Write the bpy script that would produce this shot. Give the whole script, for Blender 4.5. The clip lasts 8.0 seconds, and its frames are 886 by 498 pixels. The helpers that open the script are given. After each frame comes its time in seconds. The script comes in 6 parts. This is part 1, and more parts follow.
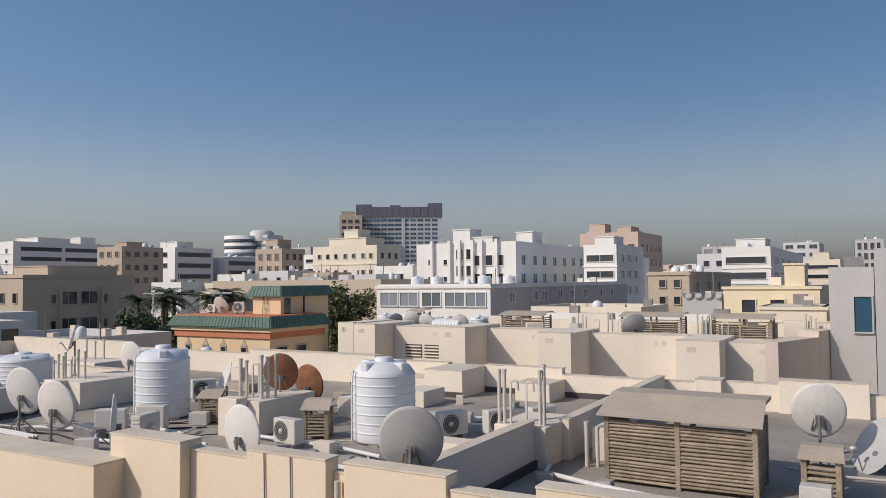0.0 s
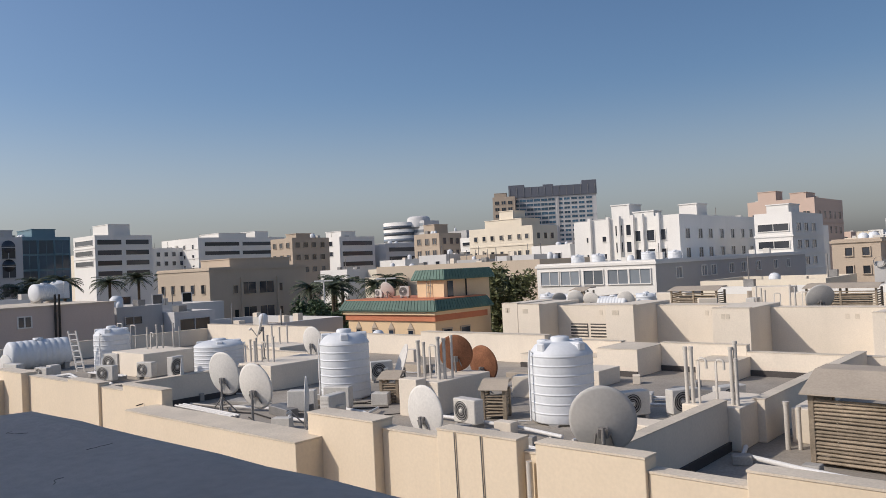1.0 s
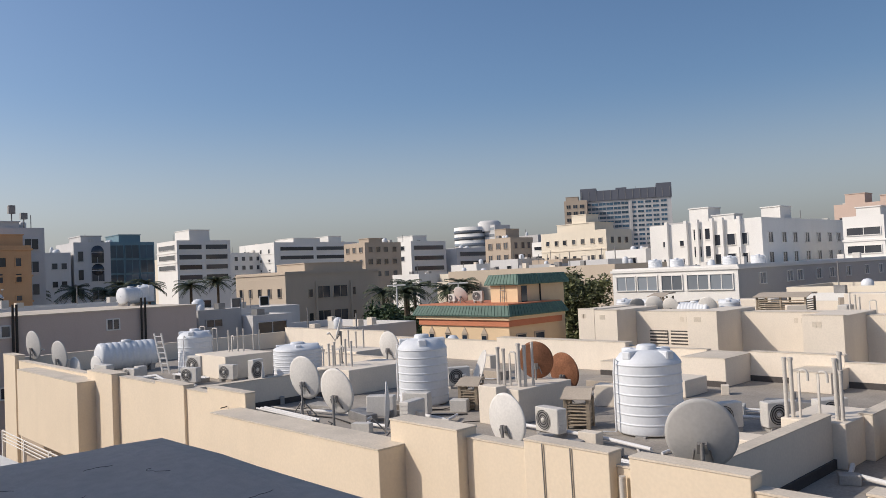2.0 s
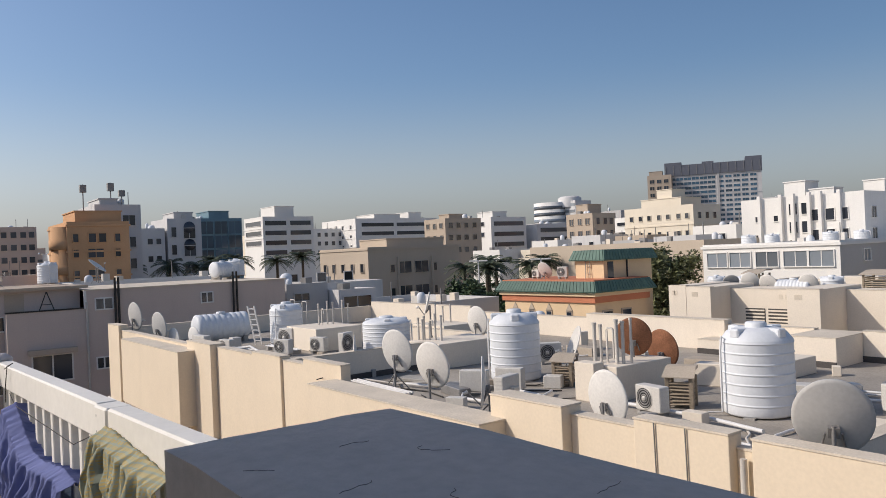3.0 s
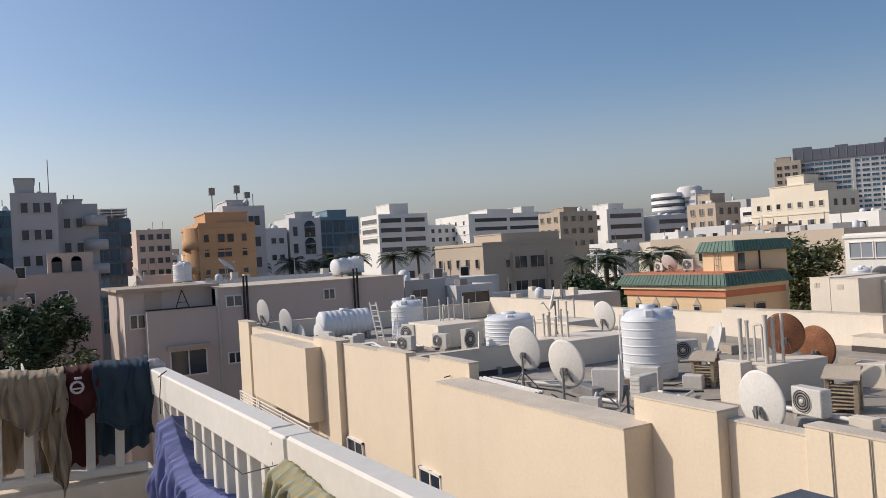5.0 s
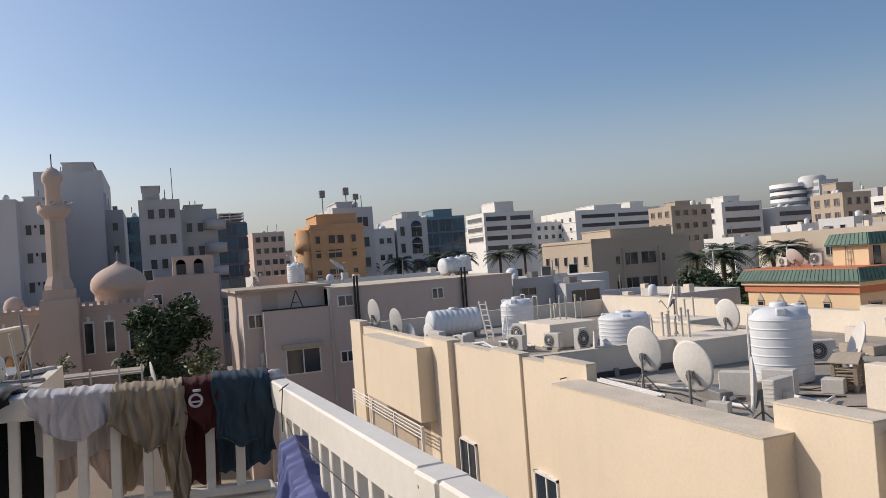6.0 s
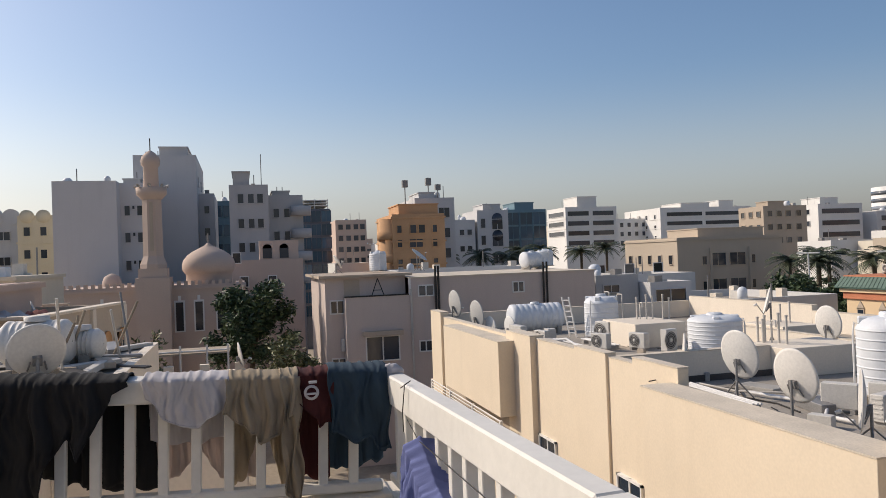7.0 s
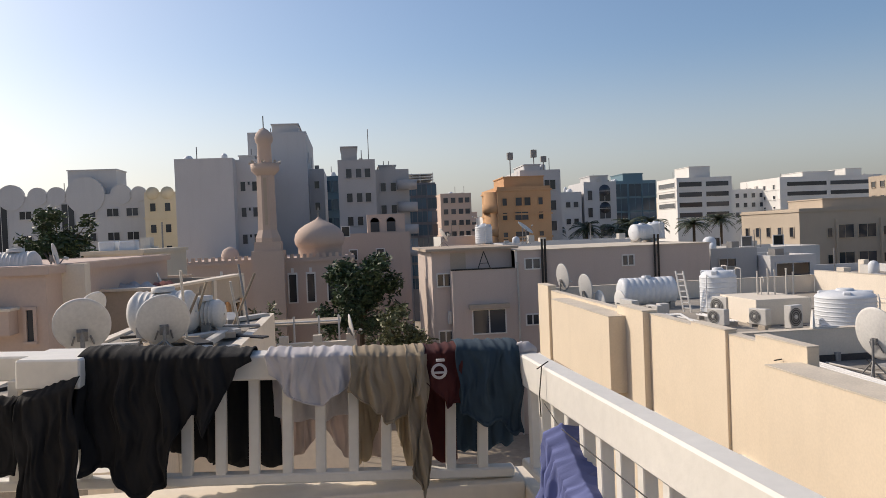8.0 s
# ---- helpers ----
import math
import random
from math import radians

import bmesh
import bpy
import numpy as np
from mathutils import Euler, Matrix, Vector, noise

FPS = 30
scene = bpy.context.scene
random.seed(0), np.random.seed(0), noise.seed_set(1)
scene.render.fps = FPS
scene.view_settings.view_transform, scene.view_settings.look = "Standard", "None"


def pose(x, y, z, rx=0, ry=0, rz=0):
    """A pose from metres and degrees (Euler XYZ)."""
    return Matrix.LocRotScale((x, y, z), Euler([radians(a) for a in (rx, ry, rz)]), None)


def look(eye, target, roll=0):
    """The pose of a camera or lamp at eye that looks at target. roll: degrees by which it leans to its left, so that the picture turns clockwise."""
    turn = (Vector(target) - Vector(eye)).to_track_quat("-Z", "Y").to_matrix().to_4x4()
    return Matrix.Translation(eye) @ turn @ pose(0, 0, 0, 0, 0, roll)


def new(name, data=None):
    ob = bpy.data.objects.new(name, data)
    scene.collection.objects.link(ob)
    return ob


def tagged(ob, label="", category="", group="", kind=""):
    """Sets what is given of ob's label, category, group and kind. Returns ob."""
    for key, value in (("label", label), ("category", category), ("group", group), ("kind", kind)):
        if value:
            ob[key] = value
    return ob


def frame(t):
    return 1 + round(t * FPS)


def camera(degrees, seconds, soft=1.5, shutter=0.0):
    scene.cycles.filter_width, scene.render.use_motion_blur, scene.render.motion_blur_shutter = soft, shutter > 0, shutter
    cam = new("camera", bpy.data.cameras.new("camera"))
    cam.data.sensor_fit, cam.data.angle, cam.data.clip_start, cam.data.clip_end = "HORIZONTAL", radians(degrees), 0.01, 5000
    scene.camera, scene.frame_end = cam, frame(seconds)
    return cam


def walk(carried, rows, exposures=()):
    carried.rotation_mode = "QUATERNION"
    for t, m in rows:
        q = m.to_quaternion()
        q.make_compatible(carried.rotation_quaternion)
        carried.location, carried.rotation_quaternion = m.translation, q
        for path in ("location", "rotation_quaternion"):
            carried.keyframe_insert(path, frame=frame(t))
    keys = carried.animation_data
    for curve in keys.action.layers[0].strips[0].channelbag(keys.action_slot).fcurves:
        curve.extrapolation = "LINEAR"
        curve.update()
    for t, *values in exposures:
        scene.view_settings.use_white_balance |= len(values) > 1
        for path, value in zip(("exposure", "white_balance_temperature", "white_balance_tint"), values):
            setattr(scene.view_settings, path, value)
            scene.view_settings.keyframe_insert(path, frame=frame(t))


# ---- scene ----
cam = camera(60.65, 8.0, soft=0.8)
PATH = [
    (0, (1.363, 0.175, 13.036), (-3.635, 8.826, 13.453), -0.57),
    (0.5, (1.115, 0.062, 13.044), (-4.855, 8.080, 13.306), -2.68),
    (1, (0.909, 0.072, 13.015), (-5.733, 7.544, 13.239), -2.75),
    (1.5, (0.720, 0.086, 13.026), (-6.419, 7.084, 13.253), -2.89),
    (1.7, (0.654, 0.107, 13.050), (-6.568, 7.019, 13.328), -2.72),
    (2.8, (0.081, 0.019, 13.005), (-7.663, 6.343, 13.192), -2.61),
    (3, (-0.019, -0.000, 12.992), (-7.989, 6.038, 13.051), -2.47),
    (3.5, (-0.227, 0.057, 12.996), (-8.433, 5.771, 12.895), -2.38),
    (4, (-0.368, 0.089, 13.011), (-8.903, 5.300, 13.042), -2.48),
    (4.2, (-0.384, 0.074, 13.007), (-9.062, 5.043, 13.084), -2.67),
    (5.5, (-1.084, 0.030, 12.987), (-9.960, 4.636, 13.021), -4.25),
    (6, (-1.271, 0.084, 13.002), (-10.621, 3.627, 13.143), -4.22),
    (6.5, (-1.381, 0.057, 13.005), (-10.952, 2.951, 13.172), -3.13),
    (7, (-1.586, -0.061, 13.018), (-11.254, 2.495, 13.111), -2.11),
    (7.5, (-1.751, -0.157, 12.999), (-11.493, 2.101, 12.931), -1.35),
    (8, (-1.880, -0.126, 13.006), (-11.806, 1.069, 12.799), -2.30),
]
walk(cam, [(t, look(eye, target, roll)) for t, eye, target, roll in PATH], exposures=[(0, -0.18, 6400, 12), (1.5, -0.05, 6450, 12), (3.5, 0.0, 6500, 12), (5.5, 0.0, 6580, 12), (7, 0.06, 6780, 12), (8, 0.11, 6850, 12)])

# ---- light ----
SUN_FROM = Vector((-0.59, -0.81, 0.70)).normalized()
world = bpy.data.worlds.new("sky")
scene.world = world
world.use_nodes = True
wn = world.node_tree.nodes
sky = wn.new("ShaderNodeTexSky")
sky.sky_type, sky.sun_disc = "NISHITA", False
sky.sun_elevation, sky.sun_rotation = radians(35), radians(216)
sky.air_density, sky.dust_density, sky.ozone_density, sky.altitude = 1.0, 2.0, 3.0, 10
# dust near the horizon takes the colour out of the sky
coords, split, low, dusty = wn.new("ShaderNodeTexCoord"), wn.new("ShaderNodeSeparateXYZ"), wn.new("ShaderNodeMapRange"), wn.new("ShaderNodeHueSaturation")
low.interpolation_type = "SMOOTHSTEP"
low.inputs[1].default_value, low.inputs[2].default_value, low.inputs[3].default_value, low.inputs[4].default_value = -0.02, 0.24, 0.28, 1.10
world.node_tree.links.new(coords.outputs["Generated"], split.inputs[0])
world.node_tree.links.new(split.outputs["Z"], low.inputs[0])
world.node_tree.links.new(low.outputs[0], dusty.inputs["Saturation"])
world.node_tree.links.new(sky.outputs[0], dusty.inputs["Color"])
# the sky deepens away from the sun
away, deep, shade_sky = wn.new("ShaderNodeVectorMath"), wn.new("ShaderNodeMapRange"), wn.new("ShaderNodeVectorMath")
away.operation, shade_sky.operation = "DOT_PRODUCT", "SCALE"
away.inputs[1].default_value = Vector((SUN_FROM.x, SUN_FROM.y, 0)).normalized()
deep.interpolation_type = "SMOOTHSTEP"
deep.inputs[1].default_value, deep.inputs[2].default_value, deep.inputs[3].default_value, deep.inputs[4].default_value = -1.0, 0.05, 0.72, 1.0
world.node_tree.links.new(coords.outputs["Generated"], away.inputs[0])
world.node_tree.links.new(away.outputs["Value"], deep.inputs[0])
world.node_tree.links.new(dusty.outputs[0], shade_sky.inputs[0])
world.node_tree.links.new(deep.outputs[0], shade_sky.inputs["Scale"])
world.node_tree.links.new(shade_sky.outputs[0], wn["Background"].inputs[0])
wn["Background"].inputs[1].default_value = 0.122
lamp = bpy.data.lights.new("sun", "SUN")
lamp.energy, lamp.angle, lamp.color = 3.15, radians(0.6), (1.0, 0.91, 0.79)
sun = new("sun", lamp)
sun.matrix_world = look(SUN_FROM * 80, (0, 0, 0))

# ---- mesh helpers ----


class Shape:
    """Gathers boxes, tubes and turned forms into one mesh."""

    def __init__(self):
        self.v, self.f, self.smooth = [], [], []

    def add(self, verts, faces, smooth=False):
        n = len(self.v)
        self.v += [tuple(p) for p in verts]
        self.f += [tuple(i + n for i in f) for f in faces]
        self.smooth += [smooth] * len(faces)
        return self

    def box(self, x0, x1, y0, y1, z0, z1, m=None):
        p = [Vector((x, y, z)) for z in (z0, z1) for y in (y0, y1) for x in (x0, x1)]
        if m is not None:
            p = [m @ q for q in p]
        return self.add(p, [(0, 2, 3, 1), (4, 5, 7, 6), (0, 1, 5, 4), (1, 3, 7, 5), (3, 2, 6, 7), (2, 0, 4, 6)])

    def chamfered(self, x0, x1, y0, y1, z0, z1, c=0.02, m=None):
        """A box whose edges are cut at 45 degrees."""
        s = []
        for sx, xx in ((1, x0), (-1, x1)):
            for sy, yy in ((1, y0), (-1, y1)):
                for sz, zz in ((1, z0), (-1, z1)):
                    s += [(xx, yy + sy * c, zz + sz * c), (xx + sx * c, yy, zz + sz * c), (xx + sx * c, yy + sy * c, zz)]
        bm = bmesh.new()
        for p in s:
            bm.verts.new(p)
        bmesh.ops.convex_hull(bm, input=bm.verts)
        bm.verts.ensure_lookup_table()
        p = [m @ q.co if m is not None else q.co.copy() for q in bm.verts]
        bm.verts.index_update()
        faces = [[q.index for q in f.verts] for f in bm.faces]
        bm.free()
        return self.add(p, faces)

    def tube(self, points, r, sides=8, cap=True):
        pts = [Vector(p) for p in points]
        rings = []
        for i, p in enumerate(pts):
            d = (pts[min(i + 1, len(pts) - 1)] - pts[max(i - 1, 0)]).normalized()
            a = d.cross(Vector((0, 0, 1)) if abs(d.z) < 0.9 else Vector((1, 0, 0))).normalized()
            b = d.cross(a)
            rr = r[i] if isinstance(r, (list, tuple)) else r
            rings.append([p + rr * (math.cos(2 * math.pi * k / sides) * a + math.sin(2 * math.pi * k / sides) * b) for k in range(sides)])
        v = [q for ring in rings for q in ring]
        f = [(i * sides + k, i * sides + (k + 1) % sides, (i + 1) * sides + (k + 1) % sides, (i + 1) * sides + k) for i in range(len(pts) - 1) for k in range(sides)]
        self.add(v, f, True)
        if cap:
            self.add(rings[0], [tuple(range(sides))])
            self.add(rings[-1], [tuple(range(sides))[::-1]])
        return self

    def lathe(self, profile, sides=24, m=None, start=0.0, sweep=2 * math.pi):
        """Turns (radius, height) pairs about z."""
        full = sweep > 6.28
        n = sides if full else sides + 1
        v = []
        for r, z in profile:
            for k in range(n):
                a = start + sweep * k / sides
                v.append(Vector((r * math.cos(a), r * math.sin(a), z)))
        if m is not None:
            v = [m @ q for q in v]
        f = []
        for i in range(len(profile) - 1):
            for k in range(sides):
                k2 = (k + 1) % n
                f.append((i * n + k, i * n + k2, (i + 1) * n + k2, (i + 1) * n + k))
        return self.add(v, f, True)

    def mesh(self, name):
        me = bpy.data.meshes.new(name)
        me.from_pydata(self.v, [], self.f)
        me.polygons.foreach_set("use_smooth", self.smooth)
        me.update()
        return me


def fixed(me):
    """Outward normals."""
    bm = bmesh.new()
    bm.from_mesh(me)
    bmesh.ops.recalc_face_normals(bm, faces=bm.faces)
    bm.to_mesh(me)
    bm.free()
    return me


def thing(name, m, label, category, group="", kind=""):
    ob = new(name)
    ob.empty_display_size = 0.2
    ob.matrix_world = m
    return tagged(ob, label, category, group, kind)


def part(name, shape, material, parent, label="", at=None, kind="", bevel=0.0):
    me = shape if isinstance(shape, bpy.types.Mesh) else fixed(shape.mesh(name))
    if not me.materials:
        me.materials.append(material)
    ob = new(name, me)
    if parent is not None:
        ob.parent = parent
    if at is not None:
        ob.matrix_basis = at
    if label:
        ob["label"] = label
    if kind:
        ob["kind"] = kind
    if bevel:
        b = ob.modifiers.new("edge", "BEVEL")
        b.width, b.segments, b.limit_method = bevel, 2, "ANGLE"
    return ob


def solo(name, shape, material, label, category, m=None, kind="", group="", bevel=0.0):
    ob = part(name, shape, material, None, at=m, bevel=bevel)
    return tagged(ob, label, category, group, kind)


# ---- materials ----


def surface(name, color, rough=0.8, vary=0.12, grain=6.0, stain=0.5, stain_color=None, bump=0.15, metal=0.0, streak=0.0, random_value=0.0, spec=0.3):
    """A painted or mineral surface: fine grain, broad stains, an optional run of vertical streaks, and relief."""
    m = bpy.data.materials.new(name)
    m.use_nodes = True
    nt = m.node_tree
    n, link = nt.nodes, nt.links.new
    b = n["Principled BSDF"]
    b.inputs["Roughness"].default_value, b.inputs["Metallic"].default_value = rough, metal
    b.inputs["Specular IOR Level"].default_value = spec
    geo = n.new("ShaderNodeNewGeometry")
    fine, broad = n.new("ShaderNodeTexNoise"), n.new("ShaderNodeTexNoise")
    fine.inputs["Scale"].default_value, broad.inputs["Scale"].default_value = grain * 6, stain
    fine.inputs["Detail"].default_value, broad.inputs["Detail"].default_value = 5, 7
    broad.inputs["Roughness"].default_value = 0.65
    for t in (fine, broad):
        link(geo.outputs["Position"], t.inputs["Vector"])
    dark = stain_color or tuple(c * (1 - 1.6 * vary) for c in color)
    ramp = n.new("ShaderNodeValToRGB")
    ramp.color_ramp.elements[0].position, ramp.color_ramp.elements[1].position = 0.36, 0.66
    ramp.color_ramp.elements[0].color = (*dark, 1)
    ramp.color_ramp.elements[1].color = (*color, 1)
    link(broad.outputs["Fac"], ramp.inputs["Fac"])
    mix = n.new("ShaderNodeMix")
    mix.data_type, mix.blend_type = "RGBA", "MULTIPLY"
    mix.inputs[0].default_value = min(1.0, vary * 3)
    link(ramp.outputs[0], mix.inputs[6])
    grey = n.new("ShaderNodeMapRange")
    grey.inputs[1].default_value, grey.inputs[2].default_value, grey.inputs[3].default_value, grey.inputs[4].default_value = 0.3, 0.7, 0.7, 1.15
    link(fine.outputs["Fac"], grey.inputs[0])
    link(grey.outputs[0], mix.inputs[7])
    out = mix.outputs[2]
    if streak:
        mp, st = n.new("ShaderNodeMapping"), n.new("ShaderNodeTexNoise")
        mp.inputs["Scale"].default_value = (1.1, 1.1, 0.10)
        st.inputs["Scale"].default_value, st.inputs["Detail"].default_value = 1.6, 6
        link(geo.outputs["Position"], mp.inputs[0])
        link(mp.outputs[0], st.inputs["Vector"])
        r2 = n.new("ShaderNodeMapRange")
        r2.inputs[1].default_value, r2.inputs[2].default_value, r2.inputs[3].default_value, r2.inputs[4].default_value = 0.52, 0.75, 0, streak
        link(st.outputs["Fac"], r2.inputs[0])
        mx = n.new("ShaderNodeMix")
        mx.data_type = "RGBA"
        mx.inputs[7].default_value = (*[c * 0.55 for c in dark], 1)
        link(r2.outputs[0], mx.inputs[0])
        link(out, mx.inputs[6])
        out = mx.outputs[2]
    if random_value:
        info, hs, mr = n.new("ShaderNodeObjectInfo"), n.new("ShaderNodeHueSaturation"), n.new("ShaderNodeMapRange")
        mr.inputs[3].default_value, mr.inputs[4].default_value = 1 - random_value, 1 + random_value
        link(info.outputs["Random"], mr.inputs[0])
        link(mr.outputs[0], hs.inputs["Value"])
        link(out, hs.inputs["Color"])
        out = hs.outputs[0]
    link(out, b.inputs["Base Color"])
    if bump:
        bp = n.new("ShaderNodeBump")
        bp.inputs["Strength"].default_value, bp.inputs["Distance"].default_value = bump, 0.02
        link(fine.outputs["Fac"], bp.inputs["Height"])
        link(bp.outputs[0], b.inputs["Normal"])
    return m


def glazing(name, color, rough=0.08):
    m = bpy.data.materials.new(name)
    m.use_nodes = True
    nt = m.node_tree
    b = nt.nodes["Principled BSDF"]
    b.inputs["Roughness"].default_value, b.inputs["Specular IOR Level"].default_value = rough, 0.6
    info, hs, mr = nt.nodes.new("ShaderNodeObjectInfo"), nt.nodes.new("ShaderNodeHueSaturation"), nt.nodes.new("ShaderNodeMapRange")
    mr.inputs[3].default_value, mr.inputs[4].default_value = 0.55, 1.6
    hs.inputs["Color"].default_value = (*color, 1)
    nt.links.new(info.outputs["Random"], mr.inputs[0])
    nt.links.new(mr.outputs[0], hs.inputs["Value"])
    nt.links.new(hs.outputs[0], b.inputs["Base Color"])
    return m


M_CREAM = surface("cream_render", (0.79, 0.67, 0.51), 0.85, 0.05, 3.0, 0.25, streak=0.06, bump=0.08)
M_CREAM_TOP = surface("dusty_coping", (0.72, 0.63, 0.51), 0.9, 0.12, 4.0, 0.8)
M_PALE = surface("pale_render", (0.80, 0.71, 0.59), 0.85, 0.06, 3.0, 0.3, streak=0.10, bump=0.08)
M_ROOF = surface("dusty_roof_screed", (0.40, 0.36, 0.31), 0.95, 0.18, 3.0, 0.5, bump=0.3)
M_SKIRT = surface("bitumen_skirting", (0.10, 0.09, 0.085), 0.9, 0.15, 3.0, 0.8)
M_CONC = surface("bare_concrete", (0.42, 0.40, 0.37), 0.92, 0.14, 5.0, 0.9, bump=0.3)
M_SLAB = surface("grey_cement_coping", (0.50, 0.45, 0.40), 0.9, 0.10, 5.0, 1.5, bump=0.25)
M_TANK = surface("white_tank_plastic", (0.74, 0.76, 0.78), 0.5, 0.05, 2.0, 0.8, streak=0.12, bump=0.02)
M_WHITE = surface("white_paint", (0.80, 0.78, 0.74), 0.55, 0.05, 4.0, 0.8, streak=0.06, bump=0.05)
M_RAIL = surface("rail_paint", (0.80, 0.77, 0.71), 0.5, 0.05, 4.0, 1.2, streak=0.10, bump=0.08)
M_DISH = surface("dish_enamel", (0.76, 0.73, 0.68), 0.6, 0.09, 3.0, 1.0, bump=0.05)
M_DISH_GREY = surface("grey_dish_enamel", (0.54, 0.53, 0.51), 0.55, 0.08, 3.0, 1.0, bump=0.05)
M_RUST = surface("rusted_mesh", (0.34, 0.15, 0.08), 0.85, 0.25, 5.0, 2.0, bump=0.3)
M_STEEL = surface("weathered_steel", (0.33, 0.32, 0.31), 0.55, 0.15, 5.0, 1.5, metal=0.5)
M_DARK = surface("dark_iron", (0.06, 0.055, 0.05), 0.6, 0.15, 5.0, 1.5, metal=0.4)
M_PVC = surface("grey_pvc", (0.62, 0.58, 0.52), 0.6, 0.10, 4.0, 1.0)
M_PVC_W = surface("white_pvc", (0.75, 0.74, 0.72), 0.5, 0.07, 4.0, 1.0)
M_WOOD = surface("sun_bleached_wood", (0.42, 0.34, 0.25), 0.85, 0.22, 6.0, 3.0, bump=0.4, random_value=0.18)
M_SHEET = surface("dusty_shelter_sheet", (0.47, 0.40, 0.32), 0.85, 0.10, 4.0, 0.8)
M_AC = surface("ac_casing", (0.66, 0.63, 0.58), 0.5, 0.09, 4.0, 1.2, streak=0.10)
M_BLACK = surface("black_grille", (0.03, 0.03, 0.03), 0.6, 0.1)
M_GLASS = glazing("window_glass", (0.035, 0.04, 0.05))
M_GLASS_BLUE = glazing("blue_glass", (0.03, 0.08, 0.13), 0.05)
M_GLASS_DARK = glazing("dark_glass", (0.02, 0.03, 0.045), 0.05)
M_GLASS_PALE = glazing("pale_glass", (0.16, 0.18, 0.20), 0.08)
WALLS = {
    "white": surface("white_facade", (0.80, 0.78, 0.74), 0.8, 0.05, 2.0, 0.1, streak=0.08),
    "cream": surface("cream_facade", (0.76, 0.68, 0.55), 0.8, 0.05, 2.0, 0.1, streak=0.08),
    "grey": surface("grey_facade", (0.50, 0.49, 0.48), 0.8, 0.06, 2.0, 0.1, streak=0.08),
    "pale_grey": surface("pale_grey_facade", (0.63, 0.62, 0.61), 0.8, 0.05, 2.0, 0.1, streak=0.10),
    "tan": surface("tan_facade", (0.50, 0.41, 0.32), 0.85, 0.06, 2.0, 0.1, streak=0.08),
    "brown": surface("brown_facade", (0.55, 0.46, 0.36), 0.85, 0.06, 2.0, 0.1, streak=0.08),
    "yellow": surface("yellow_facade", (0.78, 0.67, 0.47), 0.85, 0.05, 2.0, 0.15, streak=0.08),
    "orange": surface("orange_facade", (0.66, 0.39, 0.21), 0.85, 0.08, 2.0, 0.2, streak=0.10),
    "peach": surface("peach_facade", (0.60, 0.46, 0.38), 0.85, 0.05, 2.0, 0.1),
    "pink": surface("pink_grey_facade", (0.62, 0.52, 0.46), 0.85, 0.05, 2.0, 0.15, streak=0.10),
    "mosque": surface("rose_sand_facade", (0.60, 0.47, 0.39), 0.85, 0.05, 2.0, 0.15, streak=0.06),
    "dark": surface("dark_cladding", (0.15, 0.16, 0.19), 0.4, 0.08, 2.0, 0.1),
    "blue": surface("blue_cladding", (0.15, 0.26, 0.32), 0.4, 0.08, 2.0, 0.1),
    "steel": surface("hotel_cladding", (0.62, 0.61, 0.60), 0.5, 0.06, 2.0, 0.1),
}
M_ASPHALT = surface("asphalt", (0.06, 0.06, 0.06), 0.95, 0.15, 3.0, 0.3)
M_SAND = surface("sandy_ground", (0.42, 0.35, 0.27), 0.95, 0.15, 0.5, 0.03)



def fabric_tone(name, color):
    return surface(name, color, 0.9, 0.15, 8.0, 2.0, bump=0.4)


# ---- ground ----
ground_shape = Shape()
ground_shape.add([(-2500, -2500, 0), (2500, -2500, 0), (2500, 2500, 0), (-2500, 2500, 0)], [(0, 1, 2, 3)])
solo("ground", ground_shape, M_SAND, "dusty sandy city ground between the buildings", "ground", kind="structure")

# ---- buildings of the city ----
WINDOW_MESHES = {}


def window_meshes(w, h, glass, frame_mat):
    """A frame with a sill and a pane set back in it, facing -y, its middle at the origin."""
    key = (round(w, 2), round(h, 2), glass.name, frame_mat.name)
    if key not in WINDOW_MESHES:
        s = Shape()
        t = 0.07
        s.box(-w / 2 - t, w / 2 + t, -0.09, 0.0, h / 2, h / 2 + t)
        s.box(-w / 2 - t, w / 2 + t, -0.14, 0.0, -h / 2 - t, -h / 2)
        s.box(-w / 2 - t, -w / 2, -0.09, 0.0, -h / 2, h / 2)
        s.box(w / 2, w / 2 + t, -0.09, 0.0, -h / 2, h / 2)
        if w > 0.9 and w < 3.5:
            s.box(-0.03, 0.03, -0.05, 0.0, -h / 2, h / 2)
        g = Shape().box(-w / 2, w / 2, -0.02, 0.01, -h / 2, h / 2)
        a, b = fixed(s.mesh("window_frame")), fixed(g.mesh("pane"))
        a.materials.append(frame_mat)
        b.materials.append(glass)
        WINDOW_MESHES[key] = a, b
    return WINDOW_MESHES[key]


FACES = {"s": (lambda b, u, z: pose(b[0] + u, b[2], z)), "e": (lambda b, u, z: pose(b[1], b[2] + u, z, 0, 0, 90)), "n": (lambda b, u, z: pose(b[1] - u, b[3], z, 0, 0, 180))}


def windows(parent, bounds, face, us, zs, w, h, glass, frame_mat, origin):
    fm, pm = window_meshes(w, h, glass, frame_mat)
    for z in zs:
        for u in us:
            f = new("window", fm)
            f.parent = parent
            f.matrix_basis = Matrix.Translation(-origin) @ FACES[face](bounds, u, z)
            p = new("pane", pm)
            p.parent = f


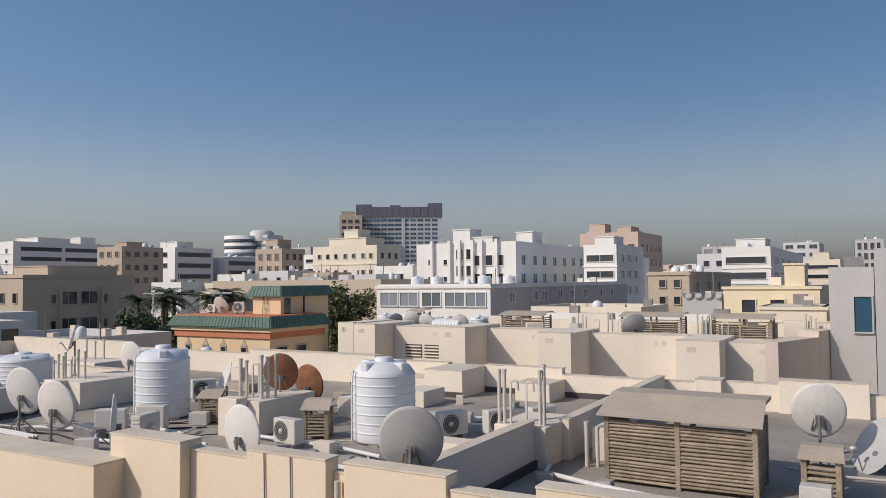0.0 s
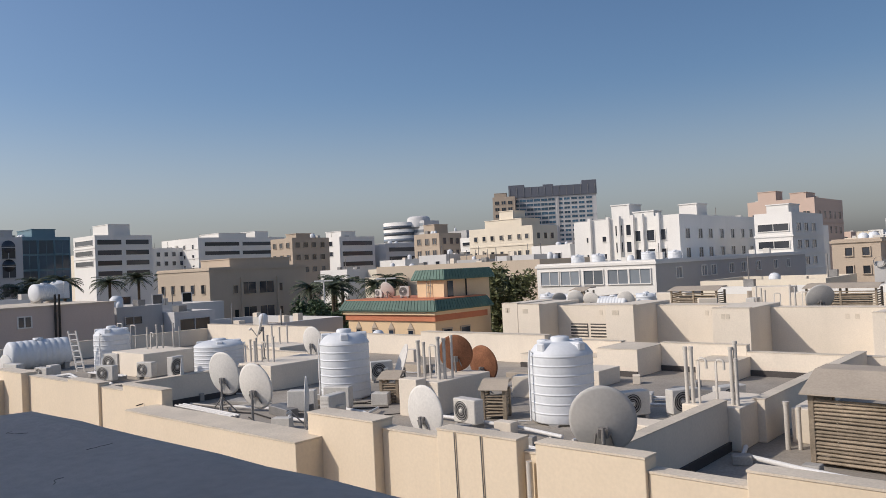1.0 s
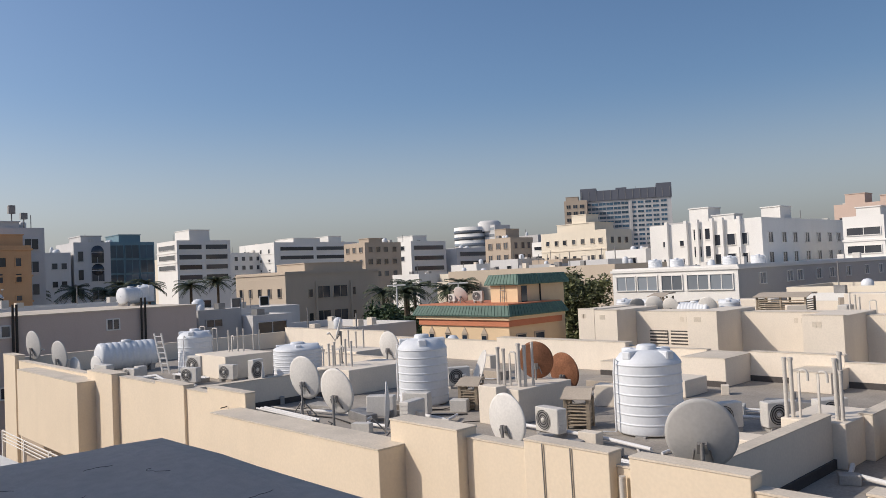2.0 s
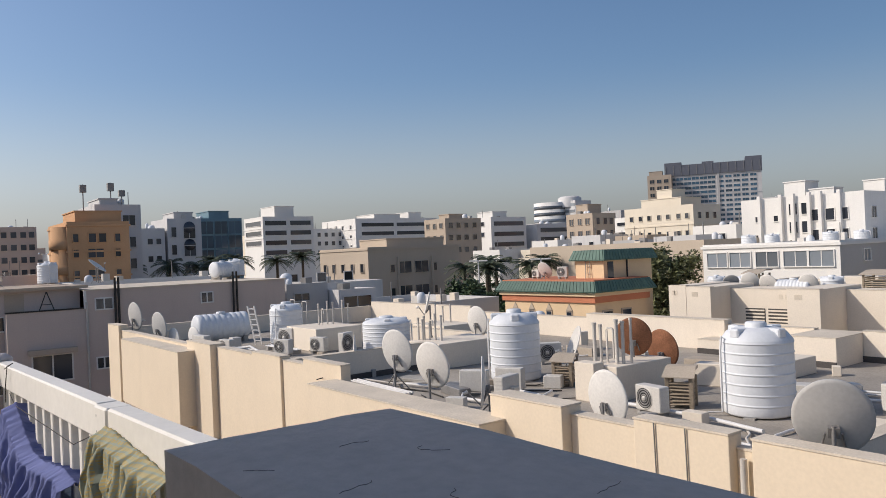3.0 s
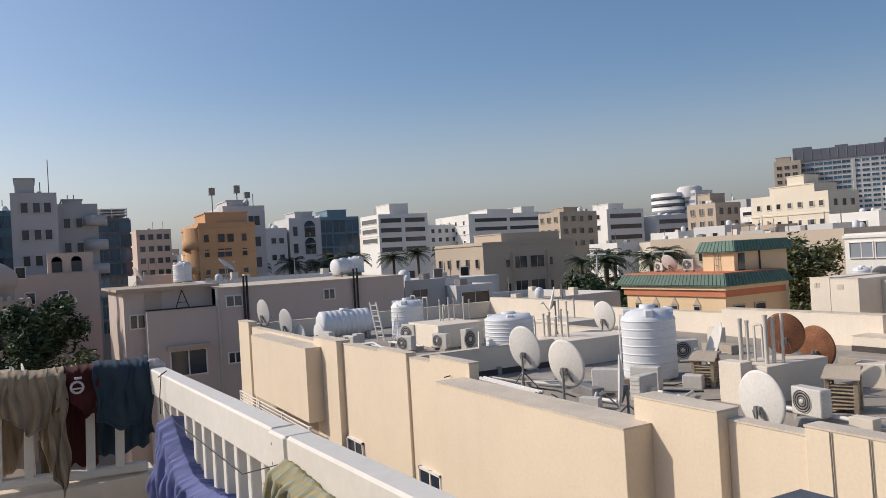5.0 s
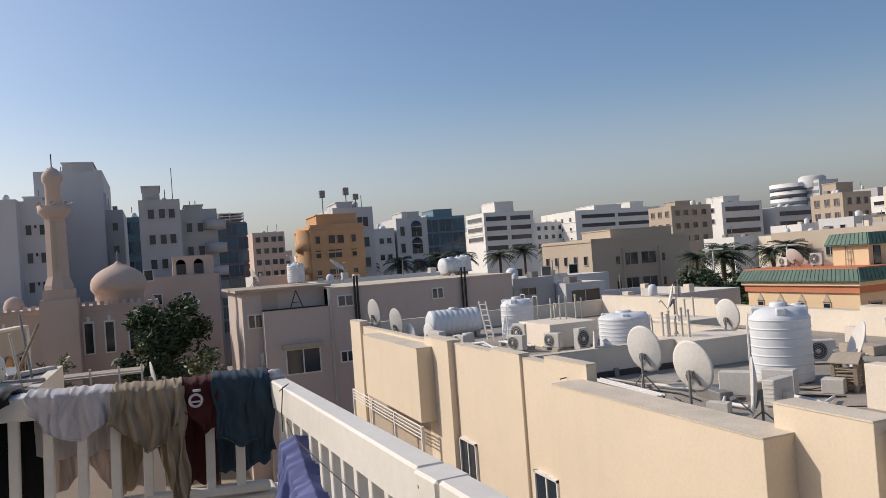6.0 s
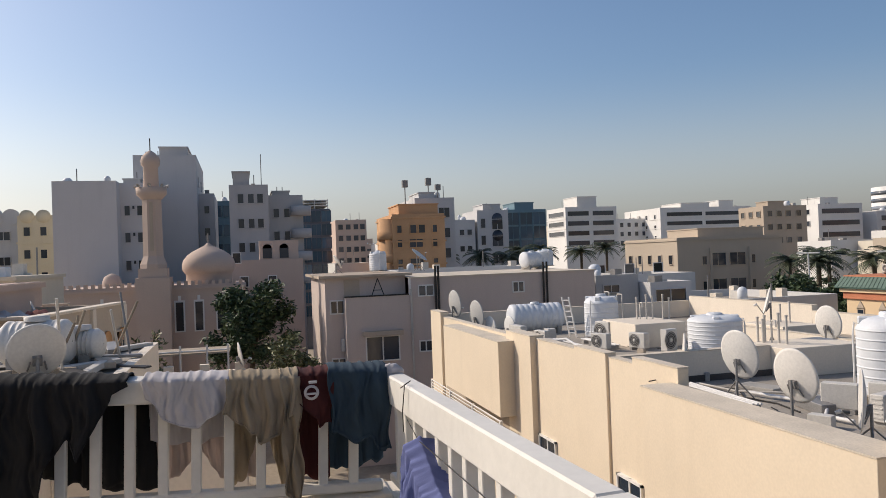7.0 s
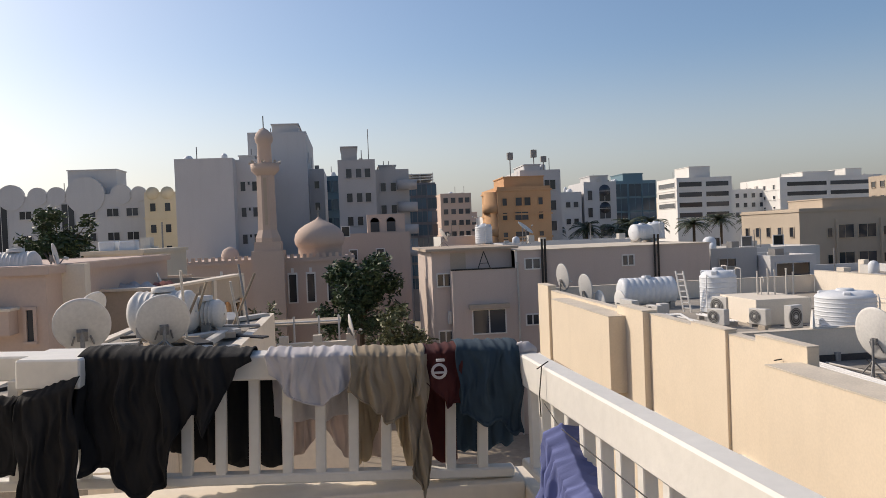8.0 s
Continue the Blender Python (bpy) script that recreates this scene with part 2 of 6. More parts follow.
def building(name, bounds, zt, wall, label, faces=(), parapet=0.6, huts=(), glass=M_GLASS, ledges=(), z0=0.0, category="building", turn=0.0, clutter=True):
    """A flat-roofed block: walls with a parapet, roof, windows by face, roof huts, and ledges that run round it."""
    x0, x1, y0, y1 = bounds
    o = Vector(((x0 + x1) / 2, (y0 + y1) / 2, z0))
    b = thing(name, Matrix.Translation(o) @ pose(0, 0, 0, 0, 0, turn), label, category)
    m = Matrix.Translation(-o)
    wm = WALLS[wall]
    s, t = Shape(), 0.25
    ring = [(x0, y0), (x1, y0), (x1, y1), (x0, y1)]
    inner = [(x0 + t, y0 + t), (x1 - t, y0 + t), (x1 - t, y1 - t), (x0 + t, y1 - t)]
    v = [m @ Vector((*p, z)) for rr in (ring, inner) for z in (z0, zt) for p in rr]
    f = []
    for i in range(4):
        j = (i + 1) % 4
        f += [(i, j, 4 + j, 4 + i), (8 + i, 8 + j, 12 + j, 12 + i), (4 + i, 4 + j, 12 + j, 12 + i), (i, j, 8 + j, 8 + i)]
    s.add(v, f)
    part("wall", s, wm, b)
    part("roof", Shape().box(x0 + t, x1 - t, y0 + t, y1 - t, zt - parapet - 0.2, zt - parapet, m), M_ROOF, b)
    for z in ledges:
        part("ledge", Shape().box(x0 - 0.12, x1 + 0.12, y0 - 0.12, y1 + 0.12, z - 0.1, z + 0.1, m), wm, b)
    for hx0, hx1, hy0, hy1, hz in huts:
        part("roof_hut", Shape().box(hx0, hx1, hy0, hy1, zt - parapet, hz, m).box(hx0 - 0.1, hx1 + 0.1, hy0 - 0.1, hy1 + 0.1, hz, hz + 0.12, m), wm, b)
    rg = random.Random(int(abs(x0) * 7 + abs(y0) * 3))
    for i in range(min(9, 2 + int((x1 - x0) * (y1 - y0) / 22)) if clutter else 0):
        cx, cy = rg.uniform(x0 + 0.9, x1 - 0.9), rg.uniform(y0 + 0.9, y1 - 0.9)
        r, h, kind_ = rg.uniform(0.25, 0.5), rg.uniform(0.1, 0.7) + parapet, rg.random()
        if kind_ < 0.25:
            part("roof_tank", Shape().lathe([(0.02, 0), (r, 0), (r, h), (r * 0.6, h + 0.2), (0.02, h + 0.25)], 14, m @ pose(cx, cy, zt - parapet)), M_TANK, b)
        elif kind_ < 0.8:
            part("roof_unit", Shape().box(cx - r, cx + r, cy - r * 0.7, cy + r * 0.7, zt - parapet, zt - parapet + h, m), rg.choice([M_AC, M_PALE, M_STEEL]), b)
        else:
            part("roof_aerial", Shape().tube([m @ Vector((cx, cy, zt - parapet)), m @ Vector((cx, cy, zt + 1.6))], 0.05, 5), M_STEEL, b)
    for face, us, zs, w, h in faces:
        windows(b, bounds, face, us, zs, w, h, glass, wm, o)
    return b


def steps(a, b, n):
    return [a + (b - a) * (i + 0.5) / n for i in range(n)]

# far buildings, from the right of the walk to its left
building("apartment_block", (-49.3, -35.6, 81.2, 105.0), 17.6, "white", "white apartment block with tall vertical fins and roof water tanks", [
    ("s", [6.2, 7.6], [16.2, 14.2, 12.2, 10.2], 0.9, 1.2), ("s", [8.6, 10.2, 11.6], [15.4, 13.2, 11.0], 0.9, 1.2), ("s", [2.0, 4.2], [15.3, 13.2, 11.1], 0.5, 0.6),
    ("e", [2.0, 5.5, 8.5, 12.0, 15.5, 19.0, 22.0], [15.4, 13.2, 11.0, 8.8], 1.1, 1.1)],
    huts=[(-45.0, -42.6, 83, 86, 19.3), (-38.6, -36.4, 88, 91, 19.0), (-41.6, -39.0, 82, 84, 18.2)])
fins = bpy.data.objects["apartment_block"]
for x in (-46.9, -44.4, -43.0, -41.2, -40.0, -38.0):
    part("fin", Shape().box(x - 0.18, x + 0.18, 80.75, 81.2, 8, 17.9, Matrix.Translation(-fins.location)), WALLS["white"], fins)
building("office_block", (-30.8, -26.6, 91.0, 103.2), 17.3, "white", "white office block with dark ribbon windows", [
    ("s", [2.1], [15.6, 13.6, 11.6, 9.6], 3.4, 0.8), ("e", [2.2, 5.0, 8.0], [15.6, 13.6, 11.6], 1.5, 0.9)], ledges=(14.6, 12.6, 10.6), huts=[(-30, -27.5, 93, 97, 18.3)])
building("office_block", (-18.4, -11.9, 114.4, 165), 17.4, "white", "white office block with long dark ribbon windows", [
    ("s", [3.2], [15.5, 13.3, 11.1], 5.3, 0.9), ("e", [6, 14, 23, 34], [15.5, 13.3], 5.0, 0.9)], ledges=(14.4, 12.2), huts=[(-17, -13, 118, 124, 18.6)])
building("apartment_block", (-85.9, -72.1, 105, 112.5), 19.2, "cream", "cream apartment block with small square windows", [
    ("s", [1.5, 3.4, 5.2, 7.2, 9.0, 11.0, 12.6], [17.4, 14.6, 11.8], 0.7, 0.8), ("e", [1.6, 3.7, 5.8], [17.4, 14.6, 11.8], 0.9, 1.0)],
    ledges=(16.0, 13.2), huts=[(-83, -75, 106, 111.5, 20.5), (-80, -77, 106.4, 110, 22.0)])
building("hotel_tower", (-176.2, -143.9, 239.9, 251.9), 40.6, "steel", "tall slab hotel tower with a dark glass crown", [
    ("s", [2.2, 4.9, 7.6, 10.3, 13.0, 15.7], [36.1, 34.4, 32.7, 31.0, 29.3, 27.6, 25.9, 24.2, 22.5, 20.8, 19.1, 17.4, 15.7], 2.45, 0.95),
    ("s", [18.7, 21.4, 24.1, 26.8, 29.6], [36.1, 34.4, 32.7, 31.0, 29.3, 27.6, 25.9, 24.2, 22.5, 20.8, 19.1, 17.4, 15.7], 2.1, 0.85)], glass=M_GLASS_BLUE, ledges=(37.1, 30.1, 23.4), turn=33.2)
crown = bpy.data.objects["hotel_tower"]
part("glass_crown", Shape().box(-16.4, 16.4, -6.4, 6.4, 37.4, 41.2).box(-16.4, -10.5, -6.4, 6.4, 41.2, 42.2).box(11.0, 16.4, -6.4, 6.4, 41.2, 42.6).box(-3.5, 0.5, -6, 6, 41.2, 41.9), WALLS["dark"], crown, "dark mirrored glass crown")
for u in range(13):
    part("mullion", Shape().box(-16.0 + u * 2.64, -15.8 + u * 2.64, -6.5, -6.4, 37.5, 41.1), M_STEEL, crown)
part("core", Shape().box(1.4, 2.2, -6.3, -5.9, 14, 37), WALLS["grey"], crown, "grey lift core strip")
building("tower_wing", (-173.4, -165.2, 223.4, 231.4), 37.4, "tan", "slim brown tower beside the hotel", [("s", [1.6, 4.0, 6.4], [35.2, 32.8, 30.4, 28, 25.6, 23.2, 20.8], 1.5, 1.2)], glass=M_GLASS_DARK, huts=[(-172.8, -168.3, 224.4, 229.4, 38.8)], turn=33.2)
building("apartment_block", (-54, -41.5, 154.3, 174), 22.7, "peach", "peach apartment block crowded with balconies", [
    ("s", [1.5, 4, 6.5, 9, 11], [19.5, 16.5, 13.5], 1.2, 1.3), ("e", [3, 6.5, 10, 13.5, 17], [19.5, 16.5, 13.5], 1.3, 1.4)], huts=[(-52.5, -49, 156, 160, 24.6), (-47, -44, 158, 164, 24.0)], ledges=(18, 15))
building("villa_block", (-8.6, -2.3, 58.1, 69.9), 12.4, "yellow", "yellow rendered house with a plain flat roof", [("s", [1.7, 3.6], [11.0], 0.9, 0.9)], ledges=(12.3,), huts=[(-4.6, -3.3, 59, 62, 13.9)])
building("low_house", (-5.4, -1.6, 52.0, 57.8), 11.2, "cream", "low cream house with a white coping", [("s", [0.8], [9.8], 0.9, 0.8)], ledges=(11.1,))
building("villa_block", (-15.8, -12.4, 64.7, 84.8), 13.6, "tan", "tan rendered house with small windows", [("s", [1.2, 2.4], [12.6, 11.2], 0.5, 0.6), ("e", [3, 8, 13], [12.2], 0.9, 0.9)], ledges=(13.4,))
building("scalloped_house", (-11.6, -8.8, 58.5, 66), 11.9, "grey", "grey house wall with a scalloped top edge")
for i in range(4):
    part("scallop", Shape().lathe([(0.34, -0.1), (0.34, 0.1)], 16, pose(-11.25 + i * 0.72 + 10.2, -3.9, 11.9, 90, 0, 0)), WALLS["grey"], bpy.data.objects["scalloped_house"])
building("grey_block", (-0.9, 1.05, 42.2, 56), 13.5, "grey", "grey rendered block beside a glass-fronted building", [("s", [1.45], [11.2], 0.75, 1.7)], glass=M_GLASS_BLUE)
building("glass_block", (1.12, 9, 36.5, 56), 14.2, "grey", "building with a blue glass front and a grey metal edge", [("s", [1.5, 3.3, 5.1], [12.6, 10.4, 8.2], 1.7, 2.0)], glass=M_GLASS_BLUE)
building("far_block", (-3.0, 2.0, 170, 190), 20.3, "grey", "distant grey apartment block", [("s", [0.8, 1.9, 3.0, 4.1], [19, 17, 15], 0.6, 1.2)])
building("far_block", (-36, -27, 190, 210), 20.6, "grey", "distant green-grey office block", [("s", [1.5, 4.5, 7.5], [19.4, 17.6], 1.9, 1.0)], glass=M_GLASS_PALE)
building("far_block", (-22, -13, 230, 250), 22.6, "pale_grey", "distant pale office block", [("s", [1.5, 4.5, 7.5], [21.4, 19.2], 1.9, 1.0)])
building("far_block", (-40, -33, 120, 130), 16.5, "white", "distant low white house", [("s", [2, 5], [15], 1.0, 0.9)])
building("far_block", (-25, -20, 130, 140), 17.0, "pale_grey", "distant pale grey house", [("s", [1.5, 3.5], [15.4], 0.9, 0.9)])

# the white hall with a row of large openings
hall = building("white_hall", (-36.3, -25.4, 53.9, 91.0), 12.75, "white", "low white hall with a row of large openings", [
    ("s", [1.3, 3.3, 5.5, 7.7, 9.6], [11.5], 1.75, 1.1), ("e", [4, 9, 11, 15, 18, 22, 27, 31], [11.6], 1.0, 0.8)], glass=M_GLASS_PALE, ledges=(12.5,))
# thin sheet makes the hall's east side greyer than its front
part("side_sheet", Shape().box(-25.4, -25.388, 53.9, 91.0, 4, 12.4, Matrix.Translation(-hall.location)), WALLS["grey"], hall, "thin grey sheet over the east side wall")
building("tan_wall_block", (-69, -44.2, 65.9, 76), 13.25, "brown", "long tan flat-roofed block", [("s", [3, 8, 20], [11.0], 1.0, 0.9)])
building("apartment_block", (-70, -66.5, 64.8, 70), 12.0, "cream", "small cream house with a white sign board", [("s", [1.5], [11.2], 1.1, 0.5)])

# blocks round the brown school and beyond
brown = building("school_block", (-96.5, -83.5, 51.1, 66.1), 14.2, "brown", "brown school block with paired windows", [
    ("s", [1.5, 4, 6.5, 9, 11.5], [11.5], 0.8, 1.1), ("e", [3.7], [11.3, 8.2], 0.6, 1.0), ("e", [5.6, 8.4], [11.4, 8.2], 2.2, 1.5), ("e", [10.6], [11.3, 8.2], 0.6, 1.0)],
    ledges=(13.9,), huts=[(-92, -85, 55, 64.5, 15.2)])
for u in (4.4, 10.0):
    part("pilaster", Shape().box(-83.5, -83.25, 51.1 + u, 51.4 + u, 6, 12.8, Matrix.Translation(-brown.location)), WALLS["brown"], brown)
office = building("long_office", (-180, -162.6, 96.3, 121.4), 22.6, "white", "long white office with dark ribbon windows and roof plant", [
    ("s", [3, 7, 11, 15], [20.5, 18, 15.5], 0.8, 1.0), ("e", [6.5, 17], [21.0, 18.8, 16.6, 14.4], 9.6, 0.9)], huts=[(-175, -166, 104, 112, 23.8), (-172, -165, 114, 118, 24.2)], ledges=(19.9, 17.7, 15.5))
part("aerial_mast", Shape().tube([(0, 0, 9.4), (0, 0, 15.8)], 0.22).box(-0.5, 0.5, -0.5, 0.5, 13.6, 14.6), M_STEEL, office, at=pose(-160.5 + 171.3, 3, 0))
building("far_block", (-114.5, -108.1, 82.6, 91.0), 19.3, "tan", "distant tan apartment block", [("e", [1.2, 3, 4.8, 6.8], [18, 15.8, 13.6], 0.9, 0.9), ("s", [1.2, 3.2, 5.2], [18, 15.8], 0.9, 0.9)], huts=[(-113, -110, 85, 89, 20.1)])
building("far_block", (-130, -120.3, 104, 114), 20.2, "white", "distant white office with ribbon windows", [("e", [5], [18.8, 16.6, 14.4], 8.5, 0.9), ("s", [4], [18.8, 16.6], 7, 0.9)], huts=[(-127, -122, 106, 110, 21.4)])
building("far_block", (-128, -119, 116, 128), 18.6, "pale_grey", "distant pale grey ribbon-windowed block", [("e", [6], [17.2, 15.2], 10, 0.9)])
rt = thing("round_tower", pose(-167.8, 169.9, 0), "distant round-cornered white tower", "building")
part("drum", Shape().lathe([(5.2, 0), (5.2, 27.2), (4.8, 27.2), (4.8, 26.6), (0.01, 26.6)], 28), WALLS["white"], rt)
for z in (25.6, 23.6, 21.6, 19.6, 17.6):
    part("window_band", Shape().lathe([(5.22, z - 0.5), (5.27, z - 0.5), (5.27, z + 0.5), (5.22, z + 0.5)], 28), M_GLASS_PALE, rt)
part("curved_crown", Shape().lathe([(3.6, 25.5), (3.6, 28.3), (2.8, 28.9), (0.01, 29.0)], 20, pose(5, 3.4, 0)).box(2, 9.5, 1, 8, 0, 27.4), WALLS["pale_grey"], rt)
for z in (26.2, 24.2, 22.2, 20.2):
    part("window_band", Shape().box(3, 9.2, 0.9, 1.0, z - 0.4, z + 0.4), M_GLASS_PALE, rt)
building("far_block", (-106, -99.1, 111.6, 118.4), 19.6, "tan", "distant tan block with arched roof hut", [("e", [1.5, 3.6, 5.4], [18, 15.6], 0.9, 1.2), ("s", [1.4, 3.6, 5.6], [18, 15.6], 1.0, 1.2)], huts=[(-104.5, -101.5, 113, 117, 21.4)])
building("far_block", (-112, -104, 126, 136), 20.5, "grey", "distant grey block with arches", [("e", [2, 4.5, 7], [18.5, 16], 1.2, 1.6)])
building("far_block", (-94, -88, 112, 118), 18.2, "white", "distant white ribbon-windowed house", [("s", [3], [17, 15.2, 13.4], 4.8, 0.6)])
building("far_block", (-140, -126, 240, 260), 27, "grey", "faint distant block beyond the city", [("s", [3, 7, 11], [25, 22], 2, 1.2)])
for i, (x, y, h, w) in enumerate([(-95, 78, 13.2, "white"), (-88, 82, 13.0, "cream"), (-100, 96, 14.5, "white"), (-92, 98, 15.0, "pale_grey"), (-80, 92, 13.8, "grey"), (-84, 100, 14.6, "tan"), (-64, 84, 14.0, "pale_grey"), (-62, 90, 15.2, "white"), (-107, 70, 12.6, "white"), (-112, 64, 12.4, "white")]):
    building("low_house", (x, x + 6.5, y, y + 7), h, w, "low flat-roofed city house", [("s", [1.5, 4.5], [h - 1.6], 0.9, 0.9), ("e", [2, 5], [h - 1.6], 0.9, 0.9)])

# farther houses that close the gaps of the skyline
rng = random.Random(404)
for i in range(54):
    az, dist = radians(92 + 92 * i / 54 + rng.uniform(-0.6, 0.6)), rng.uniform(205, 330)
    x, y = dist * math.cos(az), dist * math.sin(az)
    w, d, zt = rng.uniform(8, 16), rng.uniform(8, 14), 13.4 + dist * rng.uniform(0.0, 0.019)
    n = rng.choice([3, 4, 5])
    kind_ = rng.random()
    ribbon = kind_ < 0.35
    building("far_block", (x, x + w, y, y + d), zt, rng.choice(["white", "pale_grey", "cream", "white", "tan", "grey", "peach", "pale_grey"]), "distant flat-roofed block with ribbon windows" if ribbon else "distant flat-roofed block with rows of windows",
        [("s", [w / 2] if ribbon else steps(0.5, w - 0.5, n), [zt - 1.9, zt - 4.3], w * 0.86 if ribbon else w / n * 0.45, 0.9 if ribbon else 1.2), ("e", [d / 2] if ribbon else steps(0.5, d - 0.5, n), [zt - 1.9, zt - 4.3], d * 0.86 if ribbon else d / n * 0.45, 0.9 if ribbon else 1.2)],
        huts=[(x + w * 0.2, x + w * rng.uniform(0.45, 0.7), y + d * 0.2, y + d * 0.6, zt + rng.uniform(0.8, 2.2))])

# the orange block and its neighbours
orange = building("orange_block", (-95, -85, 16.2, 22.3), 17.9, "orange", "orange apartment block with a rounded corner and roof terrace", [
    ("e", [2.4, 3.4], [16.2], 0.7, 0.9), ("e", [2.7], [14.6, 12.4], 1.5, 0.9), ("e", [0.8, 4.9], [16.2, 14.6, 12.4], 0.5, 0.8), ("s", [3, 7], [15.6, 13.0], 0.9, 1.0)],
    huts=[(-92, -86, 17.2, 21.8, 19.0)], ledges=(17.5, 14.8, 12.2))
part("round_corner", Shape().lathe([(1.25, 0), (1.25, 17.4), (0.02, 17.4)], 20, pose(-86.6 + 90, 16.2 - 19.25, 0)), WALLS["orange"], orange)
for z in (15.6, 13.0, 10.4):
    part("curved_balcony", Shape().lathe([(1.3, z - 0.55), (1.45, z - 0.55), (1.45, z + 0.45), (1.3, z + 0.45)], 20, pose(-86.6 + 90, 16.2 - 19.25, 0)), WALLS["orange"], orange)
grey_t = building("grey_block", (-105, -95.2, 21.2, 26.4), 20.5, "pale_grey", "grey apartment block with rooftop aerials", [("e", [3.8], [18.6, 16.0, 13.4, 10.8], 1.4, 1.2)], huts=[(-102, -96, 22, 24, 21.2)])
for dx, dy, h in ((0, -3.4, 3.2), (0.8, -0.5, 3.4), (0.2, 0.9, 2.6)):
    part("aerial", Shape().tube([(0, 0, 0), (0, 0, h)], 0.07).box(-0.3, 0.3, -0.35, 0.35, h * 0.7, h * 0.98), M_STEEL, grey_t, at=pose(3 + dx, dy, 19.8))
building("far_block", (-122, -112, 31.0, 34.3), 18.4, "pale_grey", "pale low apartment house", [("e", [1.2, 2.4], [16.5, 14], 0.7, 0.8)])
arch = building("arched_block", (-120, -112, 34.7, 39.7), 19.8, "pale_grey", "grey apartment block with tall arched balconies", [("e", [0.9], [17.8, 15.2, 12.6, 10], 0.7, 1.4), ("e", [3.2], [17.6, 15.0, 12.4], 1.7, 1.5)], huts=[(-118, -113, 36, 38.8, 20.7)])
for z in (18.5, 15.9):
    part("arch_top", Shape().lathe([(0.85, -0.06), (0.85, 0.06), (0.01, 0.06)], 16, pose(-111.98 + 116, 37.9 - 37.2, z, 0, 90, 0)), M_GLASS, arch)
blue = building("blue_glass_block", (-135, -125, 43.9, 51.4), 20.6, "blue", "blue mirrored-glass office block", [("e", [1.3, 3.8, 6.2], [19, 16.6, 14.2, 11.8], 2.2, 2.1), ("s", [2, 5, 8], [19, 16.6, 14.2], 2.4, 2.1)], glass=M_GLASS_BLUE, huts=[(-132, -126, 46, 49.5, 21.8)])
building("striped_block", (-160, -150, 66.3, 78.2), 22.4, "white", "white block with dark ribbon windows and blue roof cabin", [("e", [2.9, 8.7], [21.0, 18.9, 16.8, 14.7], 4.9, 0.95), ("s", [5], [21.0, 18.9, 16.8], 8, 0.95)], ledges=(19.9, 17.8), huts=[(-158, -151, 69.5, 74, 24.6)])
building("far_block", (-180, -170, 88.5, 98), 20.5, "white", "distant white apartment block with small windows", [("e", [1.5, 3.5, 5.5, 7.5], [19, 16.8, 14.6], 0.9, 1.0)])
building("far_block", (-185, -175, 74, 82), 19.5, "cream", "distant domed white house", [("e", [2, 5], [18, 15.6], 0.9, 1.0)])
building("dark_glass_tower", (-125, -115, 8.3, 12.7), 20.7, "dark", "dark glass office tower with a roof screen", [("e", [0.8, 2.3, 3.8], [19.6, 17.6, 15.6, 13.6, 11.6, 9.6, 7.6, 5.6], 1.35, 1.6), ("n", [2, 5], [19.6, 17.6, 15.6], 2.4, 1.6)], glass=M_GLASS_BLUE)
dk = bpy.data.objects["dark_glass_tower"]
for z in (21.2, 21.6, 22.0):
    part("screen_bar", Shape().box(-4, 4.8, -2.0, 2.0, z - 0.06, z + 0.06), M_WHITE, dk)
for x, y in ((-3.8, -1.9), (4.7, -1.9), (-3.8, 1.9), (4.7, 1.9), (4.7, 0)):
    part("screen_post", Shape().box(x - 0.05, x + 0.05, y - 0.05, y + 0.05, 20.5, 22.2), M_WHITE, dk)
building("far_block", (-160, -150, 17.6, 23.7), 20.8, "peach", "distant rose apartment block", [("e", [1, 2.5, 4, 5.3], [19.4, 17.2, 15, 12.8], 0.9, 1.0)])
building("far_block", (-150, -142, 24.5, 31), 15.8, "white", "distant low white house with a roof tank", [("e", [2, 4.5], [14], 1, 1)])
building("far_block", (-100, -92, 10.5, 14.8), 12.6, "white", "low white house in front of the orange block", [("e", [1.5, 3.2], [11], 0.8, 0.9)])

# the tall grey blocks behind the mosque
gb = building("grey_block", (-90, -75, -16.2, -10.9), 20.9, "pale_grey", "tall plain grey block with a blank side wall")
building("grey_block", (-90, -77, -10.9, -8.6), 20.9, "pale_grey", "narrow grey stair block with slit windows", [("e", [0.6, 1.7], [18.3, 15.8, 13.2, 10.8], 0.45, 0.9), ("e", [1.15], [18.6, 16.1, 13.5], 0.2, 0.3)], huts=[(-88, -78, -10.7, -9.2, 21.3)])
building("grey_block", (-100, -85, -10.7, -4.5), 24.6, "pale_grey", "tallest grey block with a roof cabin", [("n", [2.5, 8], [22, 19.5, 17, 14.5], 0.6, 1.0)], huts=[(-92, -86, -8.2, -5.4, 25.5)])
building("grey_block", (-100, -88, -4.5, -2.9), 20.8, "pale_grey", "lower wing of the grey block", [("e", [0.8], [19, 16.6, 14.2], 0.5, 0.8)])
building("blue_glass_block", (-110, -100, -3.6, -1.2), 20.9, "blue", "slim blue-grey block between the grey ones", [("e", [0.8, 1.7], [19.6, 17.2, 14.8], 0.7, 1.4)], glass=M_GLASS_BLUE)
g2 = building("grey_block", (-90, -80, -1.2, 2.6), 20.9, "grey", "stepped grey apartment block", [("e", [1.1, 2.1, 3.0], [19.5, 17.0, 14.6], 0.55, 0.9), ("e", [1.1, 2.1], [12.3], 0.55, 0.9)], huts=[(-86, -80.5, -0.8, 0.8, 22.2)])
